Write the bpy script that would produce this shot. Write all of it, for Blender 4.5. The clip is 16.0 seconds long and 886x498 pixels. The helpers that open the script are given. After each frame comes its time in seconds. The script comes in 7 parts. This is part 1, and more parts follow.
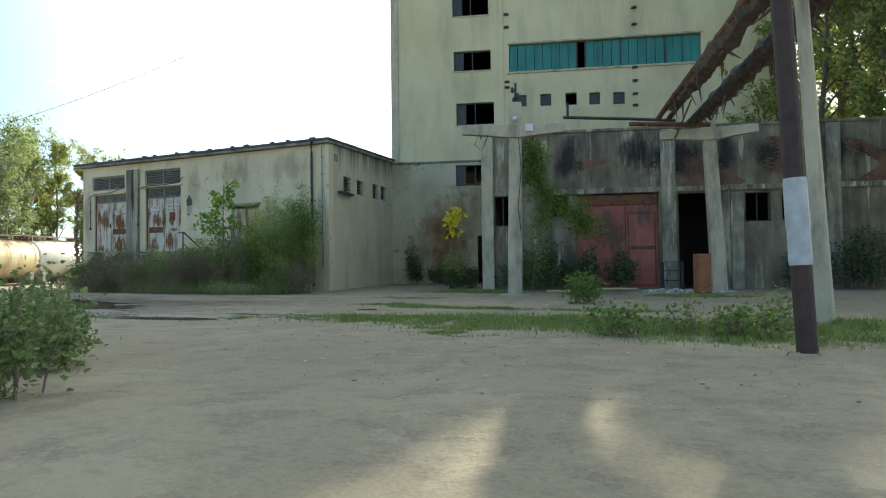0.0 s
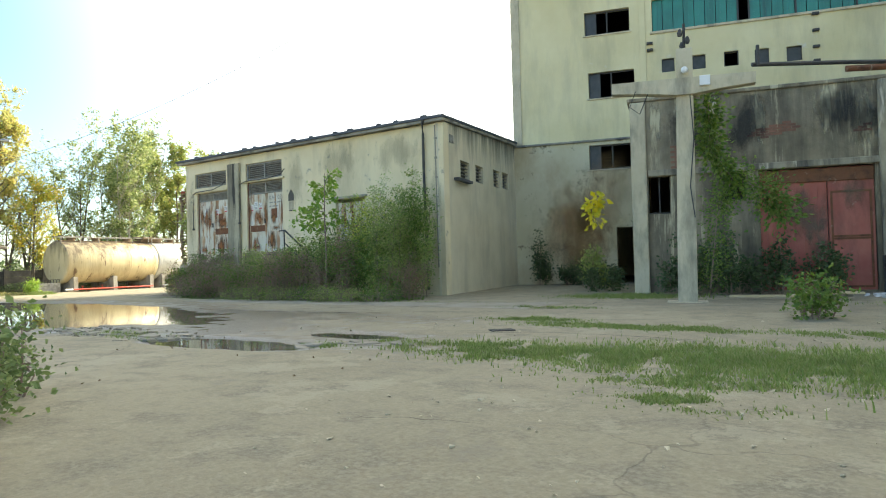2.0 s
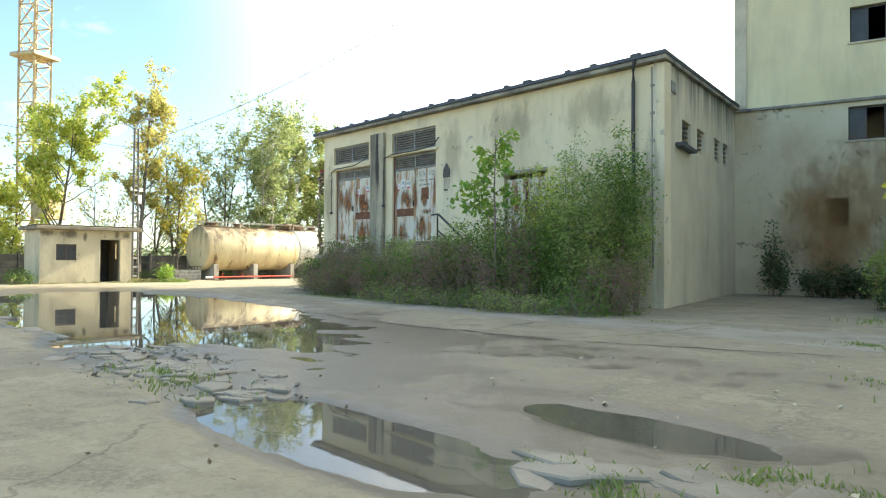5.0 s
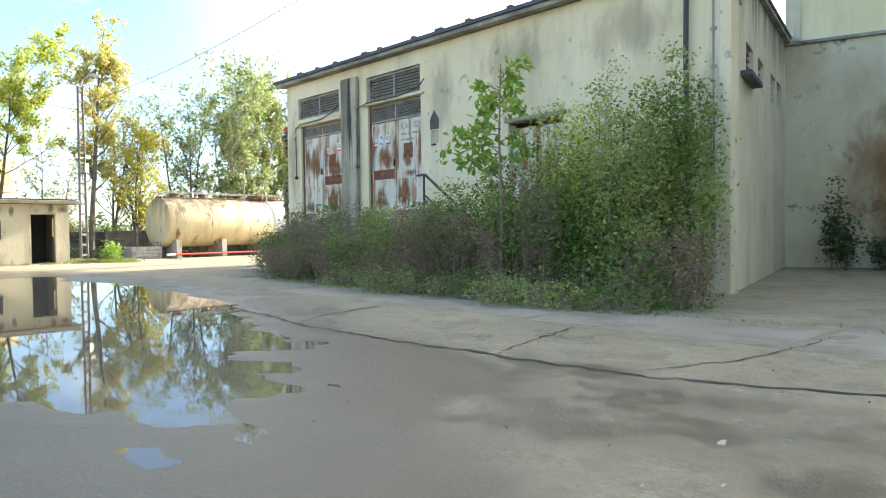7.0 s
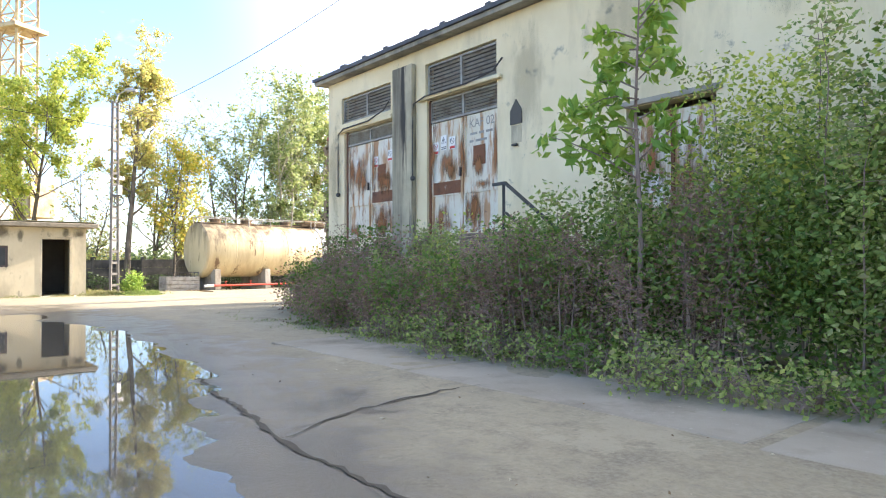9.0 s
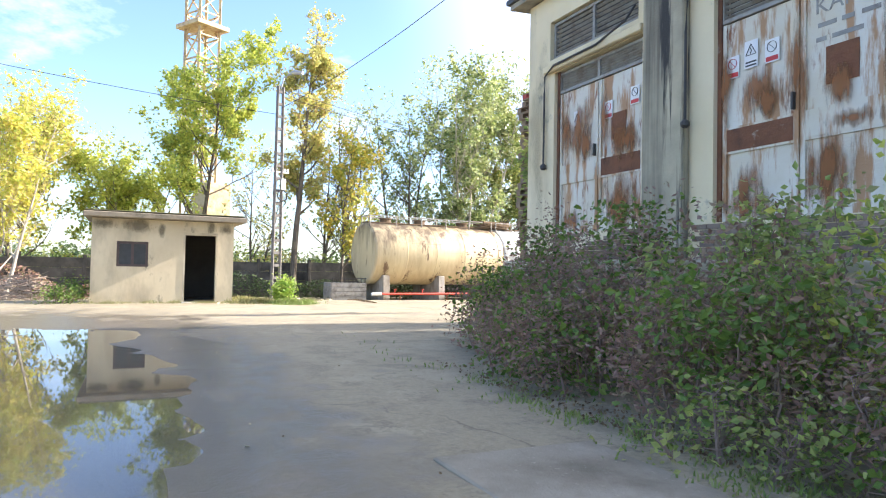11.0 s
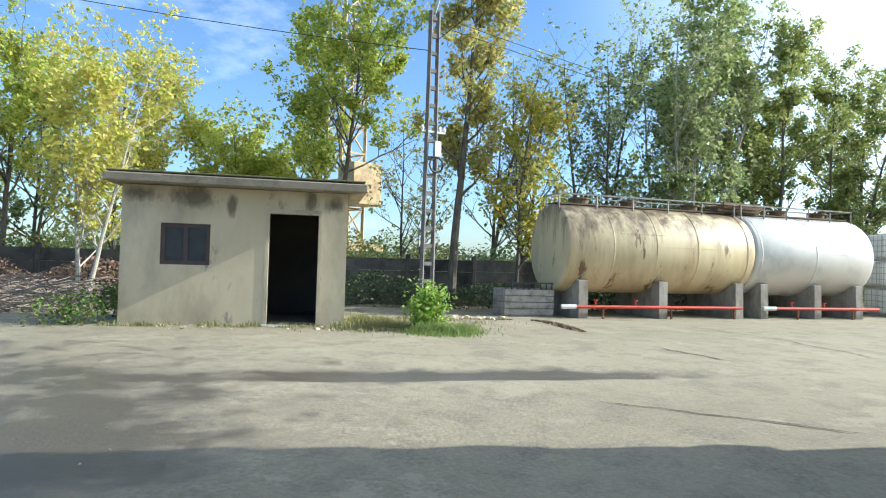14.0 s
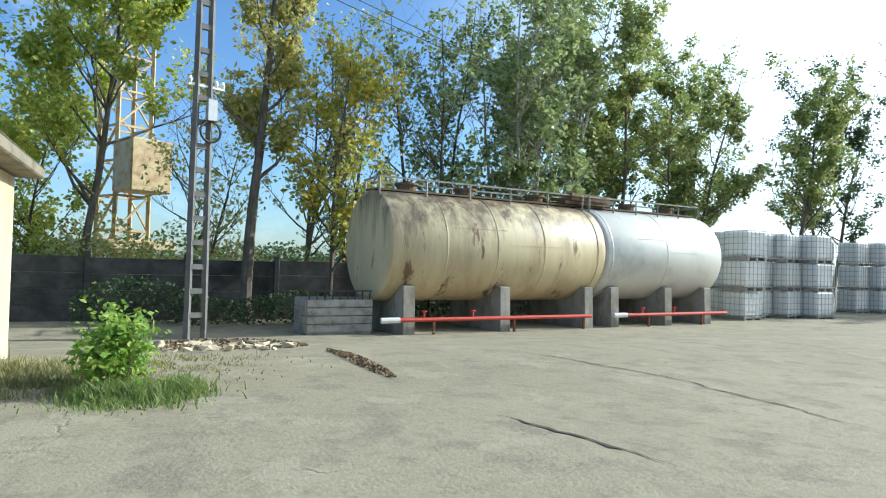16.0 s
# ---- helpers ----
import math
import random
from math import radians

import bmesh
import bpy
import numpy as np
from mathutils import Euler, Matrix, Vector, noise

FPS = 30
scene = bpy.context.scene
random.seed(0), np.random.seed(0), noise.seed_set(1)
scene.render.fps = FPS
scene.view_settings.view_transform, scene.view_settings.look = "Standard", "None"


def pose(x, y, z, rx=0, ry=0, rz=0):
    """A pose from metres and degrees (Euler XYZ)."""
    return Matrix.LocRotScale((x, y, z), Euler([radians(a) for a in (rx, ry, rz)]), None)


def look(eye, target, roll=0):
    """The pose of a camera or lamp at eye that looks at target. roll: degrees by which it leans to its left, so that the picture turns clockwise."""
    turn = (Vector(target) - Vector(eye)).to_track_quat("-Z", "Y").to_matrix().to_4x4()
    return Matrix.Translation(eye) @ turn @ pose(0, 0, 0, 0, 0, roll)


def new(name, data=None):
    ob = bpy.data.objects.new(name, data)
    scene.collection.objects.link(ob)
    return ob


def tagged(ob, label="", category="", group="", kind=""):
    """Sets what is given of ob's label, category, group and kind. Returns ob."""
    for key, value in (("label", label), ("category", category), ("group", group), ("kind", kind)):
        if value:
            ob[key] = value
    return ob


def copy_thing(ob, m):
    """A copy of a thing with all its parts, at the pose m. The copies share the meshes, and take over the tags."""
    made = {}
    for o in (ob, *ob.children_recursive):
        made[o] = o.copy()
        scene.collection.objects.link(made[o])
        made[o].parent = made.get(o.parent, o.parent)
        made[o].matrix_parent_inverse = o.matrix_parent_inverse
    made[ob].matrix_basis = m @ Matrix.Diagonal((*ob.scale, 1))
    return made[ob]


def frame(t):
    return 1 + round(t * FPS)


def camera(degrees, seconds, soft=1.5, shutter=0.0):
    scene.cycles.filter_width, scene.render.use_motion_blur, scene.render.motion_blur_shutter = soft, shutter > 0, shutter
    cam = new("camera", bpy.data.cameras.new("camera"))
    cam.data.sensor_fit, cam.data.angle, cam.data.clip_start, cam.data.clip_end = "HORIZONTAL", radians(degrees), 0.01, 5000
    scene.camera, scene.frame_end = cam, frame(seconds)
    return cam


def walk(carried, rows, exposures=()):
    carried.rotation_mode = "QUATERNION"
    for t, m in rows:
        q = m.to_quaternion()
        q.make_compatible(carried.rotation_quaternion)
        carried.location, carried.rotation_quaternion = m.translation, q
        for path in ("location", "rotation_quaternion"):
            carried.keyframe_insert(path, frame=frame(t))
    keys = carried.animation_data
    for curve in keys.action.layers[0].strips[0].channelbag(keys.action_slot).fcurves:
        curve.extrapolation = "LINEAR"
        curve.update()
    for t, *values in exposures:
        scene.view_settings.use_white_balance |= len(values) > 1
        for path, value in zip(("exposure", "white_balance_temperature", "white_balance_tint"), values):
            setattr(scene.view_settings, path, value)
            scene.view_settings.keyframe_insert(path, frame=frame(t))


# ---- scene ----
import itertools

cam = camera(66.8, 16.0, soft=1.1)
PATH = [
    (0.0, 0.000, 0.000, 1.050, 25.324, 1.322, 0.680),
    (0.5, -0.501, 1.268, 1.123, 28.334, 1.158, 0.956),
    (1.0, -1.189, 2.049, 1.176, 30.232, 0.958, 1.067),
    (1.5, -1.940, 2.899, 1.190, 32.434, 1.359, 1.334),
    (2.0, -2.728, 3.780, 1.161, 34.999, 1.176, 1.487),
    (2.5, -3.654, 4.670, 1.145, 37.898, 1.266, 1.414),
    (3.0, -4.473, 5.416, 1.140, 41.046, 1.158, 0.586),
    (3.5, -5.384, 6.226, 1.131, 44.661, 1.311, 0.846),
    (4.0, -6.246, 6.842, 1.122, 46.694, 1.322, 0.174),
    (6.5, -10.335, 9.943, 1.310, 46.091, -0.411, -0.436),
    (7.0, -11.130, 10.925, 1.265, 45.767, -1.673, 0.664),
    (7.5, -11.992, 11.803, 1.262, 45.852, -1.424, 1.113),
    (8.0, -12.879, 12.489, 1.290, 46.455, -0.084, 0.524),
    (10.5, -18.997, 15.948, 1.136, 60.928, 1.531, -0.441),
    (11.0, -20.693, 16.633, 1.182, 65.256, 1.725, -1.123),
    (11.5, -22.377, 17.355, 1.284, 70.556, 1.602, -1.202),
    (12.0, -23.903, 18.019, 1.373, 75.850, 1.036, -1.624),
    (12.5, -25.280, 18.405, 1.367, 79.877, 0.903, -1.211),
    (13.0, -26.929, 18.452, 1.322, 81.481, 0.724, -1.258),
    (13.5, -28.582, 18.574, 1.288, 80.542, 0.921, -1.362),
    (14.0, -29.962, 18.956, 1.273, 79.364, 1.111, -1.763),
    (14.5, -31.087, 19.438, 1.277, 77.501, 1.235, -1.804),
    (15.0, -32.380, 19.860, 1.380, 73.950, 0.900, -1.050),
    (15.5, -33.350, 20.330, 1.400, 70.150, 1.250, -1.800),
    (16.0, -34.450, 21.250, 1.400, 66.050, 1.350, -1.500),
]
walk(cam, [(t, pose(x, y, z, 90 + pitch, roll, yaw)) for t, x, y, z, yaw, pitch, roll in PATH],
     exposures=[(0.0, 0.75, 6800, 2), (0.6, 1.35, 7600, 3), (4.2, 1.45, 7400, 3), (7.0, 1.68, 7000, 8), (9.5, 1.82, 6850, 17), (11.5, 1.38, 6400, 17), (13.0, 0.82, 5900, 6), (14.5, 0.6, 5750, 4), (16.0, 0.36, 5600, 1)])

# ---- light: late morning sun behind the tower, some thin cloud ----
SUN_AZ, SUN_EL = radians(4.5), radians(28)
sun_dir = Vector((math.sin(SUN_AZ) * math.cos(SUN_EL), math.cos(SUN_AZ) * math.cos(SUN_EL), math.sin(SUN_EL)))
world = bpy.data.worlds.new("sky")
scene.world = world
world.use_nodes = True
wn, wl = world.node_tree.nodes, world.node_tree.links
bg = wn["Background"]
sky = wn.new("ShaderNodeTexSky")
sky.sky_type, sky.sun_disc = "NISHITA", False
sky.sun_elevation, sky.sun_rotation = SUN_EL, SUN_AZ
sky.air_density, sky.dust_density, sky.ozone_density = 1.0, 0.8, 1.0
# thin clouds: brighter towards the sun, wispy elsewhere
tc = wn.new("ShaderNodeTexCoord")
mp = wn.new("ShaderNodeMapping")
mp.inputs["Scale"].default_value = (1.0, 1.4, 3.2)
cl = wn.new("ShaderNodeTexNoise")
cl.inputs["Scale"].default_value, cl.inputs["Detail"].default_value = 2.1, 7.0
cl.inputs["Roughness"].default_value = 0.62
cr = wn.new("ShaderNodeMapRange")
cr.inputs["From Min"].default_value, cr.inputs["From Max"].default_value = 0.56, 0.95
cm = wn.new("ShaderNodeMix")
cm.data_type = "RGBA"
cm.inputs["B"].default_value = (9.0, 9.4, 10.0, 1)
wl.new(tc.outputs["Generated"], mp.inputs["Vector"])
wl.new(mp.outputs["Vector"], cl.inputs["Vector"])
wl.new(cl.outputs["Fac"], cr.inputs["Value"])
wl.new(cr.outputs["Result"], cm.inputs["Factor"])
deep = wn.new("ShaderNodeVectorMath")
deep.operation = "MULTIPLY"
deep.inputs[1].default_value = (0.9, 1.06, 1.28)
wl.new(sky.outputs["Color"], deep.inputs[0])
wl.new(deep.outputs["Vector"], cm.inputs["A"])
dp = wn.new("ShaderNodeVectorMath")
dp.operation = "DOT_PRODUCT"
dp.inputs[1].default_value = sun_dir
veil = wn.new("ShaderNodeMapRange")
veil.interpolation_type = "SMOOTHSTEP"
for k, val in (("From Min", 0.35), ("From Max", 0.95), ("To Max", 0.8)):
    veil.inputs[k].default_value = val
vm = wn.new("ShaderNodeMix")
vm.data_type = "RGBA"
vm.inputs["B"].default_value = (15.0, 14.8, 14.2, 1)
wl.new(tc.outputs["Generated"], dp.inputs[0])
wl.new(dp.outputs["Value"], veil.inputs["Value"])
wl.new(veil.outputs["Result"], vm.inputs["Factor"])
wl.new(cm.outputs["Result"], vm.inputs["A"])
wl.new(vm.outputs["Result"], bg.inputs["Color"])
bg.inputs["Strength"].default_value = 0.115
sun = new("sun", bpy.data.lights.new("sun", "SUN"))
sun.data.energy, sun.data.angle, sun.data.color = 5.0, radians(0.6), (1.0, 0.93, 0.82)
sun.matrix_world = look(sun_dir * 60, (0, 0, 0))

# ---- materials ----
def surf(name, c1, c2, scale=1.5, rough=0.85, metal=0.0, bump=0.3, bscale=40.0, stain=None, amount=0.5, sscale=0.8,
         stretch=(1, 1, 1), edge=0.08, spot=None, spots=0.3, pscale=6.0, island=0.0, pst=None, drip=None):
    """Paint, plaster, metal or earth: two colours in soft patches, stains stretched along an axis, speckles, fine relief."""
    m = bpy.data.materials.new(name)
    m.use_nodes = True
    n, l = m.node_tree.nodes, m.node_tree.links
    b = n["Principled BSDF"]
    b.inputs["Metallic"].default_value = metal
    geo = n.new("ShaderNodeNewGeometry")

    def tex(sc, detail, mapping=None, rg=0.6):
        t = n.new("ShaderNodeTexNoise")
        t.inputs["Scale"].default_value, t.inputs["Detail"].default_value, t.inputs["Roughness"].default_value = sc, detail, rg
        src = geo.outputs["Position"]
        if mapping:
            mm = n.new("ShaderNodeMapping")
            mm.inputs["Scale"].default_value = mapping
            l.new(src, mm.inputs["Vector"])
            src = mm.outputs["Vector"]
        l.new(src, t.inputs["Vector"])
        return t.outputs["Fac"]

    def ramp(v, lo, hi, top=1.0):
        r = n.new("ShaderNodeMapRange")
        for k, val in (("From Min", lo), ("From Max", hi), ("To Max", top)):
            r.inputs[k].default_value = val
        l.new(v, r.inputs["Value"])
        return r.outputs["Result"]

    def mix(f, a, bcol):
        x = n.new("ShaderNodeMix")
        x.data_type = "RGBA"
        l.new(f, x.inputs["Factor"])
        for s, k in ((a, "A"), (bcol, "B")):
            if isinstance(s, tuple):
                x.inputs[k].default_value = (*s, 1)
            else:
                l.new(s, x.inputs[k])
        return x.outputs["Result"]

    col = mix(ramp(tex(scale, 5.0), 0.32, 0.68), c1, c2)
    if stain:
        col = mix(ramp(tex(sscale, 6.0, stretch, 0.65), 0.62 - amount * 0.35, 0.62 - amount * 0.35 + edge * 3, 0.9), col, stain)
    if spot:
        col = mix(ramp(tex(pscale, 8.0, pst, 0.7), 0.7 - spots * 0.3, 0.7 - spots * 0.3 + 0.07), col, spot)
    if drip:
        # dirt that rain has carried down from an upper edge, in tongues of uneven length
        dcol, ztop, zlen = drip
        sz = n.new("ShaderNodeSeparateXYZ")
        l.new(geo.outputs["Position"], sz.inputs["Vector"])
        ml = n.new("ShaderNodeMath")
        ml.operation = "MULTIPLY_ADD"
        ml.inputs[1].default_value, ml.inputs[2].default_value = zlen * 2.6, -ztop - zlen * 0.9
        l.new(tex(1.5, 7.0, (1.6, 1.6, 0.12), 0.68), ml.inputs[0])
        ad = n.new("ShaderNodeMath")
        ad.operation = "ADD"
        l.new(ml.outputs["Value"], ad.inputs[0])
        l.new(sz.outputs["Z"], ad.inputs[1])
        col = mix(ramp(ad.outputs["Value"], -zlen * 0.15, zlen * 0.5, 0.88), col, dcol)
    if island:
        h = n.new("ShaderNodeHueSaturation")
        l.new(ramp(geo.outputs["Random Per Island"], 0, 1, 1.0), h.inputs["Value"])
        r = n.new("ShaderNodeMapRange")
        r.inputs["To Min"].default_value, r.inputs["To Max"].default_value = 1 - island, 1 + island
        l.new(geo.outputs["Random Per Island"], r.inputs["Value"])
        l.new(r.outputs["Result"], h.inputs["Value"])
        l.new(col, h.inputs["Color"])
        col = h.outputs["Color"]
    l.new(col, b.inputs["Base Color"])
    fine = tex(bscale, 6.0)
    rr = n.new("ShaderNodeMapRange")
    rr.inputs["To Min"].default_value, rr.inputs["To Max"].default_value = max(0.03, rough - 0.12), min(1, rough + 0.1)
    l.new(fine, rr.inputs["Value"])
    l.new(rr.outputs["Result"], b.inputs["Roughness"])
    if bump:
        bp = n.new("ShaderNodeBump")
        bp.inputs["Strength"].default_value, bp.inputs["Distance"].default_value = bump, 0.02
        l.new(fine, bp.inputs["Height"])
        l.new(bp.outputs["Normal"], b.inputs["Normal"])
    return m


def leafmat(name, colours, trans=0.35, rough=0.55, deep=0.66):
    """Leaves: each one its own tone out of a few colours; light shines through them."""
    m = bpy.data.materials.new(name)
    m.use_nodes = True
    n, l = m.node_tree.nodes, m.node_tree.links
    b = n["Principled BSDF"]
    b.inputs["Roughness"].default_value = rough
    geo = n.new("ShaderNodeNewGeometry")
    r = n.new("ShaderNodeValToRGB")
    r.color_ramp.interpolation = "LINEAR"
    els = r.color_ramp.elements
    while len(els) < len(colours):
        els.new(0.5)
    for i, c in enumerate(colours):
        els[i].position = i / max(1, len(colours) - 1)
        els[i].color = (*[v * deep for v in c], 1)
    l.new(geo.outputs["Random Per Island"], r.inputs["Fac"])
    l.new(r.outputs["Color"], b.inputs["Base Color"])
    t = n.new("ShaderNodeBsdfTranslucent")
    l.new(r.outputs["Color"], t.inputs["Color"])
    mx = n.new("ShaderNodeMixShader")
    mx.inputs["Fac"].default_value = trans
    l.new(b.outputs["BSDF"], mx.inputs[1])
    l.new(t.outputs["BSDF"], mx.inputs[2])
    l.new(mx.outputs["Shader"], n["Material Output"].inputs["Surface"])
    return m


def ground_material():
    """Worn pale concrete and grit; darker, glossier and wet where the ground lies lowest; cracked."""
    m = bpy.data.materials.new("worn_concrete_ground")
    m.use_nodes = True
    n, l = m.node_tree.nodes, m.node_tree.links
    b = n["Principled BSDF"]
    geo = n.new("ShaderNodeNewGeometry")
    sep = n.new("ShaderNodeSeparateXYZ")
    l.new(geo.outputs["Position"], sep.inputs["Vector"])

    def noise_tex(sc, d=6.0, rg=0.6):
        t = n.new("ShaderNodeTexNoise")
        t.inputs["Scale"].default_value, t.inputs["Detail"].default_value, t.inputs["Roughness"].default_value = sc, d, rg
        l.new(geo.outputs["Position"], t.inputs["Vector"])
        return t.outputs["Fac"]

    def ramp(v, a, c, lo=0.0, hi=1.0):
        r = n.new("ShaderNodeMapRange")
        for k, val in (("From Min", a), ("From Max", c), ("To Min", lo), ("To Max", hi)):
            r.inputs[k].default_value = val
        l.new(v, r.inputs["Value"])
        return r.outputs["Result"]

    def mix(f, a, c):
        x = n.new("ShaderNodeMix")
        x.data_type = "RGBA"
        l.new(f, x.inputs["Factor"])
        for s, k in ((a, "A"), (c, "B")):
            if isinstance(s, tuple):
                x.inputs[k].default_value = (*s, 1)
            else:
                l.new(s, x.inputs[k])
        return x.outputs["Result"]

    def math2(op, a, c):
        x = n.new("ShaderNodeMath")
        x.operation = op
        for s, k in ((a, 0), (c, 1)):
            if isinstance(s, float):
                x.inputs[k].default_value = s
            else:
                l.new(s, x.inputs[k])
        return x.outputs["Value"]

    big, mid, fine = noise_tex(0.22), noise_tex(1.7), noise_tex(24.0, 8.0, 0.7)
    col = mix(ramp(big, 0.35, 0.65), (0.245, 0.208, 0.133), (0.33, 0.285, 0.188))
    col = mix(ramp(mid, 0.5, 0.62, 0, 0.6), col, (0.15, 0.132, 0.095))
    col = mix(ramp(fine, 0.42, 0.62, 0, 0.5), col, (0.37, 0.33, 0.235))
    col = mix(ramp(noise_tex(6.5, 9.0, 0.72), 0.5, 0.63, 0, 0.38), col, (0.18, 0.155, 0.11))
    col = mix(ramp(noise_tex(0.75, 9.0, 0.72), 0.55, 0.585, 0, 0.55), col, (0.375, 0.33, 0.228))
    grit = n.new("ShaderNodeTexVoronoi")
    grit.inputs["Scale"].default_value = 22.0
    l.new(geo.outputs["Position"], grit.inputs["Vector"])
    col = mix(ramp(grit.outputs["Distance"], 0.05, 0.22, 0.4, 0.0), col, (0.13, 0.112, 0.088))
    warp = n.new("ShaderNodeTexNoise")
    warp.inputs["Scale"].default_value = 1.1
    warp.inputs["Detail"].default_value = 5.0
    l.new(geo.outputs["Position"], warp.inputs["Vector"])
    wv = n.new("ShaderNodeMix")
    wv.data_type = "VECTOR"
    wv.inputs["Factor"].default_value = 0.55
    l.new(geo.outputs["Position"], wv.inputs["A"])
    l.new(warp.outputs["Color"], wv.inputs["B"])
    crack = n.new("ShaderNodeTexVoronoi")
    crack.feature = "DISTANCE_TO_EDGE"
    crack.inputs["Scale"].default_value = 0.42
    l.new(wv.outputs["Result"], crack.inputs["Vector"])
    cracks = ramp(crack.outputs["Distance"], 0.0008, 0.004, 0.4, 0.0)
    cracks = math2("MULTIPLY", cracks, ramp(noise_tex(0.35), 0.5, 0.58))
    col = mix(cracks, col, (0.07, 0.06, 0.045))
    wet = ramp(math2("ADD", sep.outputs["Z"], math2("MULTIPLY", math2("SUBTRACT", mid, 0.5), 0.09)), -0.01, -0.034)
    flat = ramp(sep.outputs["X"], -43.0, -40.0)
    wet = math2("MULTIPLY", wet, flat)
    col = mix(wet, col, (0.115, 0.097, 0.068))
    l.new(col, b.inputs["Base Color"])
    l.new(ramp(wet, 0.0, 1.0, 0.93, 0.3), b.inputs["Roughness"])
    bp = n.new("ShaderNodeBump")
    bp.inputs["Strength"].default_value, bp.inputs["Distance"].default_value = 0.45, 0.025
    hh = math2("SUBTRACT", math2("ADD", fine, math2("MULTIPLY", grit.outputs["Distance"], 0.12)), math2("MULTIPLY", cracks, 1.2))
    l.new(hh, bp.inputs["Height"])
    l.new(bp.outputs["Normal"], b.inputs["Normal"])
    return m


def clear(name, colour, rough, trans=1.0, ior=1.33):
    m = bpy.data.materials.new(name)
    m.use_nodes = True
    b = m.node_tree.nodes["Principled BSDF"]
    b.inputs["Base Color"].default_value = (*colour, 1)
    b.inputs["Roughness"].default_value = rough
    b.inputs["Transmission Weight"].default_value = trans
    b.inputs["IOR"].default_value = ior
    return m


def blot(name, colour, streak, scale=2.2, top=0.92, soft=0.3):
    """A stain with a ragged soft outline, laid thinly over a wall."""
    m = bpy.data.materials.new(name)
    m.use_nodes = True
    n, l = m.node_tree.nodes, m.node_tree.links
    b = n["Principled BSDF"]
    b.inputs["Base Color"].default_value = (*colour, 1)
    b.inputs["Roughness"].default_value = 0.9
    uv = n.new("ShaderNodeUVMap")
    dist = n.new("ShaderNodeVectorMath")
    dist.operation = "DISTANCE"
    dist.inputs[1].default_value = (0.5, 0.5, 0)
    l.new(uv.outputs["UV"], dist.inputs[0])
    geo = n.new("ShaderNodeNewGeometry")
    mp = n.new("ShaderNodeMapping")
    mp.inputs["Scale"].default_value = streak
    t = n.new("ShaderNodeTexNoise")
    t.inputs["Scale"].default_value, t.inputs["Detail"].default_value, t.inputs["Roughness"].default_value = scale, 8.0, 0.68
    l.new(geo.outputs["Position"], mp.inputs["Vector"])
    l.new(mp.outputs["Vector"], t.inputs["Vector"])
    s = n.new("ShaderNodeMath")
    s.operation = "MULTIPLY_ADD"
    s.inputs[1].default_value, s.inputs[2].default_value = 1.5, -0.3
    l.new(t.outputs["Fac"], s.inputs[0])
    d = n.new("ShaderNodeMath")
    d.operation = "SUBTRACT"
    l.new(s.outputs["Value"], d.inputs[0])
    l.new(dist.outputs["Value"], d.inputs[1])
    r = n.new("ShaderNodeMapRange")
    for k, val in (("From Min", 0.02), ("From Max", soft), ("To Max", top)):
        r.inputs[k].default_value = val
    l.new(d.outputs["Value"], r.inputs["Value"])
    l.new(r.outputs["Result"], b.inputs["Alpha"])
    return m


B_RUST = blot("rust_bloom", (0.40, 0.235, 0.095), (1, 1, 0.6), 1.2, 0.42, 0.6)
B_RUN = blot("rust_run", (0.29, 0.12, 0.045), (3.0, 3.0, 0.5), 2.6, 0.88, 0.4)
B_SOOT = blot("soot_smear", (0.19, 0.165, 0.12), (1.4, 1.4, 0.5), 1.6, 0.24)
B_DAMP = blot("damp_soot", (0.15, 0.13, 0.095), (1.2, 1.2, 0.6), 1.8, 0.55)
B_RUSTWIDE = blot("rust_bloom_wide", (0.40, 0.22, 0.085), (1, 1, 0.5), 0.8, 0.5, 0.6)
B_LIME = blot("lime_run", (0.56, 0.50, 0.34), (3, 3, 0.3), 1.8, 0.8)
B_BLACK = blot("black_soot", (0.04, 0.038, 0.034), (1.0, 1.0, 0.5), 1.1, 0.7)
M_GROUND = ground_material()
M_PLASTER = surf("cream_plaster", (0.72, 0.60, 0.375), (0.80, 0.69, 0.465), 0.7, 0.9, stain=(0.40, 0.335, 0.215), amount=0.38, sscale=1.0,
                 stretch=(1.0, 1.0, 0.28), edge=0.14, spot=(0.40, 0.36, 0.27), spots=0.28, pscale=2.2, bump=0.35, bscale=30)
M_SIDE = surf("streaked_plaster", (0.66, 0.58, 0.41), (0.76, 0.68, 0.50), 0.8, 0.9, stain=(0.22, 0.20, 0.15), amount=0.45, sscale=0.9,
              stretch=(1.0, 1.0, 0.22), edge=0.2, bump=0.4, bscale=30, drip=((0.085, 0.08, 0.066), 6.65, 2.2))
M_DARKPLASTER = surf("soot_dark_plaster", (0.18, 0.15, 0.10), (0.37, 0.31, 0.21), 1.1, 0.92, stain=(0.048, 0.042, 0.033), amount=0.66, sscale=1.2,
                     stretch=(1.4, 1.4, 0.2), edge=0.12, spot=(0.52, 0.45, 0.30), spots=0.46, pscale=0.8, pst=(2.2, 2.2, 0.22), bump=0.6, bscale=18)
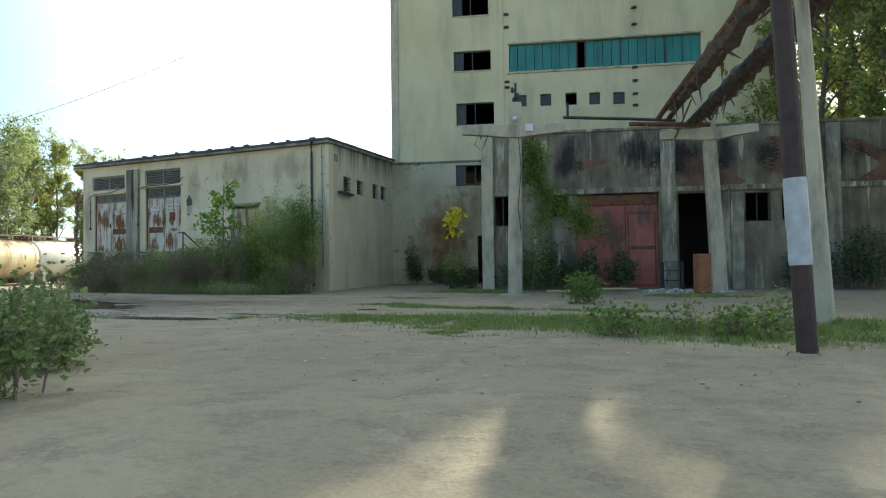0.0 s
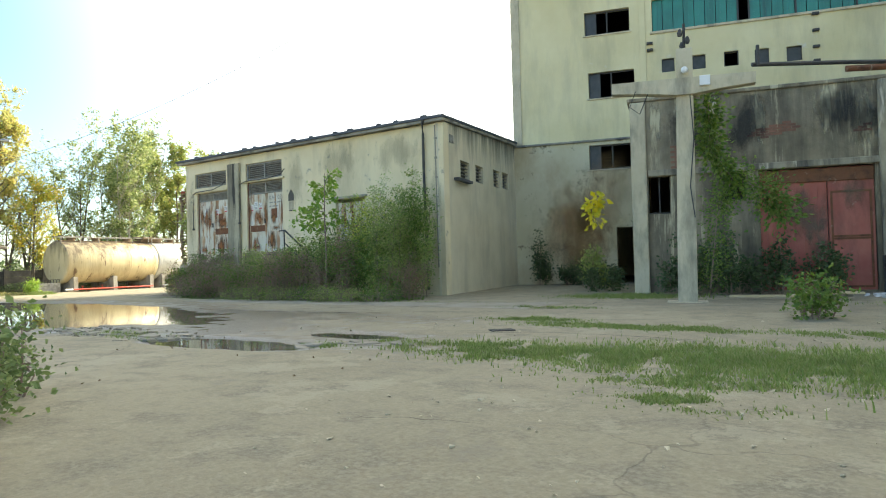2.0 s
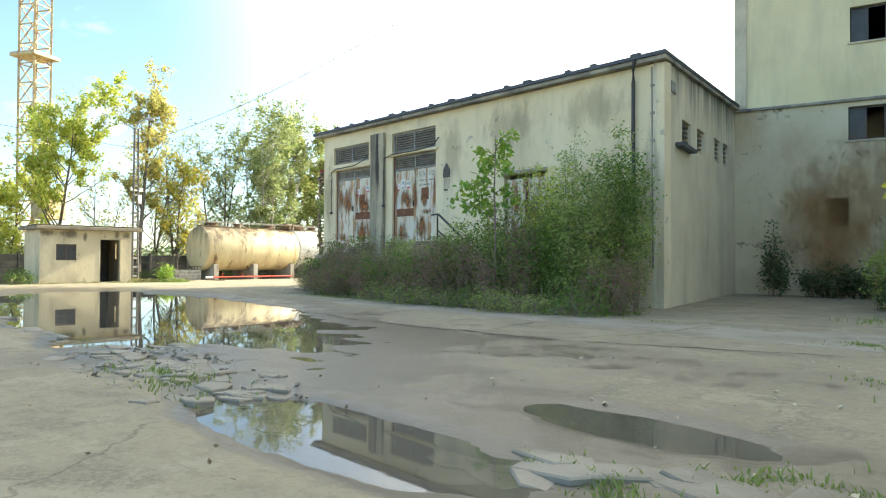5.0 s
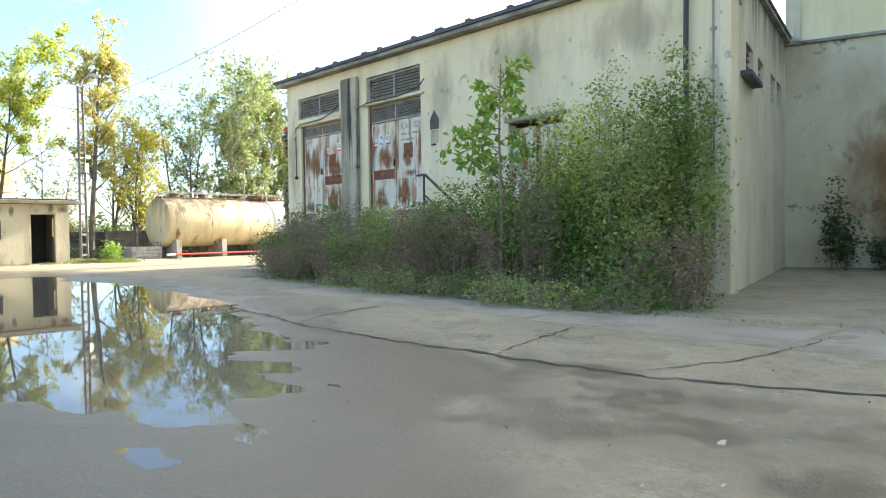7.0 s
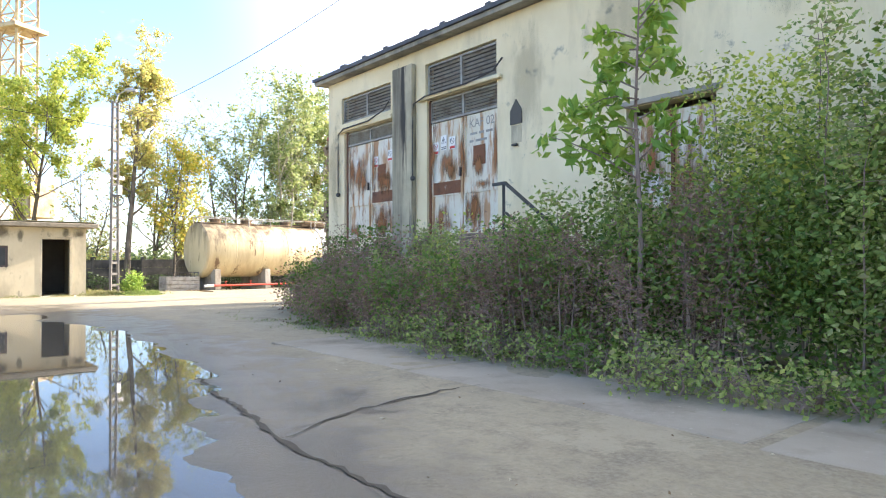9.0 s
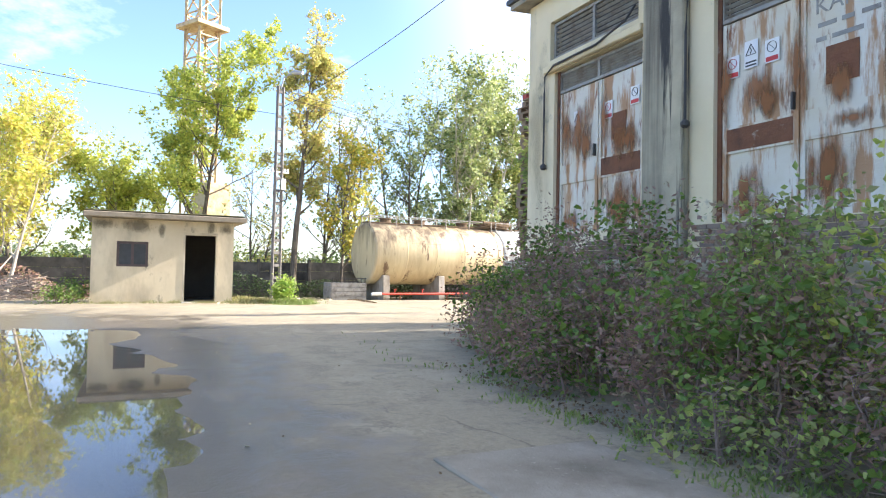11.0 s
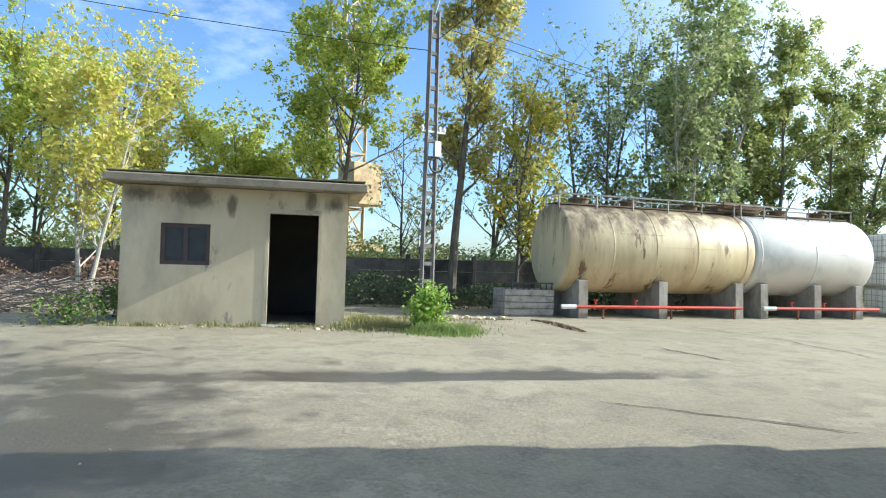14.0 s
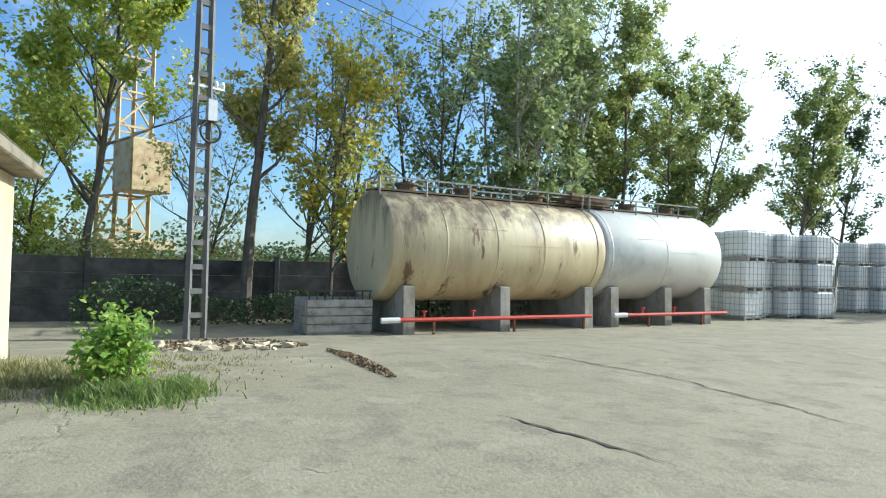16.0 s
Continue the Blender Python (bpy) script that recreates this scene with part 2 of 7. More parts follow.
M_SOOTCOL = surf("flaking_sooty_column", (0.24, 0.21, 0.155), (0.46, 0.405, 0.29), 1.4, 0.92, stain=(0.05, 0.046, 0.04), amount=0.52, sscale=1.5,
                 stretch=(1.6, 1.6, 0.25), spot=(0.62, 0.56, 0.42), spots=0.44, pscale=1.6, pst=(2, 2, 0.3), bump=0.5, bscale=20)
M_STREAKED = surf("soot_streaked_plaster", (0.26, 0.23, 0.165), (0.52, 0.455, 0.31), 1.0, 0.9, stain=(0.06, 0.055, 0.046), amount=0.62, sscale=1.2,
                  stretch=(2.2, 2.2, 0.1), spot=(0.05, 0.046, 0.04), spots=0.46, pscale=1.3, pst=(2.4, 2.4, 0.12), bump=0.4)
M_PILASTER = surf("weathered_concrete_dark", (0.26, 0.235, 0.19), (0.41, 0.375, 0.30), 1.3, 0.9, stain=(0.10, 0.10, 0.095), amount=0.5, sscale=1.4,
                  stretch=(1, 1, 0.25), bump=0.4)
M_TOWER = surf("yellowed_tower_plaster", (0.67, 0.575, 0.325), (0.76, 0.67, 0.415), 0.5, 0.9, stain=(0.28, 0.25, 0.18), amount=0.36, sscale=0.7,
               stretch=(1, 1, 0.22), edge=0.16, spot=(0.66, 0.63, 0.53), spots=0.2, pscale=0.9, bump=0.3, bscale=25)
M_RUSTWALL = surf("rust_stained_plaster", (0.62, 0.56, 0.39), (0.55, 0.48, 0.31), 0.6, 0.9, stain=(0.36, 0.23, 0.11), amount=0.38, sscale=0.42,
                  stretch=(1, 1, 0.6), edge=0.1, spot=(0.16, 0.12, 0.08), spots=0.36, pscale=1.0, bump=0.35, bscale=25)
M_CONCRETE = surf("grey_concrete", (0.52, 0.445, 0.30), (0.63, 0.55, 0.39), 1.6, 0.88, stain=(0.22, 0.20, 0.15), amount=0.4, sscale=2.0,
                  stretch=(1, 1, 0.3), bump=0.4, bscale=35)
M_SLAB = surf("pale_slab_concrete", (0.27, 0.24, 0.18), (0.34, 0.305, 0.24), 0.8, 0.92, stain=(0.15, 0.13, 0.09), amount=0.4, sscale=0.9,
              spot=(0.38, 0.35, 0.28), spots=0.3, pscale=16, bump=0.5, bscale=45, island=0.06)
M_BLACK = surf("roofing_felt", (0.06, 0.065, 0.075), (0.10, 0.11, 0.125), 2.0, 0.8, bump=0.3)
M_RUSTDOOR = surf("rusting_grey_door_paint", (0.68, 0.655, 0.57), (0.62, 0.56, 0.42), 1.6, 0.65, stain=(0.40, 0.20, 0.08), amount=0.36, sscale=1.8,
                  stretch=(2.6, 2.6, 0.4), edge=0.03, spot=(0.24, 0.095, 0.04), spots=0.36, pscale=2.6, pst=(1.6, 1.6, 0.4), bump=0.3)
M_RUST = surf("deep_rust", (0.18, 0.07, 0.035), (0.27, 0.115, 0.05), 3.0, 0.85, stain=(0.07, 0.03, 0.02), amount=0.55, sscale=3, spot=(0.40, 0.34, 0.26), spots=0.3, pscale=4, bump=0.5)
M_LOUVRE = surf("grey_louvre_metal", (0.25, 0.245, 0.22), (0.33, 0.32, 0.28), 3, 0.6, stain=(0.14, 0.09, 0.06), amount=0.4, sscale=4, bump=0.1)
# rooms and recesses: their shade is put into this dark base colour
M_RECESS_SHADE = surf("recess_shade", (0.08, 0.074, 0.065), (0.13, 0.12, 0.105), 1.0, 0.95, bump=0.2)
M_IRON = surf("black_iron", (0.035, 0.035, 0.035), (0.06, 0.055, 0.05), 6, 0.6, bump=0.2)
M_REDGATE = surf("faded_red_gate_paint", (0.36, 0.085, 0.06), (0.44, 0.14, 0.10), 1.2, 0.6, stain=(0.17, 0.05, 0.035), amount=0.45, sscale=1.6,
                 stretch=(1, 1, 0.3), spot=(0.46, 0.22, 0.17), spots=0.25, pscale=4, bump=0.15)
M_BRICK = surf("dull_red_brick", (0.21, 0.10, 0.065), (0.29, 0.15, 0.10), 3, 0.9, stain=(0.06, 0.05, 0.045), amount=0.52, sscale=1.3, bump=0.4)
M_GREEN = surf("green_fibreglass_pane", (0.012, 0.17, 0.135), (0.02, 0.25, 0.20), 0.8, 0.4, stain=(0.01, 0.09, 0.075), amount=0.4, sscale=1.2,
               stretch=(2, 2, 0.15), bump=0.05)
M_TANK = surf("cream_tank_paint", (0.60, 0.50, 0.29), (0.68, 0.58, 0.365), 0.6, 0.5, stain=(0.36, 0.25, 0.13), amount=0.55, sscale=0.9,
              stretch=(1, 1.6, 0.35), edge=0.12, spot=(0.17, 0.105, 0.06), spots=0.42, pscale=1.3, pst=(1.4, 1.9, 0.45), bump=0.1, drip=((0.085, 0.052, 0.033), 3.36, 2.1))
M_SILVER = surf("silver_tank_paint", (0.62, 0.60, 0.54), (0.71, 0.69, 0.63), 0.7, 0.42, metal=0.2, stain=(0.44, 0.43, 0.40), amount=0.3, sscale=1.0, bump=0.06)
M_TANKDIRT = surf("sooty_tank_top", (0.12, 0.085, 0.055), (0.22, 0.15, 0.09), 2.0, 0.9, bump=0.3)
M_REDPIPE = surf("red_pipe_paint", (0.55, 0.06, 0.03), (0.46, 0.05, 0.03), 4, 0.45, bump=0.05)
M_WHITE = surf("white_paint", (0.74, 0.73, 0.70), (0.80, 0.79, 0.76), 5, 0.5, bump=0.05)
M_SIGNRED = surf("sign_red", (0.55, 0.03, 0.03), (0.50, 0.04, 0.03), 5, 0.5, bump=0)
M_SIGNBLACK = surf("sign_black", (0.03, 0.03, 0.03), (0.04, 0.04, 0.04), 5, 0.5, bump=0)
M_HUT = surf("hut_render", (0.56, 0.475, 0.315), (0.66, 0.575, 0.395), 0.8, 0.9, stain=(0.26, 0.22, 0.16), amount=0.46, sscale=1.2,
             stretch=(1, 1, 0.4), edge=0.12, spot=(0.27, 0.24, 0.175), spots=0.26, pscale=1.6, pst=(1, 1, 0.6), bump=0.18, bscale=40)
M_WOOD = surf("grey_weathered_wood", (0.30, 0.285, 0.25), (0.40, 0.38, 0.34), 4, 0.85, stain=(0.12, 0.10, 0.08), amount=0.4, sscale=3, bump=0.4)
M_FRESHWOOD = surf("yellow_plank_wood", (0.48, 0.37, 0.20), (0.55, 0.44, 0.27), 3, 0.8, bump=0.3)
M_PALLET = surf("pallet_wood", (0.21, 0.15, 0.095), (0.32, 0.235, 0.15), 3, 0.85, stain=(0.09, 0.065, 0.045), amount=0.45, sscale=3, bump=0.3)
M_PALLETRED = surf("red_painted_block", (0.42, 0.06, 0.05), (0.34, 0.06, 0.05), 4, 0.7, bump=0.2)
M_BARK = surf("grey_brown_bark", (0.13, 0.105, 0.08), (0.20, 0.17, 0.13), 3, 0.95, stain=(0.06, 0.05, 0.04), amount=0.45, sscale=3, stretch=(3, 3, 0.6), bump=0.7)
# stained concrete; the trees' shade on the fence is put into its base colour
M_FENCE = surf("tree_shaded_fence_concrete", (0.075, 0.07, 0.06), (0.13, 0.12, 0.10), 1.5, 0.95, stain=(0.035, 0.033, 0.03), amount=0.55, sscale=1.4, bump=0.4)
M_LAMPPOST = surf("grey_lamp_post_concrete", (0.13, 0.125, 0.115), (0.21, 0.20, 0.185), 3, 0.9, bump=0.3)
M_BIRCH = surf("pale_birch_bark", (0.50, 0.47, 0.40), (0.40, 0.36, 0.29), 3, 0.85, stain=(0.10, 0.08, 0.07), amount=0.35, sscale=5, stretch=(1, 1, 4), bump=0.4)
M_TWIG = surf("brown_twigs", (0.22, 0.15, 0.12), (0.30, 0.22, 0.18), 5, 0.9, bump=0.2)
M_DRYTWIG = surf("dry_pale_twigs", (0.30, 0.25, 0.20), (0.24, 0.19, 0.15), 5, 0.9, bump=0.2)
M_CRANE = surf("yellow_crane_paint", (0.52, 0.40, 0.20), (0.58, 0.47, 0.28), 1.5, 0.6, stain=(0.30, 0.14, 0.06), amount=0.45, sscale=2, bump=0.1)
M_SADDLE = surf("stained_saddle_concrete", (0.30, 0.285, 0.245), (0.40, 0.38, 0.33), 2.0, 0.9, stain=(0.16, 0.13, 0.09), amount=0.45, sscale=2.4, stretch=(1, 1, 0.4), bump=0.4, bscale=35)
M_IBC = clear("milky_plastic", (0.86, 0.86, 0.84), 0.55, 0.15, 1.45)
M_STEEL = surf("galvanised_steel", (0.42, 0.43, 0.44), (0.52, 0.53, 0.54), 5, 0.45, metal=0.7, bump=0.05)
M_WATER = clear("still_puddle_water", (0.52, 0.50, 0.42), 0.02, 0.85, 1.33)
M_GLASS = surf("dusty_dark_glass", (0.025, 0.03, 0.032), (0.05, 0.055, 0.055), 3, 0.5, bump=0)
M_PLASTIC = surf("pale_rubbish", (0.62, 0.62, 0.60), (0.45, 0.44, 0.42), 6, 0.6, bump=0.2)
M_WIRE = surf("dark_wire", (0.03, 0.03, 0.03), (0.05, 0.05, 0.05), 3, 0.6, bump=0)
M_LEAF_POPLAR = leafmat("poplar_leaves", [(0.15, 0.22, 0.06), (0.28, 0.36, 0.10), (0.42, 0.47, 0.15), (0.52, 0.47, 0.17)], 0.45, 0.45, deep=0.95)
M_LEAF_YELLOW = leafmat("autumn_yellow_leaves", [(0.42, 0.52, 0.10), (0.66, 0.66, 0.15), (0.76, 0.68, 0.16), (0.62, 0.52, 0.20)], 0.5, deep=0.95)
M_LEAF_GOLD = leafmat("golden_leaves", [(0.80, 0.66, 0.04), (0.86, 0.74, 0.06), (0.62, 0.62, 0.08)], 0.4, deep=1.0)
M_LEAF_BRIGHT = leafmat("bright_yellow_green_leaves", [(0.34, 0.43, 0.08), (0.52, 0.57, 0.11), (0.68, 0.65, 0.15), (0.42, 0.52, 0.10)], 0.5, deep=1.0)
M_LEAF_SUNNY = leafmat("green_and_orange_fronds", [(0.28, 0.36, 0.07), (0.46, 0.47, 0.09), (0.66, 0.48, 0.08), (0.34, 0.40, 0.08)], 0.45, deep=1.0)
M_LEAF_VERGE = leafmat("sunny_green_leaves", [(0.17, 0.33, 0.05), (0.28, 0.45, 0.07), (0.42, 0.52, 0.10), (0.22, 0.38, 0.06)], 0.45, deep=0.95)
M_LEAF_LIME = leafmat("lime_green_leaves", [(0.22, 0.31, 0.06), (0.42, 0.49, 0.10), (0.62, 0.60, 0.14), (0.34, 0.42, 0.08)], 0.52, deep=1.12)
M_LEAF_TURN = leafmat("thinning_yellow_brown_leaves", [(0.28, 0.34, 0.11), (0.50, 0.50, 0.17), (0.64, 0.56, 0.20), (0.40, 0.40, 0.14), (0.50, 0.37, 0.15)], 0.5, deep=1.12)
M_LEAF_SILVER = leafmat("silvery_leaves", [(0.13, 0.19, 0.07), (0.26, 0.34, 0.12), (0.48, 0.52, 0.27), (0.36, 0.42, 0.12)], 0.45, 0.42, deep=1.0)
M_LEAF_DARK = leafmat("dark_green_leaves", [(0.06, 0.10, 0.04), (0.09, 0.14, 0.05), (0.13, 0.19, 0.07)], 0.35, deep=0.85)
M_LEAF_SUMAC = leafmat("green_and_orange_leaves", [(0.10, 0.18, 0.04), (0.15, 0.24, 0.05), (0.45, 0.31, 0.06), (0.19, 0.25, 0.05)], 0.45, deep=1.1)
M_LEAF_BUSH = leafmat("shrub_leaves", [(0.19, 0.27, 0.08), (0.29, 0.38, 0.10), (0.41, 0.47, 0.14), (0.31, 0.28, 0.14)], 0.45, deep=1.05)
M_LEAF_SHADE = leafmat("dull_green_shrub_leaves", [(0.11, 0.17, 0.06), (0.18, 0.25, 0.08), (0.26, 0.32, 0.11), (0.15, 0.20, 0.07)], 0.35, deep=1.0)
M_LEAF_PURPLE = leafmat("purple_brown_bramble_leaves", [(0.29, 0.17, 0.13), (0.38, 0.24, 0.18), (0.28, 0.25, 0.11), (0.44, 0.30, 0.23), (0.31, 0.18, 0.14), (0.35, 0.22, 0.17)], 0.4, deep=0.95)
M_LEAF_FRESH = leafmat("fresh_green_leaves", [(0.11, 0.21, 0.04), (0.18, 0.30, 0.05), (0.28, 0.38, 0.08)], 0.4, deep=0.8)
M_GRASS = leafmat("grass_blades", [(0.17, 0.27, 0.06), (0.27, 0.37, 0.09), (0.36, 0.38, 0.16), (0.21, 0.30, 0.07)], 0.4, deep=0.9)
M_DRYGRASS = leafmat("dry_grass_blades", [(0.30, 0.28, 0.12), (0.24, 0.27, 0.09), (0.38, 0.33, 0.17)], 0.3, deep=0.9)
M_LITTER = leafmat("dry_leaf_litter", [(0.18, 0.12, 0.07), (0.25, 0.18, 0.10), (0.12, 0.08, 0.05)], 0.1, 0.9, deep=1.0)

# ---- building helpers ----
rng = random.Random(7)


def ob_from(name, bm, mat, parent=None, label="", smooth=False):
    me = bpy.data.meshes.new(name)
    bmesh.ops.recalc_face_normals(bm, faces=bm.faces)
    bm.to_mesh(me)
    bm.free()
    me.materials.append(mat)
    if smooth:
        for p in me.polygons:
            p.use_smooth = len(p.vertices) == 4
    ob = new(name, me)
    if parent:
        ob.parent = parent
    if label:
        ob["label"] = label
    return ob


def part(name, bm, mat, parent, label="", smooth=False):
    return ob_from(name, bm, mat, parent, label, smooth)


def thing(name, label, category, m=None, group="", kind=""):
    e = new(name)
    e.empty_display_size = 0.2
    if m is not None:
        e.matrix_basis = m
    return tagged(e, label, category, group, kind)


def box(bm, x0, x1, y0, y1, z0, z1, m=None, bevel=0.0):
    vs = [bm.verts.new((x, y, z)) for x in (x0, x1) for y in (y0, y1) for z in (z0, z1)]
    fs = [bm.faces.new([vs[i] for i in f]) for f in ((0, 1, 3, 2), (4, 6, 7, 5), (0, 4, 5, 1), (2, 3, 7, 6), (0, 2, 6, 4), (1, 5, 7, 3))]
    if bevel:
        es = list({e for f in fs for e in f.edges})
        r = bmesh.ops.bevel(bm, geom=es, offset=bevel, segments=1, affect="EDGES", profile=0.5)
        vs = list({v for f in r["faces"] for v in f.verts} | {v for v in vs if v.is_valid})
    if m is not None:
        bmesh.ops.transform(bm, matrix=m, verts=[v for v in vs if v.is_valid])
    return bm


def bxo(x0, x1, y0, y1, z0, z1, bevel=0.0):
    return box(bmesh.new(), x0, x1, y0, y1, z0, z1, None, bevel)


def tube(bm, pts, radii, n=6, caps=True):
    """A tapered round bar along a line of points."""
    pts = [Vector(p) for p in pts]
    if not isinstance(radii, (list, tuple)):
        radii = [radii] * len(pts)
    rings = []
    for i, p in enumerate(pts):
        d = (pts[min(i + 1, len(pts) - 1)] - pts[max(i - 1, 0)]).normalized()
        a = d.orthogonal().normalized() if abs(d.z) > 0.99 else d.cross(Vector((0, 0, 1))).normalized()
        b = d.cross(a)
        rings.append([bm.verts.new(p + (a * math.cos(k * math.tau / n) + b * math.sin(k * math.tau / n)) * radii[i]) for k in range(n)])
    for r, s in zip(rings, rings[1:]):
        for k in range(n):
            bm.faces.new((r[k], r[(k + 1) % n], s[(k + 1) % n], s[k]))
    if caps:
        bm.faces.new(rings[0][::-1])
        bm.faces.new(rings[-1])
    return bm


def bar(bm, p, q, w, h=None):
    """A square-cut bar from p to q."""
    p, q = Vector(p), Vector(q)
    h = h or w
    d = (q - p).normalized()
    a = d.orthogonal().normalized() if abs(d.z) > 0.99 else d.cross(Vector((0, 0, 1))).normalized()
    b = d.cross(a)
    vs = [bm.verts.new(e + a * sx * w / 2 + b * sy * h / 2) for e in (p, q) for sx, sy in ((-1, -1), (1, -1), (1, 1), (-1, 1))]
    for f in ((3, 2, 1, 0), (4, 5, 6, 7), (0, 1, 5, 4), (1, 2, 6, 5), (2, 3, 7, 6), (3, 0, 4, 7)):
        bm.faces.new([vs[i] for i in f])
    return bm


def panel(u0, u1, z0, z1, thick, holes, crumble=0.0):
    """A wall in the plane y = 0 (its face looks to -y) with openings that go through it."""
    us = sorted({u0, u1, *[h[0] for h in holes], *[h[1] for h in holes]})
    zs = sorted({z0, z1, *[h[2] for h in holes], *[h[3] for h in holes]})
    us, zs = [u for u in us if u0 <= u <= u1], [z for z in zs if z0 <= z <= z1]
    bm = bmesh.new()
    cache = {}

    def v(i, j, k):
        if (i, j, k) not in cache:
            cache[i, j, k] = bm.verts.new((us[i], thick * k, zs[j]))
        return cache[i, j, k]

    def solid(i, j):
        if not (0 <= i < len(us) - 1 and 0 <= j < len(zs) - 1):
            return False
        u, z = (us[i] + us[i + 1]) / 2, (zs[j] + zs[j + 1]) / 2
        return not any(h[0] < u < h[1] and h[2] < z < h[3] for h in holes)

    for i in range(len(us) - 1):
        for j in range(len(zs) - 1):
            if not solid(i, j):
                continue
            bm.faces.new((v(i, j, 0), v(i + 1, j, 0), v(i + 1, j + 1, 0), v(i, j + 1, 0)))
            bm.faces.new((v(i, j + 1, 1), v(i + 1, j + 1, 1), v(i + 1, j, 1), v(i, j, 1)))
            if not solid(i - 1, j):
                bm.faces.new((v(i, j, 0), v(i, j + 1, 0), v(i, j + 1, 1), v(i, j, 1)))
            if not solid(i + 1, j):
                bm.faces.new((v(i + 1, j, 1), v(i + 1, j + 1, 1), v(i + 1, j + 1, 0), v(i + 1, j, 0)))
            if not solid(i, j - 1):
                bm.faces.new((v(i, j, 1), v(i + 1, j, 1), v(i + 1, j, 0), v(i, j, 0)))
            if not solid(i, j + 1):
                bm.faces.new((v(i, j + 1, 0), v(i + 1, j + 1, 0), v(i + 1, j + 1, 1), v(i, j + 1, 1)))
    return bm


def moved(bm, m):
    bmesh.ops.transform(bm, matrix=m, verts=bm.verts)
    return bm


def leaves(name, centres, size, mat, parent, seed=0, hang=0.3, long=1.7):
    """Many small folded leaves, one mesh; centres is an (n, 3) array."""
    r = np.random.default_rng(seed)
    n = len(centres)
    c = np.asarray(centres, float)
    s = size * r.uniform(0.6, 1.35, (n, 1))
    ax = r.normal(size=(n, 3))
    ax[:, 2] = ax[:, 2] * 0.6 - hang
    ax /= np.linalg.norm(ax, axis=1)[:, None]
    side = np.cross(ax, r.normal(size=(n, 3)))
    side /= np.linalg.norm(side, axis=1)[:, None] + 1e-9
    up = np.cross(side, ax)
    w = s / long * 0.62
    v = np.stack([c - ax * s * 0.5, c + side * w + up * w * 0.35, c + ax * s * 0.6, c - side * w + up * w * 0.35], 1).reshape(-1, 3)
    i = np.arange(n)[:, None] * 4
    f = np.concatenate([i + np.array([[0, 1, 2]]), i + np.array([[0, 2, 3]])], 0)
    me = bpy.data.meshes.new(name)
    me.from_pydata(v.tolist(), [], f.tolist())
    me.materials.append(mat)
    ob = new(name, me)
    if parent:
        ob.parent = parent
    return ob


layer = itertools.count()


def stain(name, parent, u0, u1, z0, z1, y, mat):
    """A thin stain lying on a wall whose face is at y and looks to -y."""
    bm = bmesh.new()
    y -= 0.0008 * (next(layer) % 18)
    uv = bm.loops.layers.uv.new("UVMap")
    f = bm.faces.new([bm.verts.new(c) for c in ((u0, y - 0.003, z0), (u1, y - 0.003, z0), (u1, y - 0.003, z1), (u0, y - 0.003, z1))])
    for lp, c in zip(f.loops, ((0, 0), (1, 0), (1, 1), (0, 1))):
        lp[uv].uv = c
    return part(name, bm, mat, parent)


def smooth01(v):
    v = max(0.0, min(1.0, v))
    return v * v * (3 - 2 * v)


BASINS = [(-25.0, 13.6, 8.1, 3.3, 0.15, -0.1), (-12.1, 10.6, 1.8, 0.55, 0.13, 0), (-10.6, 12.4, 0.9, 0.32, 0.13, 0), (-35.3, 13.9, 5.0, 4.4, 0.022, 0), (-37.5, 20.9, 0.3, 2.9, 0.03, 0), (-12.0, 12.2, 4.6, 1.3, 0.019, -0.2), (-22.5, 10.1, 3.6, 0.9, -0.045, 0), (-14.5, 15.2, 5.0, 1.1, 0.018, 0)]


def gz(x, y):
    """Height of the ground."""
    z = -0.42 * smooth01((-43.6 - x) / 7.0)
    if -48 < x < -5 and 5 < y < 25:
        w = noise.noise((x * 0.45, y * 0.6, 3.1)) * 0.45 + noise.noise((x * 1.5, y * 1.9, 8.0)) * 0.24 + noise.noise((x * 3.6, y * 4.4, 2.0)) * 0.15
        for cx, cy, rx, ry, deep, slant in BASINS:
            s = 1 - ((x - cx) / rx) ** 2 - ((y - cy - slant * (x - cx)) / ry) ** 2 + w
            z -= deep * smooth01((s + 0.32) / 0.95) + min(0.032, deep * 0.5) * smooth01((s + 1.5) / 1.1)
    if -70 < x < 12 and -6 < y < 50:
        z += 0.009 * noise.noise((x * 0.9, y * 0.9, 0)) + 0.006 * noise.noise((x * 3.1, y * 3.1, 5))
    return z

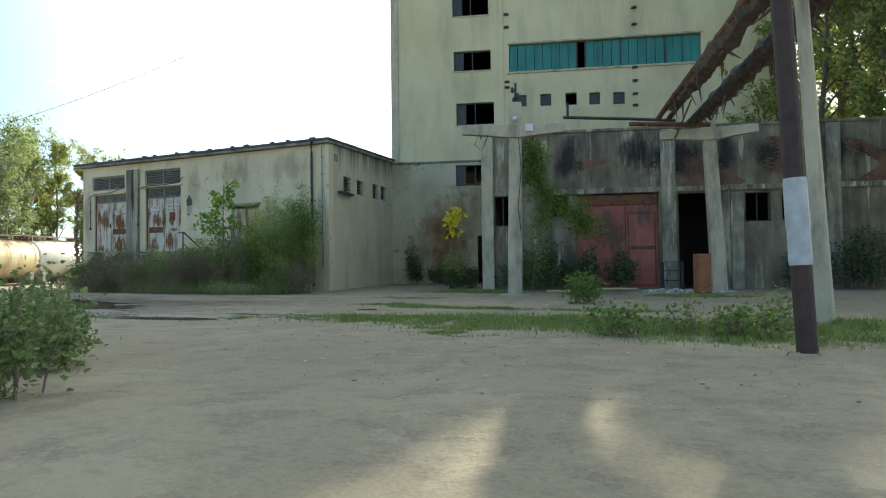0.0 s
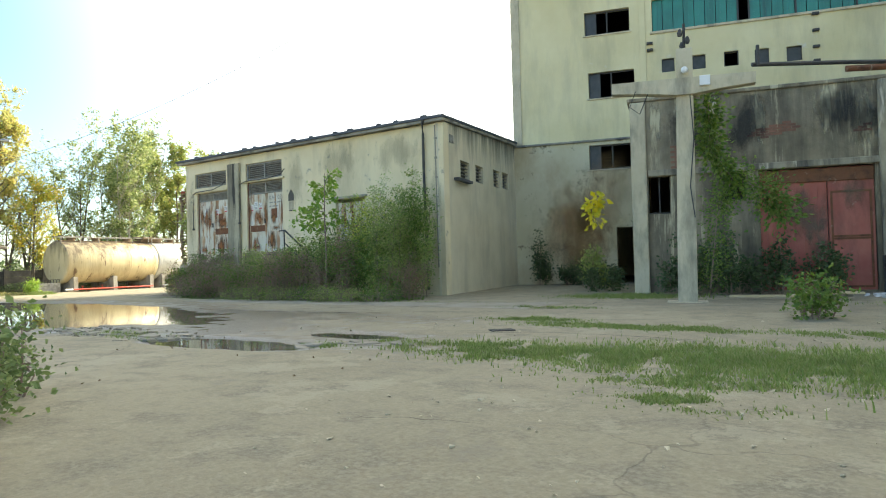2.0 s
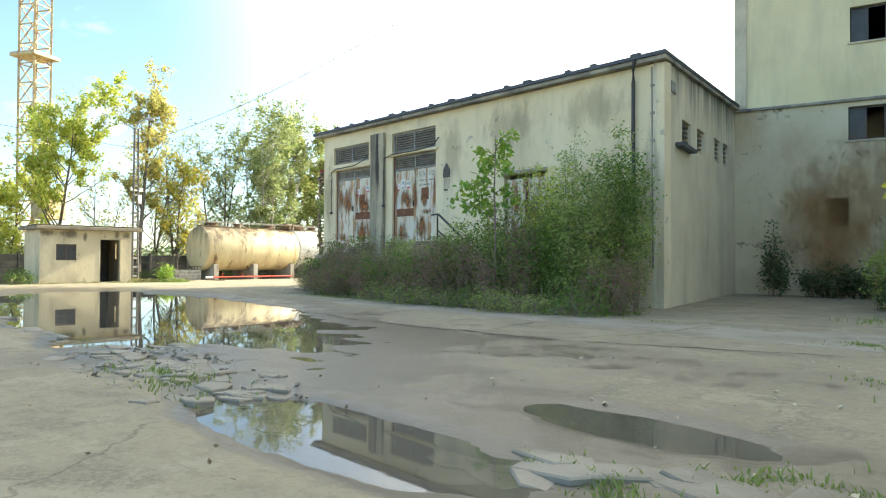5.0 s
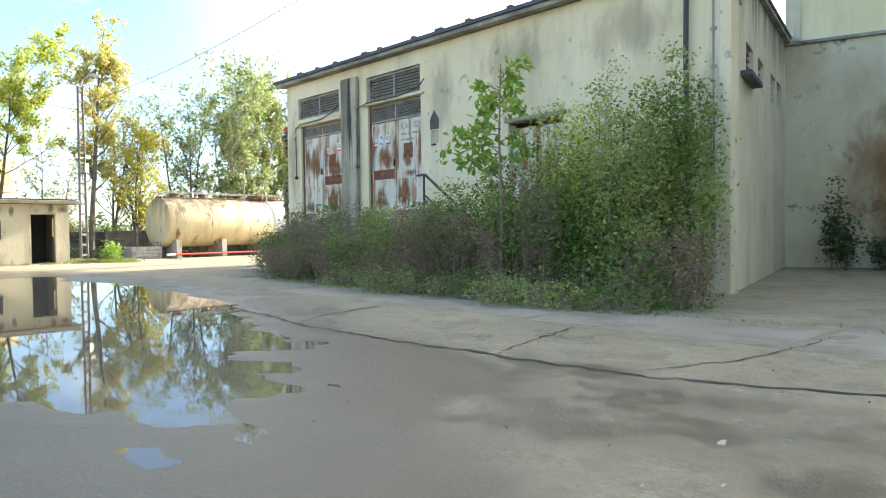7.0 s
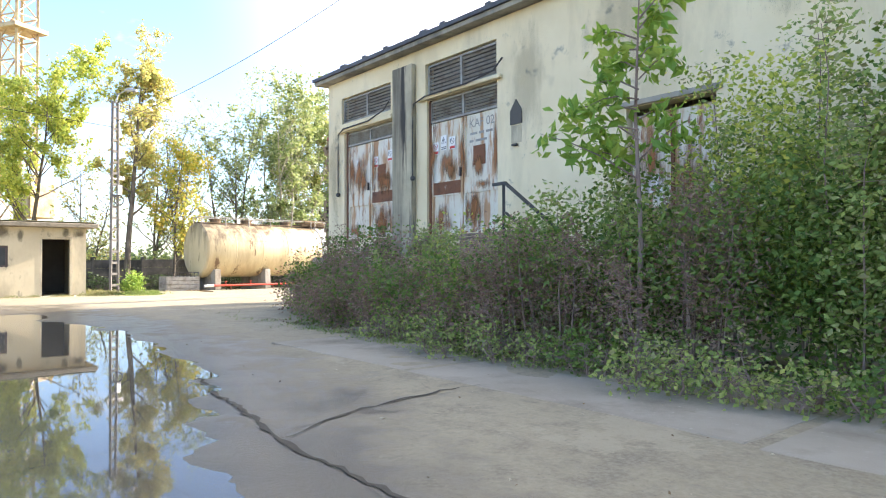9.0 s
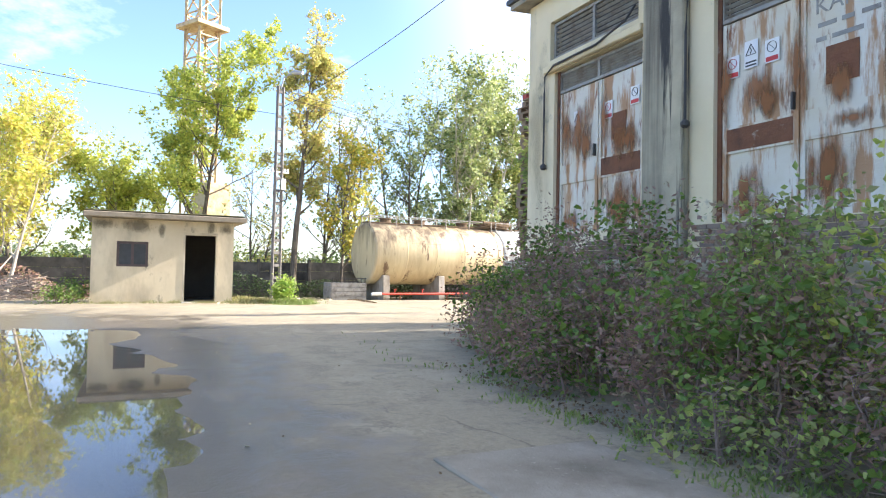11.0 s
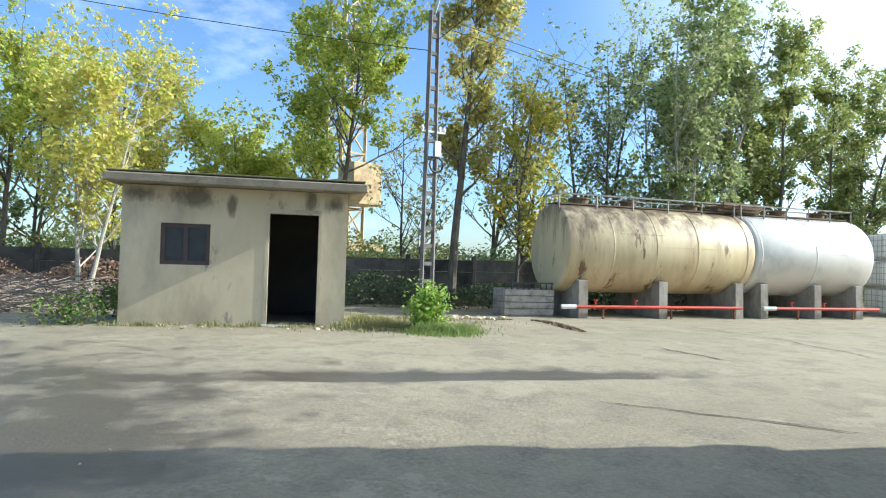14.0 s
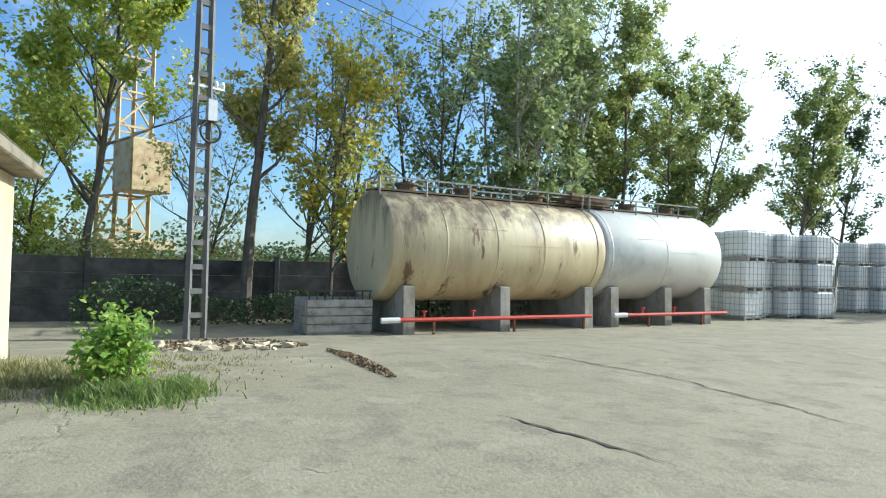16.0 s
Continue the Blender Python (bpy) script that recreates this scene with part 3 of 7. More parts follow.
# ---- ground ----
def ground_sheet():
    xs = [-900, -500, -300, -200, -140, -110, -90, -80, -74] + list(np.arange(-70, -22, 0.32)) + list(np.arange(-22, -6, 0.16)) + list(np.arange(-6, 8, 0.32)) + [9, 11, 14, 20, 30, 45, 70, 120, 200, 400, 900]
    ys = [-900, -400, -200, -100, -60, -35, -20, -12, -8] + list(np.arange(-5, 8, 0.32)) + list(np.arange(8, 17, 0.16)) + list(np.arange(17, 46, 0.32)) + [48, 52, 58, 66, 80, 110, 160, 250, 450, 900]
    vs = [(x, y, gz(x, y)) for y in ys for x in xs]
    nx = len(xs)
    fs = [(j * nx + i, j * nx + i + 1, (j + 1) * nx + i + 1, (j + 1) * nx + i) for j in range(len(ys) - 1) for i in range(nx - 1)]
    me = bpy.data.meshes.new("ground")
    me.from_pydata(vs, [], fs)
    me.materials.append(M_GROUND)
    for p in me.polygons:
        p.use_smooth = True
    return tagged(new("ground", me), "worn pale concrete yard with grit, cracks and wet hollows", "ground", kind="structure")


ground_sheet()


def puddle(x0, x1, y0, y1, label):
    bm = bmesh.new()
    f = bm.faces.new([bm.verts.new(p) for p in ((x0, y0, -0.062), (x1, y0, -0.062), (x1, y1, -0.062), (x0, y1, -0.062))])
    return tagged(ob_from("water", bm, M_WATER), label, "puddle", kind="structure")


puddle(-38.0, -9.0, 8.6, 19.2, "wide still rain puddle reflecting trees and sky")


# ---- boundary wall of concrete panels between posts ----
def boundary_wall():
    w = thing("wall_west", "concrete panel fence between posts, stained, darkened for tree shade", "wall", pose(-55.6, 0, 0), kind="structure")
    mesh_panel = mesh_post = None
    for k in range(21):
        y = -14 + k * 2.6
        if mesh_panel is None:
            bm = bmesh.new()
            for r in range(4):
                box(bm, -0.05, 0.05, 0.08, 2.52, r * 0.46, r * 0.46 + 0.452, None, 0.012)
            p = part("fence_panel", bm, M_FENCE, w)
            mesh_panel = p.data
            q = part("fence_post", bxo(-0.09, 0.09, -0.08, 0.08, 0, 1.98, 0.015), M_FENCE, w)
            mesh_post = q.data
        else:
            p, q = new("fence_panel", mesh_panel), new("fence_post", mesh_post)
            p.parent = q.parent = w
        p.location = (0.02 * math.sin(k * 2.1), y, -0.45 + 0.03 * math.sin(k * 1.3))
        q.location = (0, y, -0.45)
    return w


boundary_wall()

# ---- transformer building: cream plaster, two rusting double doors under louvres ----
A_L, A_R, A_Y, A_TOP, A_BACK = -31.6, -16.3, 23.4, 6.2, 6.75
SIDE_END = (-18.55, 32.7)
SIDE_LEN = math.hypot(SIDE_END[0] - A_R, SIDE_END[1] - A_Y)
SIDE_ANG = math.degrees(math.atan2(SIDE_END[1] - A_Y, SIDE_END[0] - A_R))

bld = thing("transformer_building", "low cream plastered transformer building with flat roof, stained and overgrown", "building")
HOLES = [(-30.9, -28.55, 5.0, 5.7), (-30.75, -28.45, 1.85, 4.75), (-27.15, -24.78, 5.05, 5.8), (-27.1, -24.76, 1.85, 4.95), (-21.65, -20.05, 1.3, 3.8)]
part("front_wall", moved(panel(A_L, A_R - 0.002, -0.1, A_TOP, 0.3, HOLES), pose(0, A_Y, 0)), M_PLASTER, bld)
SW = [(1.7, 2.75, 4.35, 5.05), (3.5, 4.5, 4.4, 5.1), (5.95, 6.95, 4.45, 5.2), (7.35, 8.35, 4.5, 5.25)]
side_m = pose(A_R, A_Y, 0, 0, 0, SIDE_ANG)
bm = panel(0.0, SIDE_LEN, -0.1, A_BACK, 0.3, SW)
for v in bm.verts:
    if v.co.z > A_BACK - 0.01:
        v.co.z = A_TOP + (A_BACK - A_TOP) * v.co.x / SIDE_LEN
part("side_wall", moved(bm, side_m), M_SIDE, bld, "streaked pale plaster side wall")
part("left_wall", bxo(A_L, A_L + 0.3, A_Y + 0.302, SIDE_END[1], -0.1, A_TOP, 0), M_SIDE, bld)
part("rear_wall", bxo(A_L, SIDE_END[0] - 0.4, SIDE_END[1] - 0.3, SIDE_END[1], -0.1, A_TOP + 0.3), M_SIDE, bld)


def roof_sheet(z_off, over, thick, mat, name):
    c = [(A_L - over, A_Y - over, A_TOP), (A_R + over * 0.55, A_Y - over, A_TOP), (SIDE_END[0] + over * 0.55, SIDE_END[1] - 0.02, A_BACK), (A_L - over, SIDE_END[1] - 0.02, A_BACK)]
    b = bmesh.new()
    lo = [b.verts.new((x, y, z + z_off)) for x, y, z in c]
    hi = [b.verts.new((x, y, z + z_off + thick)) for x, y, z in c]
    b.faces.new(lo[::-1])
    b.faces.new(hi)
    for k in range(4):
        b.faces.new((lo[k], lo[(k + 1) % 4], hi[(k + 1) % 4], hi[k]))
    return part(name, b, mat, bld)


roof_sheet(0.004, 0.28, 0.10, M_PILASTER, "roof_slab")
roof_sheet(0.108, 0.34, 0.09, M_BLACK, "roof_cover")
for k in range(13):
    x = A_R - 0.8 - k * 1.12 + 0.2 * math.sin(k * 3.7)
    part("roof_clip", bxo(x, x + 0.16 + 0.1 * (k % 3 == 0), A_Y - 0.32, A_Y - 0.2, A_TOP + 0.2, A_TOP + 0.27, 0.01), M_BLACK, bld)
part("pilaster", bxo(-28.3, -27.5, A_Y - 0.14, A_Y - 0.002, -0.1, 5.9, 0.02), M_STREAKED, bld, "dark streaked concrete pilaster")
part("pilaster", bxo(A_R - 0.5, A_R + 0.004, A_Y - 0.05, A_Y - 0.002, -0.1, 6.18, 0.01), M_PLASTER, bld)


def louvre(name, x0, x1, z0, z1, y, parent, n):
    fr = bmesh.new()
    w = 0.05
    for a in ((x0, x1, z0, z0 + w), (x0, x1, z1 - w, z1), (x0, x0 + w, z0 + w, z1 - w), (x1 - w, x1, z0 + w, z1 - w), ((x0 + x1) / 2 - 0.03, (x0 + x1) / 2 + 0.03, z0 + w, z1 - w)):
        box(fr, a[0], a[1], y - 0.03, y + 0.04, a[2], a[3])
    lv = part(name, fr, M_LOUVRE, parent)
    me = None
    for k in range(n):
        z = z0 + w + (k + 0.5) * (z1 - z0 - 2 * w) / n
        for a, b in ((x0 + w, (x0 + x1) / 2 - 0.03), ((x0 + x1) / 2 + 0.03, x1 - w)):
            bm = bmesh.new()
            bar(bm, (a, y + 0.01, z), (b, y + 0.01, z), 0.05, 0.014)
            bmesh.ops.rotate(bm, cent=(a, y + 0.01, z), matrix=Matrix.Rotation(radians(-38), 3, "X"), verts=bm.verts)
            part("louvre_blade", bm, M_LOUVRE, lv)
    # dark sheet close behind the blades stands for the shade inside
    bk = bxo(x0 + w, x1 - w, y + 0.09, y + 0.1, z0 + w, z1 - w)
    part("louvre_shade_sheet", bk, M_RECESS_SHADE, lv)
    return lv


def rusty_door(x0, x1, z0, zl, z1, patch, red):
    """Steel double door with a louvre above, mid rail and peeling paint."""
    y = A_Y + 0.12
    louvre("door_louvre", x0 + 0.03, x1 - 0.03, zl, z1 - 0.02, y, bld, 6)
    for a in ((x0, x0 + 0.06, z0, z1), (x1 - 0.06, x1, z0, z1)):
        part("door_jamb", bxo(a[0], a[1], y - 0.05, y + 0.08, a[2], a[3]), M_RUST, bld)
    xm = (x0 + x1) / 2
    for i, (a, b) in enumerate(((x0 + 0.065, xm - 0.012), (xm + 0.012, x1 - 0.065))):
        leaf = part("door_leaf", bxo(a, b, y, y + 0.04, z0, zl - 0.01, 0.008), M_RUSTDOOR, bld, "peeling grey steel door leaf with rust runs")
        rim = bmesh.new()
        for c in ((a, a + 0.06, z0, zl - 0.02), (b - 0.06, b, z0, zl - 0.02), (a + 0.06, b - 0.06, 2.72, 3.06), (a + 0.06, b - 0.06, z0, z0 + 0.1)):
            box(rim, c[0], c[1], y - 0.025, y - 0.002, c[2], c[3])
        part("door_rail", rim, M_RUSTDOOR, leaf)
        part("mid_panel", bxo(a + 0.07, b - 0.07, y - 0.03, y - 0.0255, 2.75, 3.03), M_RUST if i == red else M_RUSTDOOR, leaf)
        if i == patch:
            part("rust_patch", bxo(a + 0.3, b - 0.42, y - 0.012, y - 0.003, 3.3, 3.72), M_RUST, leaf, "bare rust rectangle where a plate came off")
    part("door_handle", bxo(xm - 0.08, xm - 0.05, y - 0.08, y - 0.02, 3.1, 3.3, 0.005), M_IRON, bld)


louvre("vent_louvre", -30.88, -28.57, 5.02, 5.68, A_Y + 0.1, bld, 7)
louvre("vent_louvre", -27.13, -24.8, 5.07, 5.78, A_Y + 0.1, bld, 7)
rusty_door(-30.75, -28.45, 1.86, 4.36, 4.75, 1, 1)
rusty_door(-27.1, -24.76, 1.86, 4.42, 4.95, 1, 0)
# canopy ledges above the doors
part("door_ledge", bxo(-31.0, -28.4, A_Y - 0.1, A_Y - 0.002, 4.76, 4.88, 0.015), M_PLASTER, bld)
part("door_ledge", bxo(-27.35, -24.6, A_Y - 0.1, A_Y - 0.002, 4.955, 5.04, 0.015), M_PLASTER, bld)
# third door, overgrown
leaf3 = part("door_leaf", bxo(-21.62, -20.08, A_Y + 0.12, A_Y + 0.16, 1.3, 3.66, 0.008), M_RUSTDOOR, bld, "peeling pale steel door, streaked with rust")
part("door_rail", bxo(-20.88, -20.82, A_Y + 0.09, A_Y + 0.118, 1.3, 3.66), M_RUST, leaf3)
part("door_lintel", bxo(-21.75, -19.95, A_Y - 0.06, A_Y - 0.002, 3.81, 3.9, 0.01), M_PILASTER, bld)
part("door_label", bxo(-21.35, -21.05, A_Y + 0.105, A_Y + 0.117, 2.35, 2.65), M_WHITE, leaf3, "white notice stuck on the door")
# stencilled letters on one leaf, with worn-off lines below
txt = bpy.data.curves.new("stencil_text", "FONT")
txt.body, txt.size, txt.extrude, txt.align_x = "KAF 02", 0.26, 0.001, "CENTER"
txt.materials.append(M_LOUVRE)
stencil = new("stencil_text", txt)
stencil.parent, stencil.matrix_basis = bld, pose(-25.36, A_Y + 0.115, 4.12, 90, 0, 0)
for z, spans in ((3.96, ((-25.72, -25.5), (-25.44, -25.3), (-25.22, -25.02))), (3.8, ((-25.74, -25.62), (-25.55, -25.2)))):
    for u0, u1 in spans:
        part("worn_letters", bxo(u0, u1, A_Y + 0.1135, A_Y + 0.117, z, z + 0.05), M_LOUVRE, bld)
# side windows
for u0, u1, z0, z1 in SW:
    b = bmesh.new()
    for k in range(5):
        zz = z0 + 0.06 + k * (z1 - z0 - 0.1) / 4.4
        bar(b, (u0 + 0.02, 0.12, zz), (u1 - 0.02, 0.12, zz), 0.09, 0.02)
    w = part("window", moved(b, side_m), M_LOUVRE, bld)
    # dark sheet added behind the slats in place of the shaded room
    part("window_shade_sheet", moved(bxo(u0, u1, 0.2, 0.22, z0, z1), side_m), M_RECESS_SHADE, w)
part("sill_shelf", moved(bxo(0.95, 2.5, -0.22, -0.002, 4.2, 4.3, 0.01), side_m), M_BLACK, bld)
part("side_vent", moved(bxo(0.55, 0.95, -0.03, -0.002, 5.55, 5.85, 0.01), side_m), M_LOUVRE, bld)
# pipes on the front near the corner
b = bmesh.new()
tube(b, [(-16.95, A_Y - 0.34, 6.3), (-17.02, A_Y - 0.3, 6.15), (-17.12, A_Y - 0.12, 5.8), (-17.14, A_Y - 0.1, 4.5), (-17.1, A_Y - 0.1, 2.4), (-17.05, A_Y - 0.1, 0.2)], 0.05, 7)
part("downpipe", b, M_IRON, bld, "thick black downpipe")
b = bmesh.new()
tube(b, [(-16.62, A_Y - 0.09, 6.1), (-16.6, A_Y - 0.09, 3.4), (-16.58, A_Y - 0.09, 1.0)], 0.022, 6)
for z in (5.6, 4.9, 4.2, 3.5):
    box(b, -16.66, -16.55, A_Y - 0.1, A_Y - 0.05, z, z + 0.06)
part("conduit", b, M_PILASTER, bld)
# swan-neck conduits by the doors
for pts in ([(-28.55, A_Y - 0.06, 5.2), (-28.7, A_Y - 0.12, 5.0), (-29.4, A_Y - 0.13, 4.84), (-30.6, A_Y - 0.13, 4.82), (-30.98, A_Y - 0.06, 4.72), (-31.0, A_Y - 0.05, 4.4), (-31.0, A_Y - 0.05, 3.1)],
            [(-24.55, A_Y - 0.06, 5.35), (-24.75, A_Y - 0.12, 5.12), (-25.6, A_Y - 0.13, 5.02), (-27.0, A_Y - 0.13, 5.02), (-27.38, A_Y - 0.18, 4.9), (-27.42, A_Y - 0.17, 4.4), (-27.42, A_Y - 0.17, 3.2)]):
    b = bmesh.new()
    tube(b, pts, 0.018, 6)
    c = part("conduit", b, M_IRON, bld)
    b = bmesh.new()
    x, y, z = pts[-1]
    tube(b, [(x, y, z - 0.08), (x, y, z - 0.05), (x, y, z), (x, y, z + 0.03)], [0.03, 0.06, 0.06, 0.025], 8)
    part("conduit_end", b, M_IRON, c)
# arrow-topped niche: a raised flat plate, recess shade in its dark colour
b = bmesh.new()
prof = [(-0.16, 0.0), (0.16, 0.0), (0.16, 0.27), (0.0, 0.5), (-0.16, 0.27)]
lo = [b.verts.new((-24.22 + u, A_Y - 0.02, 3.95 + z)) for u, z in prof]
hi = [b.verts.new((-24.22 + u, A_Y - 0.002, 3.95 + z)) for u, z in prof]
b.faces.new(lo)
b.faces.new(hi[::-1])
for k in range(5):
    b.faces.new((lo[k], lo[(k + 1) % 5], hi[(k + 1) % 5], hi[k]))
part("wall_niche", b, M_RECESS_SHADE, bld, "arrow-topped wall niche, flat plate coloured as recess shade")
part("niche_sill", bxo(-24.3, -24.16, A_Y - 0.07, A_Y - 0.002, 3.52, 3.56, 0.005), M_IRON, bld)
part("patched_plaster", bxo(-24.36, -24.08, A_Y - 0.006, A_Y - 0.002, 3.58, 3.93), M_CONCRETE, bld)

# landing in front of the doors and its handrail
landing = thing("concrete_landing", "grey concrete landing with steps, hidden among brambles", "steps")
part("platform", bxo(-30.9, -23.4, A_Y - 0.9, A_Y - 0.15, -0.1, 1.35, 0.03), M_CONCRETE, landing)
for k in range(8):
    part("step", bxo(-23.39 + k * 0.28, -23.12 + k * 0.28, A_Y - 1.25, A_Y - 0.15, -0.1, 1.5 - k * 0.18, 0.015), M_CONCRETE, landing)
rail = thing("stair_railing", "rusty brown steel stair handrail leaning over brambles", "railing")
b = bmesh.new()
bar(b, (-23.45, A_Y - 1.12, 0.3), (-23.45, A_Y - 1.12, 2.62), 0.055)
part("post", b, M_IRON, rail)
b = bmesh.new()
bar(b, (-23.72, A_Y - 1.12, 2.62), (-23.4, A_Y - 1.12, 2.63), 0.06, 0.05)
bar(b, (-23.4, A_Y - 1.12, 2.62), (-21.3, A_Y - 1.12, 1.1), 0.06, 0.045)
part("handrail", b, M_IRON, rail)
b = bmesh.new()
bar(b, (-23.4, A_Y - 1.12, 2.1), (-21.4, A_Y - 1.12, 0.65), 0.035)
part("lower_bar", b, M_IRON, rail)
b = bmesh.new()
bar(b, (-21.35, A_Y - 1.12, -0.1), (-21.35, A_Y - 1.12, 1.12), 0.05)
part("post", b, M_IRON, rail)


def warning_sign(x, z, kind):
    w, h = (0.2, 0.34) if kind == "tri" else (0.2, 0.28)
    y = A_Y + 0.095
    s = thing("warning_sign", "small white electrical warning sign with %s" % ("black triangle and bolt" if kind == "tri" else "red prohibition ring"), "sign", group="signs on the doors")
    part("plate", bxo(x - w / 2, x + w / 2, y, y + 0.006, z - h / 2, z + h / 2), M_WHITE, s)
    b = bmesh.new()
    if kind == "tri":
        t, q = 0.075, z + 0.05
        P = [(x - t, q - 0.06), (x + t, q - 0.06), (x, q + 0.075)]
        for i in range(3):
            p, r = P[i], P[(i + 1) % 3]
            bar(b, (p[0], y - 0.003, p[1]), (r[0], y - 0.003, r[1]), 0.012, 0.004)
        bar(b, (x - 0.012, y - 0.003, q + 0.03), (x + 0.008, y - 0.003, q - 0.005), 0.012, 0.004)
        bar(b, (x + 0.008, y - 0.003, q - 0.005), (x - 0.006, y - 0.003, q - 0.045), 0.012, 0.004)
        part("symbol", b, M_SIGNBLACK, s)
        part("text_bar", bxo(x - 0.08, x + 0.08, y - 0.004, y - 0.001, z - 0.11, z - 0.09), M_SIGNBLACK, s)
        part("text_bar", bxo(x - 0.08, x + 0.08, y - 0.004, y - 0.001, z - 0.15, z - 0.13), M_SIGNBLACK, s)
    else:
        q = z + 0.045
        for k in range(16):
            a0, a1 = k * math.tau / 16, (k + 1) * math.tau / 16
            bar(b, (x + 0.065 * math.cos(a0), y - 0.003, q + 0.065 * math.sin(a0)), (x + 0.065 * math.cos(a1), y - 0.003, q + 0.065 * math.sin(a1)), 0.012, 0.004)
        bar(b, (x - 0.045, y - 0.003, q + 0.045), (x + 0.045, y - 0.003, q - 0.045), 0.012, 0.004)
        part("symbol", b, M_SIGNRED if kind == "no" else M_SIGNBLACK, s)
        part("text_bar", bxo(x - 0.085, x + 0.085, y - 0.004, y - 0.001, z - 0.125, z - 0.07), M_SIGNRED, s)


for x, z, kd in ((-26.88, 3.82, "no"), (-26.6, 3.92, "tri"), (-26.3, 3.88, "no2"), (-30.18, 3.78, "tri"), (-29.35, 3.8, "no"), (-28.72, 3.9, "no2")):
    warning_sign(x, z, kd)

STAINS_TOWER = ((1.2, 4.8, -0.4, 5.4), (2.9, 6.0, 2.4, 6.4))

# ---- tower and annex share one direction ----
TA = 16.0
tow_m = pose(-18.55, 32.7, 0, 0, 0, TA)
tower = thing("factory_tower", "tall yellowed factory tower with broken windows and green glazing", "building", tow_m)
TW, TH = 20.3, 26.0
WIN = [(3.6, 5.72, 5.35, 6.5), (3.66, 5.75, 8.7, 9.92), (3.55, 5.6, 11.7, 12.8), (3.5, 5.5, 14.75, 15.85)]
SQ = [(6.97, 7.52, 9.58, 10.2), (8.26, 8.84, 9.56, 10.2), (9.6, 10.2, 9.54, 10.2), (10.85, 11.42, 9.5, 10.15), (12.1, 12.7, 9.46, 10.1)]
BAND = (6.6, 16.6, 11.5, 13.0)
low_holes = [h for h in WIN if h[3] < 6.7] + [(4.75, 5.9, -0.1, 2.6)]
part("lower_wall", panel(0, TW, -0.1, 6.7, 0.4, low_holes), M_RUSTWALL, tower, "rust-stained lower wall")
part("upper_wall", panel(0, TW, 6.702, TH, 0.4, [h for h in WIN if h[2] > 6.7] + SQ + [BAND]), M_TOWER, tower)
part("side_wall", bxo(0, 0.4, 0.402, 14, -0.1, TH), M_TOWER, tower)
part("side_wall", bxo(TW - 0.4, TW, 0.402, 14, -0.1, TH), M_TOWER, tower)
part("rear_wall", bxo(0.4, TW - 0.4, 13.6, 14, -0.1, TH), M_TOWER, tower)
part("roof", bxo(-0.2, TW + 0.2, -0.2, 14.2, TH + 0.002, TH + 0.3, 0.02), M_CONCRETE, tower)
# floors and inner wall added behind the openings, coloured as indoor shade
for z in (7.2, 10.8, 14.2, 18.0, 22.0):
    part("storey_floor", bxo(0.4, TW - 0.4, 0.402, 13.6, z, z + 0.2), M_RECESS_SHADE, tower)
part("inner_wall", bxo(6.1, 6.3, 0.402, 13.6, -0.1, TH - 0.1), M_RECESS_SHADE, tower)
part("ledge", bxo(-0.02, 6.0, -0.12, -0.002, 6.66, 6.76, 0.015), M_PILASTER, tower)
part("corner_strip", bxo(0.0, 0.42, -0.06, -0.002, 6.78, TH - 0.01, 0.01), M_CONCRETE, tower)
part("corner_strip", bxo(6.02, 6.3, -0.05, -0.002, 6.78, TH - 0.01, 0.01), M_TOWER, tower)
for u0, u1, z0, z1 in WIN:
    b = bmesh.new()
    for a in ((u0, u1, z0, z0 + 0.06), (u0, u1, z1 - 0.06, z1), ((u0 + u1) / 2 - 0.03, (u0 + u1) / 2 + 0.03, z0, z1), (u0 + 0.5, u0 + 0.54, z0, z1)):
        box(b, a[0], a[1], 0.15, 0.2, a[2], a[3])
    wf = part("window", b, M_IRON, tower, "broken dark steel window frame")
    part("pane", bxo(u0 + 0.02, u0 + 0.5, 0.17, 0.176, z0 + 0.06, z1 - 0.06), M_GLASS, wf)
    part("window_sill", bxo(u0 - 0.08, u1 + 0.08, -0.06, -0.002, z0 - 0.07, z0 - 0.002, 0.01), M_CONCRETE, wf)
for i, (u0, u1, z0, z1) in enumerate(SQ):
    b = bmesh.new()
    for a in ((u0, u1, z0, z0 + 0.04), (u0, u1, z1 - 0.04, z1), (u0, u0 + 0.04, z0, z1), (u1 - 0.04, u1, z0, z1)):
        box(b, a[0], a[1], 0.12, 0.17, a[2], a[3])
    wf = part("small_window", b, M_IRON, tower)
    if i != 2:
        part("pane", bxo(u0 + 0.04, u1 - 0.04, 0.14, 0.146, z0 + 0.04, z1 - 0.04), M_GLASS, wf)
band = part("glazed_band", bxo(BAND[0], BAND[1], 0.2, 0.26, BAND[2] - 0.002, BAND[2] + 0.05), M_IRON, tower)
for k in range(22):
    u = BAND[0] + 0.02 + k * 0.4536
    if k in (7, 8) and k == 8:
        continue
    b = bmesh.new()
    box(b, u, u + 0.43, 0.18 + 0.012 * (k % 2), 0.2 + 0.012 * (k % 2), BAND[2] + 0.05, BAND[3] - 0.02)
    box(b, u + 0.2, u + 0.225, 0.165 + 0.012 * (k % 2), 0.18 + 0.012 * (k % 2), BAND[2] + 0.05, BAND[3] - 0.02)
    part("green_pane", b, M_GREEN, band)
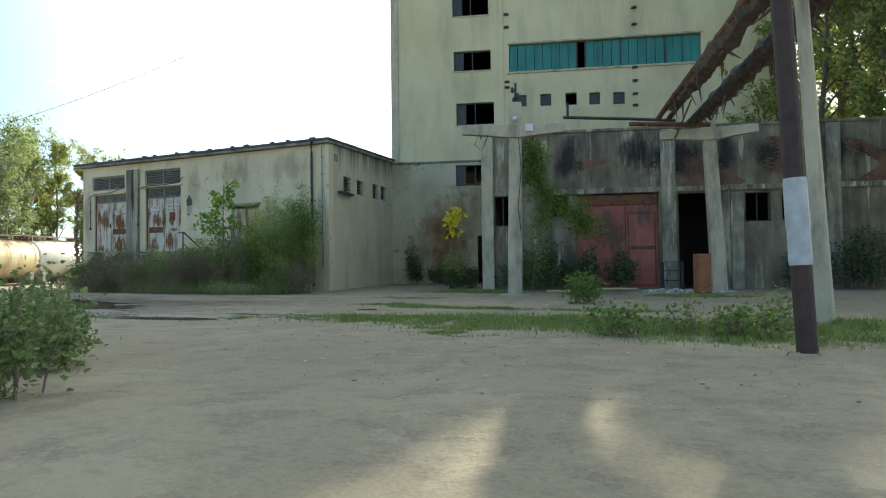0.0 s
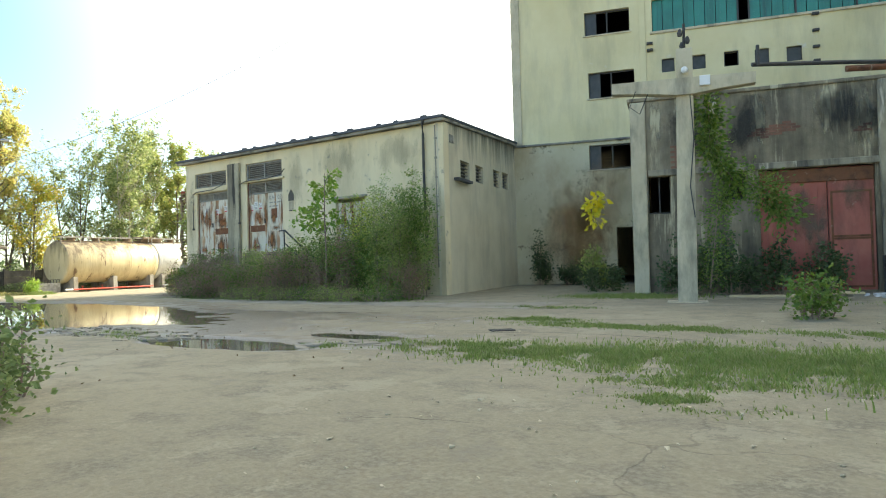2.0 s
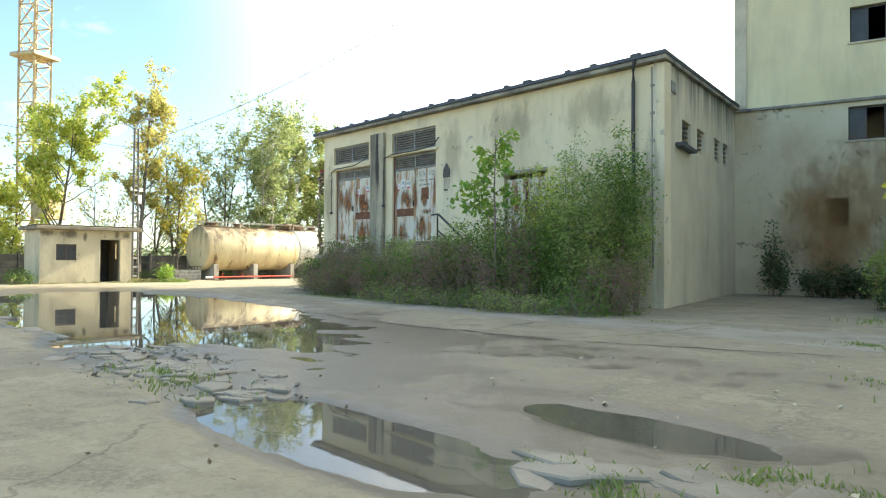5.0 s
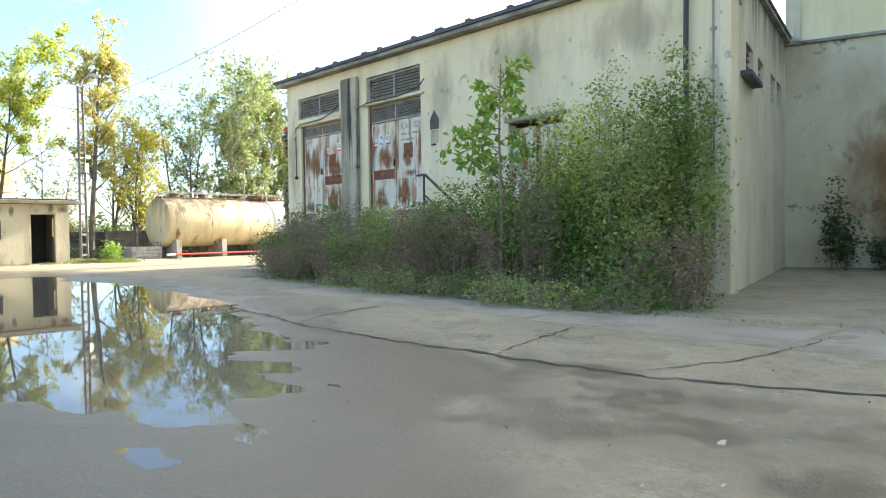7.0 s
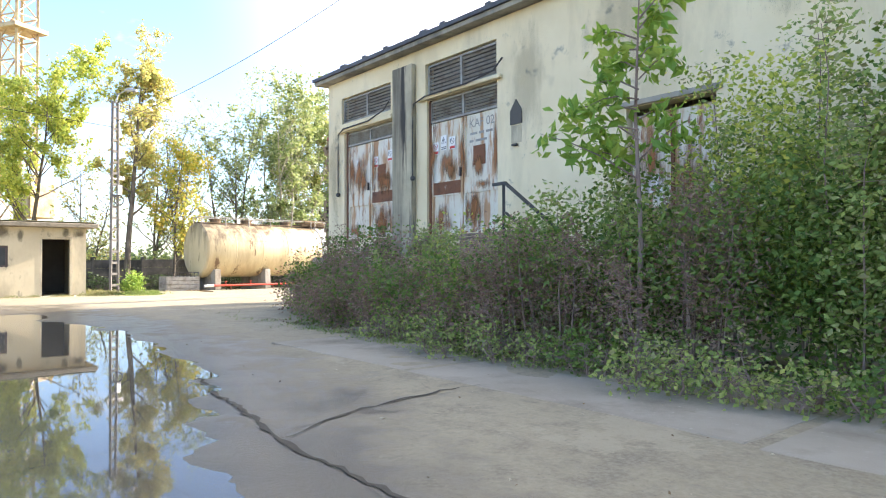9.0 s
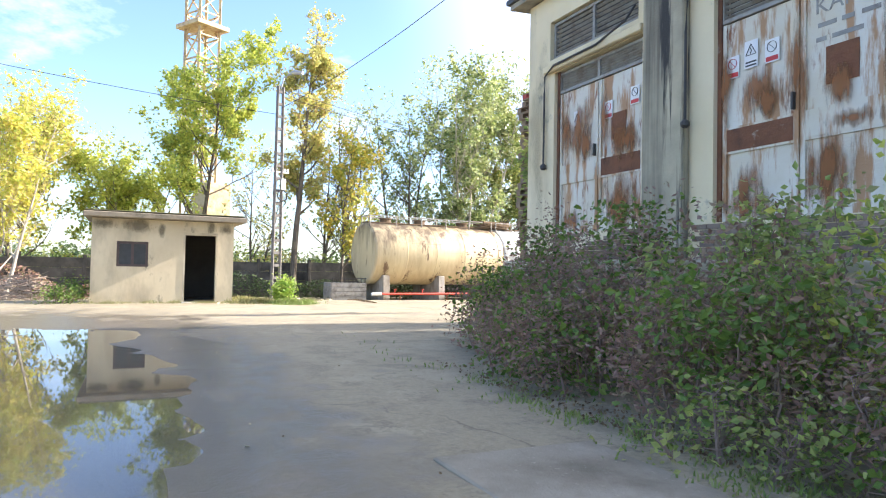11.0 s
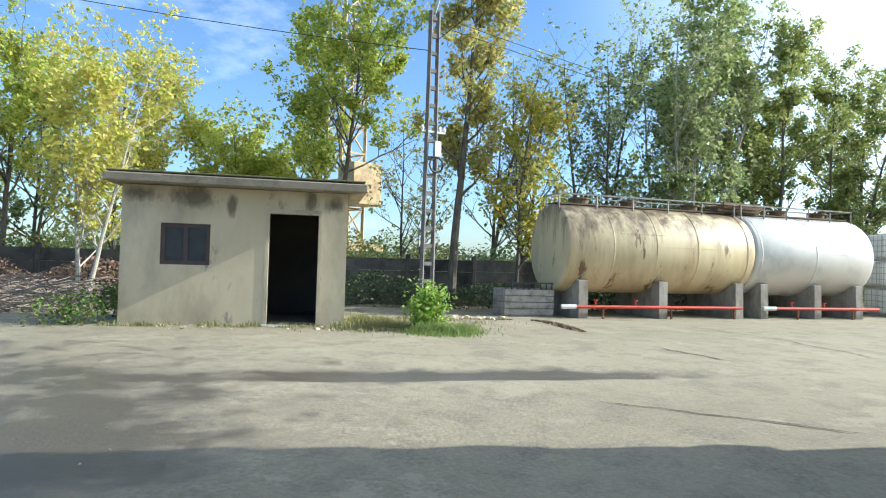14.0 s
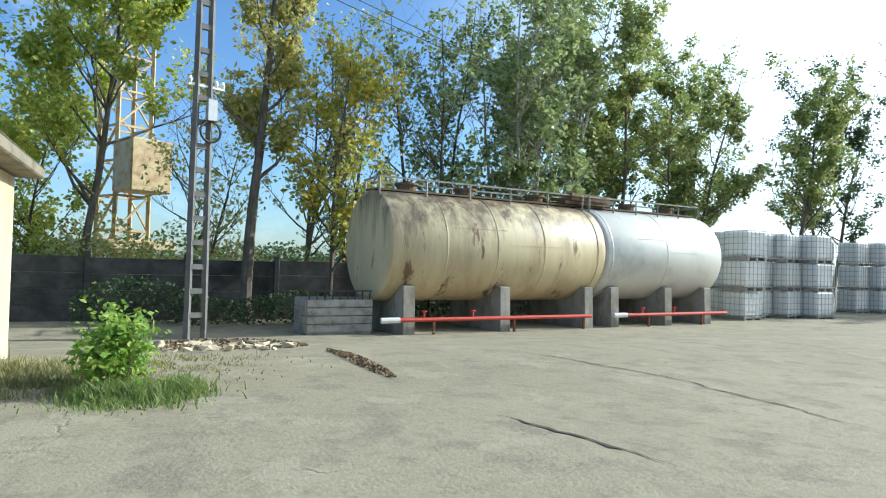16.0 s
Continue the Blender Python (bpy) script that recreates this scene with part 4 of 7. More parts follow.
for u in (BAND[0] + 3.6, BAND[0] + 4.05, BAND[0] + 5.9, BAND[0] + 8.2):
    part("mullion", bxo(u, u + 0.07, 0.12, 0.16, BAND[2], BAND[3]), M_IRON, band)
part("band_sill", bxo(BAND[0] - 0.1, BAND[1] + 0.1, -0.08, -0.002, BAND[2] - 0.12, BAND[2] - 0.004, 0.015), M_CONCRETE, tower)
part("band_lintel", bxo(BAND[0] - 0.1, BAND[1] + 0.1, -0.06, -0.002, BAND[3] + 0.004, BAND[3] + 0.1, 0.015), M_CONCRETE, tower)
# brackets left from ladders
for u, zs in ((6.35, (7.6, 8.3, 10.6, 10.9, 13.9, 14.6)), (13.1, (8.0, 9.3, 9.9, 10.6, 11.3, 13.6, 14.5))):
    for z in zs:
        part("wall_bracket", bxo(u, u + 0.26, -0.18, -0.002, z, z + 0.1, 0.01), M_IRON, tower)
b = bmesh.new()
for k in range(7):
    box(b, 9.1 + 0.02 * (k % 2), 11.5 - 0.18 * (k % 3), -0.012, -0.002, 7.1 + k * 0.16, 7.24 + k * 0.16)
part("bare_blockwork", b, M_CONCRETE, tower, "bare blocks where plaster fell away")

# annex: sooty workshop front with a red gate
ann_m = pose(-10.15, 25.26, 0, 0, 0, TA)
annex = thing("workshop_annex", "sooty derelict workshop with a faded red gate and dark openings", "building", ann_m)
AH, AW = 6.2, 15.5
AN = [(0.5, 1.15, 2.55, 3.75), (2.75, 3.4, 2.9, 3.75), (3.75, 6.85, 0.05, 3.75), (7.6, 9.0, -0.1, 3.7), (10.05, 10.95, 2.55, 3.65), (11.35, 12.2, 2.6, 3.6)]
bm = panel(0, AW, -0.1, 3.9, 0.35, AN)
part("front_wall", bm, M_DARKPLASTER, annex)
part("attic_wall", bxo(0, AW, -0.04, 0.35, 3.902, AH), M_DARKPLASTER, annex, "soot-black attic wall with pale runs")
part("side_wall", bxo(0, 0.35, 0.352, 8.2, -0.1, AH), M_TOWER, annex, "cream plastered end wall")
part("side_wall", bxo(AW - 0.35, AW, 0.352, 8.2, -0.1, AH), M_DARKPLASTER, annex)
part("roof", bxo(-0.1, AW + 0.1, -0.12, 8.2, AH + 0.002, AH + 0.12, 0.02), M_DARKPLASTER, annex)
# rear wall and floor take the indoor shade as their colour
part("rear_wall", bxo(0.35, AW - 0.35, 7.9, 8.2, -0.1, AH), M_RECESS_SHADE, annex)
part("inner_floor", bxo(0.35, AW - 0.35, 0.352, 7.9, -0.08, 0.0), M_RECESS_SHADE, annex)
part("lintel_band", bxo(0.5, AW, -0.12, -0.045, 3.76, 3.96, 0.02), M_SOOTCOL, annex)
for u0, u1, m, pr, top in ((-0.02, 0.46, M_CONCRETE, 0.14, AH), (6.95, 7.5, M_SOOTCOL, 0.2, AH), (9.5, 9.95, M_SOOTCOL, 0.16, 3.7), (12.9, 13.4, M_SOOTCOL, 0.16, AH)):
    part("pilaster", bxo(u0, u1, -pr, -0.046, -0.1, top - 0.02, 0.03), m, annex)
# red gate: two ribbed leaves with rails
gate = thing("red_gate", "faded red steel sliding gate with ribbed leaves and a small door", "gate", ann_m)
part("leaf", bxo(3.77, 5.6, 0.1, 0.16, 0.05, 3.72, 0.01), M_REDGATE, gate)
part("leaf", bxo(5.62, 6.83, 0.07, 0.13, 0.05, 3.72, 0.01), M_REDGATE, gate)
b = bmesh.new()
for k in range(9):
    box(b, 3.95 + k * 0.2, 3.985 + k * 0.2, 0.08, 0.098, 0.1, 3.2)
part("ribs", b, M_REDGATE, gate)
b = bmesh.new()
for z in (0.12, 1.55, 1.62, 2.95):
    box(b, 5.7, 6.75, 0.045, 0.068, z, z + 0.06)
for u in (5.68, 6.7):
    box(b, u, u + 0.06, 0.045, 0.068, 0.12, 3.01)
part("wicket_frame", b, M_RUST, gate, "framed wicket door in the leaf")
part("top_rail", bxo(3.77, 6.83, 0.02, 0.068, 3.3, 3.7, 0.02), M_RUST, gate, "dark rusty top rail")
for u0, u1, z0, z1 in (AN[0], AN[1], AN[4], AN[5]):
    b = bmesh.new()
    box(b, u0, u1, 0.16, 0.2, z0, z0 + 0.05)
    box(b, (u0 + u1) / 2 - 0.02, (u0 + u1) / 2 + 0.02, 0.16, 0.2, z0, z1)
    part("window", b, M_IRON, annex)
# bricks bared on the attic
b = bmesh.new()
for r in range(22):
    for k in range(58):
        u, z = 1.2 + k * 0.25 + (r % 2) * 0.125, 3.98 + r * 0.082
        if noise.noise((u * 0.55, z * 1.1, 4.2)) > (0.27 if u < 7.3 else -0.12) + 0.16 * (z - 4.0) and u < 14.9 and not any(p0 - 0.3 < u < p1 + 0.05 for p0, p1 in ((6.95, 7.5), (12.9, 13.4))):
            d = -0.052 - 0.006 * ((k * 7 + r * 3) % 3)
            box(b, u, u + 0.235, d, -0.041, z, z + 0.07)
tagged(part("brickwork", b, M_BRICK, annex, "bared dull red bricks"), kind="stuff")

# ---- stains on the walls: rust, soot and lime ----
for u0, u1, z0, z1 in STAINS_TOWER:
    stain("rust_stain", tower, u0, u1, z0, z1, 0, B_RUST)
for u0, u1, z0, z1 in ((0.4, 5.0, -0.6, 5.4), (1.5, 3.6, 1.6, 5.0), (1.9, 4.4, -0.5, 3.4)):
    stain("rust_stain", tower, u0, u1, z0, z1, -0.002, B_RUSTWIDE)
srnd = random.Random(77)
for k in range(9):
    u = 0.3 + k * 1.62 + srnd.uniform(-0.4, 0.4)
    h = srnd.uniform(0.9, 2.0)
    stain("lime_run", annex, u, u + srnd.uniform(0.35, 0.8), 6.1 - h, 6.25, -0.04, B_LIME)
for k in range(7):
    u = 0.8 + k * 1.9 + srnd.uniform(-0.4, 0.4)
    stain("soot_stain", annex, u, u + srnd.uniform(1.2, 2.4), 4.3, 6.1, -0.05, B_BLACK)
for u0, u1, z0, z1 in ((4.3, 5.6, 1.4, 3.3), (5.0, 5.7, 0.3, 2.2), (5.8, 6.6, 2.2, 3.6)):
    stain("soot_stain", gate, u0, u1, z0, z1, 0.04, B_DAMP)
DOOR_RUST = ((-30.7, -30.3, 2.9, 4.4), (-30.5, -29.7, 3.0, 4.2), (-30.2, -29.65, 3.0, 3.7), (-29.6, -29.3, 3.0, 4.3), (-29.5, -28.5, 2.9, 3.65), (-29.3, -28.5, 2.95, 3.5), (-29.6, -28.5, 1.7, 2.85),
             (-29.5, -28.7, 1.8, 2.7), (-30.7, -30.0, 1.8, 2.3), (-27.1, -26.85, 3.0, 4.4), (-26.8, -26.1, 3.1, 3.75), (-26.6, -26.0, 3.05, 3.5), (-26.1, -25.8, 2.9, 4.5), (-25.65, -25.2, 2.95, 3.5),
             (-27.05, -26.2, 1.8, 2.3), (-26.9, -26.4, 2.0, 2.6), (-25.95, -25.3, 1.8, 2.85), (-25.85, -25.2, 1.9, 2.8), (-25.0, -24.8, 2.9, 4.3), (-25.7, -24.9, 2.75, 3.0))
for u0, u1, z0, z1 in DOOR_RUST:
    stain("rust_run", bld, u0, u1, z0, z1, A_Y + 0.088, B_RUN)
for u0, u1, z0, z1 in ((-21.6, -20.9, 2.0, 3.6), (-20.9, -20.2, 1.6, 3.4), (-21.5, -20.3, 1.4, 2.3)):
    stain("rust_run", bld, u0, u1, z0, z1, A_Y + 0.09, B_RUN)
for u0, u1, z0, z1 in ((-24.5, -23.2, 3.4, 6.1), (-22.6, -20.2, 4.4, 6.2), (-19.6, -17.2, 4.6, 6.1), (-31.6, -30.9, 2.0, 5.5), (-17.0, -16.35, 1.0, 5.0)):
    stain("soot_stain", bld, u0, u1, z0, z1, A_Y - (0.05 if u0 > -17.1 else 0), B_SOOT)

# bared brick footing below the doors
b = bmesh.new()
for r in range(24):
    for k in range(34):
        u = A_L + 0.05 + k * 0.25 + (r % 2) * 0.125
        if noise.noise((u * 0.8, r * 0.12, 9.0)) > -0.28 and not -28.6 < u < -27.5 and -30.9 < u < -23.5:
            box(b, u, u + 0.238, A_Y - 0.012 - 0.006 * ((k * 5 + r * 3) % 3), A_Y - 0.001, 0.02 + r * 0.076, 0.086 + r * 0.076)
tagged(part("brick_footing", b, surf("grimy_brown_brick", (0.25, 0.17, 0.12), (0.36, 0.28, 0.21), 4, 0.9, stain=(0.12, 0.09, 0.07), amount=0.5, sscale=2, bump=0.4, island=0.2), bld, "bared brown brick footing"), kind="stuff")

# ---- hut ----
hut = thing("guard_hut", "small cream rendered hut with open dark doorway and flat roof", "hut", pose(-42.8, 17.55, 0, 0, 0, 90))
# local x runs along the front (to +y of the yard), local -y looks at the yard
hl, hr = -2.05, 1.95
part("front_wall", panel(hl, hr, -0.25, 2.5, 0.22, [(0.52, 1.42, -0.25, 2.08), (-1.38, -0.52, 1.08, 1.83)]), M_HUT, hut)
part("left_wall", bxo(hl, hl + 0.22, 0.222, 3.0, -0.35, 2.5), M_HUT, hut)
rw = panel(0.222, 3.0, -0.35, 2.5, 0.22, [(1.5, 1.72, 1.15, 1.95)])
part("right_wall", moved(rw, pose(hr, 0, 0, 0, 0, 90)), M_HUT, hut)
part("rear_wall", bxo(hl + 0.22, hr - 0.22, 2.78, 3.0, -0.35, 2.5), M_HUT, hut)
# floor, and a sheet added before the rear wall, coloured as indoor shade
part("floor_slab", bxo(hl + 0.22, hr - 0.22, 0.222, 2.78, -0.3, 0.03), M_RECESS_SHADE, hut)
part("inner_shade_sheet", bxo(hl + 0.23, hr - 0.23, 2.7, 2.77, 0.04, 2.48), M_RECESS_SHADE, hut)
b = bxo(hl - 0.22, hr + 0.34, -0.42, 3.3, 2.502, 2.655, 0.02)
for v in b.verts:
    v.co.z += 0.03 * (v.co.y + 0.4) / 3.5 + 0.02 * noise.noise(v.co * 2)
part("roof_slab", b, surf("mossy_roof_concrete", (0.24, 0.205, 0.15), (0.34, 0.295, 0.22), 2, 0.95, stain=(0.08, 0.075, 0.05), amount=0.5, sscale=2, bump=0.5), hut, "thin dark weathered concrete roof slab")

for u, z, w, h in ((-1.72, 2.34, 0.75, 0.42), (-0.78, 2.32, 1.0, 0.5), (-0.15, 2.2, 0.25, 0.5), (1.3, 2.3, 0.4, 0.5), (1.7, 2.25, 0.6, 0.6)):
    stain("damp_stain", hut, u - w / 2, u + w / 2, z - h / 2, z + h / 2, 0, B_DAMP)
b = bxo(hl - 0.18, hr + 0.3, -0.38, 3.25, 2.69, 2.72, 0.01)
part("roof_moss", b, surf("moss", (0.10, 0.10, 0.05), (0.16, 0.15, 0.08), 5, 0.95, bump=0.6), hut)
b = bmesh.new()
for a in ((-1.38, -0.52, 1.08, 1.15), (-1.38, -0.52, 1.76, 1.83), (-1.38, -1.31, 1.15, 1.76), (-0.59, -0.52, 1.15, 1.76), (-0.99, -0.91, 1.15, 1.76)):
    box(b, a[0], a[1], 0.03, 0.1, a[2], a[3])
wf = part("window_frame", b, surf("dark_brown_frame", (0.07, 0.05, 0.045), (0.10, 0.07, 0.06), 5, 0.6), hut)
part("pane", bxo(-1.31, -0.99, 0.06, 0.066, 1.15, 1.76), M_GLASS, wf)
part("pane", bxo(-0.91, -0.59, 0.06, 0.066, 1.15, 1.76), M_GLASS, wf)
b = bmesh.new()
for a in ((0.46, 0.52, -0.2, 2.1), (1.42, 1.48, -0.2, 2.1), (0.46, 1.48, 2.1, 2.16)):
    box(b, a[0], a[1], -0.015, -0.002, a[2], a[3])
part("door_trim", b, M_CONCRETE, hut)
part("threshold", bxo(0.5, 1.44, -0.1, 0.2, -0.28, 0.0, 0.02), M_CONCRETE, hut)
part("fallen_board", bxo(0.45, 0.9, -0.22, -0.13, 0.0, 0.03), M_WHITE, hut)

# ---- storage tanks ----
T_R, T_Z = 1.5, 1.88


def axis(y):
    return -51.9 - 0.13 * (y - 27)


def storage_tank(y0, y1, mat, label, seams):
    t = thing("storage_tank", label, "tank", group="horizontal storage tanks")
    p0, p1 = Vector((axis(y0), y0, T_Z)), Vector((axis(y1), y1, T_Z))
    d = (p1 - p0).normalized()
    b = bmesh.new()
    tube(b, [p0 - d * 0.10, p0 - d * 0.04, p0, p1, p1 + d * 0.12, p1 + d * 0.2], [T_R * 0.9, T_R * 0.985, T_R, T_R, T_R * 0.97, T_R * 0.85], 48)
    part("shell", b, mat, t, smooth=True)
    for s in seams:
        b = bmesh.new()
        q = p0.lerp(p1, s)
        tube(b, [q - d * 0.02, q + d * 0.02], T_R + 0.012, 48)
        part("weld_seam", b, mat, t)
    for s0, s1, a in ((0.28, 0.52, 20), (0.53, 0.8, 4)):
        b = bmesh.new()
        off = Vector((math.cos(radians(a)) * (T_R + 0.005), 0, math.sin(radians(a)) * (T_R + 0.005)))
        bar(b, p0.lerp(p1, s0) + off, p0.lerp(p1, s1) + off, 0.02, 0.03)
        part("weld_seam", b, mat, t)
    # walkway, railing and hatches
    b = bmesh.new()
    top = Vector((0, 0, T_R + 0.02))
    bar(b, p0 + top, p1 + top, 0.7, 0.05)
    part("walkway", b, M_TANKDIRT, t, "dirty walkway plate")
    side = Vector((0.62, 0, 0))
    rl = bmesh.new()
    n = 6
    for sg in (1, -1):
        bar(rl, p0 + top + side * sg + Vector((0, 0, 0.3)), p1 + top + side * sg + Vector((0, 0, 0.3)), 0.045)
    bar(rl, p0 + top + side + Vector((0, 0, 0.3)), p0 + top - side + Vector((0, 0, 0.3)), 0.045)
    bar(rl, p1 + top + side + Vector((0, 0, 0.3)), p1 + top - side + Vector((0, 0, 0.3)), 0.045)
    railing = part("railing", rl, M_WOOD, t)
    for k in range(n):
        for sg in (1, -1):
            b = bmesh.new()
            q = p0.lerp(p1, (k + 0.02) / (n - 0.96)) + side * sg
            bar(b, q + Vector((0, 0, T_R - 0.2)), q + Vector((0, 0, T_R + 0.32)), 0.045)
            part("rail_post", b, M_WOOD, railing)
    for s in (0.15, 0.42, 0.78):
        b = bmesh.new()
        q = p0.lerp(p1, s)
        tube(b, [q + Vector((0, 0, T_R - 0.05)), q + Vector((0, 0, T_R + 0.2)), q + Vector((0, 0, T_R + 0.21)), q + Vector((0, 0, T_R + 0.26))], [0.28, 0.28, 0.34, 0.34], 14)
        part("hatch", b, M_TANKDIRT, t)
    return t


storage_tank(26.8, 33.95, M_TANK, "long cream fuel tank streaked with brown grime on concrete saddles", (0.22, 0.45, 0.68, 0.97))
storage_tank(34.2, 39.5, M_SILVER, "silver painted horizontal fuel tank on concrete saddles", (0.03, 0.5))
for y in (27.35, 30.4, 33.55, 34.65, 37.1, 39.1):
    s = thing("tank_saddle", "grey concrete saddle block under a storage tank", "support", pose(axis(y), y, 0, 0, 0, 7.4), group="tank saddles")
    b = bmesh.new()
    prof = [(-1.34, -0.5), (1.34, -0.5), (1.3, 0.82), (1.12, 0.84), (0.86, 0.62), (0.5, 0.44), (0.0, 0.375), (-0.5, 0.44), (-0.86, 0.62), (-1.12, 0.84), (-1.3, 0.82)]
    lo, hi = [b.verts.new((u, -0.17, z)) for u, z in prof], [b.verts.new((u, 0.17, z)) for u, z in prof]
    b.faces.new(lo)
    b.faces.new(hi[::-1])
    for k in range(len(prof)):
        b.faces.new((lo[k], hi[k], hi[(k + 1) % len(prof)], lo[(k + 1) % len(prof)]))
    bmesh.ops.bevel(b, geom=b.edges[:], offset=0.012, segments=1, affect="EDGES")
    part("block", b, M_SADDLE, s)
for y0, y1 in ((27.2, 33.7), (35.2, 40.1)):
    p = thing("red_fuel_pipe", "bright red steel fuel pipe along the tank saddles", "pipe")
    b = bmesh.new()
    tube(b, [(axis(y0) + 1.48, y0, -0.03), (axis(y1) + 1.48, y1, -0.03)], 0.055, 10)
    part("pipe", b, M_REDPIPE, p)
    b = bmesh.new()
    tube(b, [(axis(y0) + 1.48, y0 - 0.5, -0.04), (axis(y0) + 1.48, y0 - 0.001, -0.03)], 0.075, 10)
    part("pipe_end", b, M_WHITE, p, "white pipe end")
    for y in np.arange(y0 + 1.0, y1, 2.6):
        part("pipe_foot", bxo(axis(y) + 1.45, axis(y) + 1.51, y - 0.03, y + 0.03, -0.48, -0.085), M_RUST, p)
    for y in (y0 + 0.7, y0 + 2.2):
        b = bmesh.new()
        tube(b, [(axis(y) + 1.48, y, -0.03), (axis(y) + 1.48, y, 0.16), (axis(y) + 1.48, y, 0.17), (axis(y) + 1.48, y, 0.2)], [0.03, 0.03, 0.08, 0.08], 8)
        part("valve", b, M_REDPIPE, p)

for k in range(3):
    gr = thing("loose_grating", "dark rusty walkway grating stacked on the tank", "grating", pose(axis(34.2) + 0.05 * k, 34.2 + 0.12 * (k % 2), T_Z + T_R + 0.06 + k * 0.13, 0, 2 * k, 7 + 4 * k), group="gratings on the tanks")
    for u in (-0.45, 0.45):
        part("side_bar", bxo(u - 0.03, u + 0.03, -0.95, 0.95, 0, 0.1), M_TANKDIRT, gr)
    for q in range(8):
        part("cross_bar", bxo(-0.42, 0.42, -0.93 + q * 0.26, -0.89 + q * 0.26, 0.02, 0.09), M_TANKDIRT, gr)
crate = thing("wooden_crate", "weathered blue-grey wooden crate beside the tank", "crate", pose(-51.5, 25.75, gz(-51.5, 25.75), 0, 0, 4))
for k in range(4):
    part("slat", bxo(0.5, 0.54, -0.85, 0.85, 0.06 + k * 0.21, 0.25 + k * 0.21, 0.01), M_WOOD, crate)
    part("slat", bxo(-0.5, 0.5, -0.89, -0.852, 0.06 + k * 0.21, 0.25 + k * 0.21, 0.01), M_WOOD, crate)
    part("slat", bxo(-0.5, 0.5, 0.852, 0.89, 0.06 + k * 0.21, 0.25 + k * 0.21, 0.01), M_WOOD, crate)
part("base", bxo(-0.5, 0.5, -0.85, 0.85, 0.0, 0.06), M_WOOD, crate)
part("back", bxo(-0.54, -0.502, -0.85, 0.85, 0.0, 0.9), M_WOOD, crate)
b = bmesh.new()
for k in range(9):
    bar(b, (0.52, -0.8 + k * 0.2, 0.88), (0.52, -0.8 + k * 0.2, 1.1), 0.03)
bar(b, (0.52, -0.85, 1.1), (0.52, 0.85, 1.1), 0.04)
part("top_rack", b, M_IRON, crate)

# ---- lattice lamp post ----
lamp = thing("lattice_lamp_post", "tall grey lattice lamp post with rungs and street lamp", "lamp post", pose(-50.7, 22.35, -0.45, 0, 0, 20))
for sy in (-1, 1):
    b = bmesh.new()
    bar(b, (0, 0.2 * sy, 0), (0, 0.13 * sy, 9.6), 0.11, 0.13)
    part("leg", b, M_LAMPPOST, lamp)
for k in range(17):
    z = 0.5 + k * 0.55
    w = 0.2 - 0.07 * z / 9.6
    part("rung", bxo(-0.05, 0.05, -w, w, z, z + 0.12), M_LAMPPOST, lamp)
b = bmesh.new()
bar(b, (0, -0.35, 5.8), (0, 0.5, 5.8), 0.06)
for y in (-0.32, 0.3, 0.46):
    tube(b, [(0, y, 5.83), (0, y, 5.9), (0, y, 5.98)], [0.05, 0.06, 0.03], 8)
part("insulators", b, M_WHITE, lamp, "white porcelain insulators")
b = bmesh.new()
tube(b, [(0, 0.0, 9.5), (0.1, 0.1, 10.0), (0.5, 0.3, 10.2)], 0.035, 7)
arm = part("lamp_arm", b, M_STEEL, lamp)
b = bmesh.new()
tube(b, [(0.4, 0.25, 10.2), (0.6, 0.35, 10.2), (0.95, 0.5, 10.14)], [0.05, 0.11, 0.07], 9)
part("lamp_head", b, M_STEEL, arm)
part("junction_box", bxo(0.06, 0.18, 0.05, 0.28, 5.0, 5.5, 0.01), M_STEEL, lamp)
b = bmesh.new()
for k in range(14):
    a0, a1 = k * math.tau / 14, (k + 1) * math.tau / 14
    tube(b, [(0.12, 0.15 + 0.24 * math.cos(a0), 4.75 + 0.24 * math.sin(a0)), (0.12, 0.15 + 0.24 * math.cos(a1), 4.75 + 0.24 * math.sin(a1))], 0.03, 5)
part("cable_coil", b, M_WIRE, lamp)


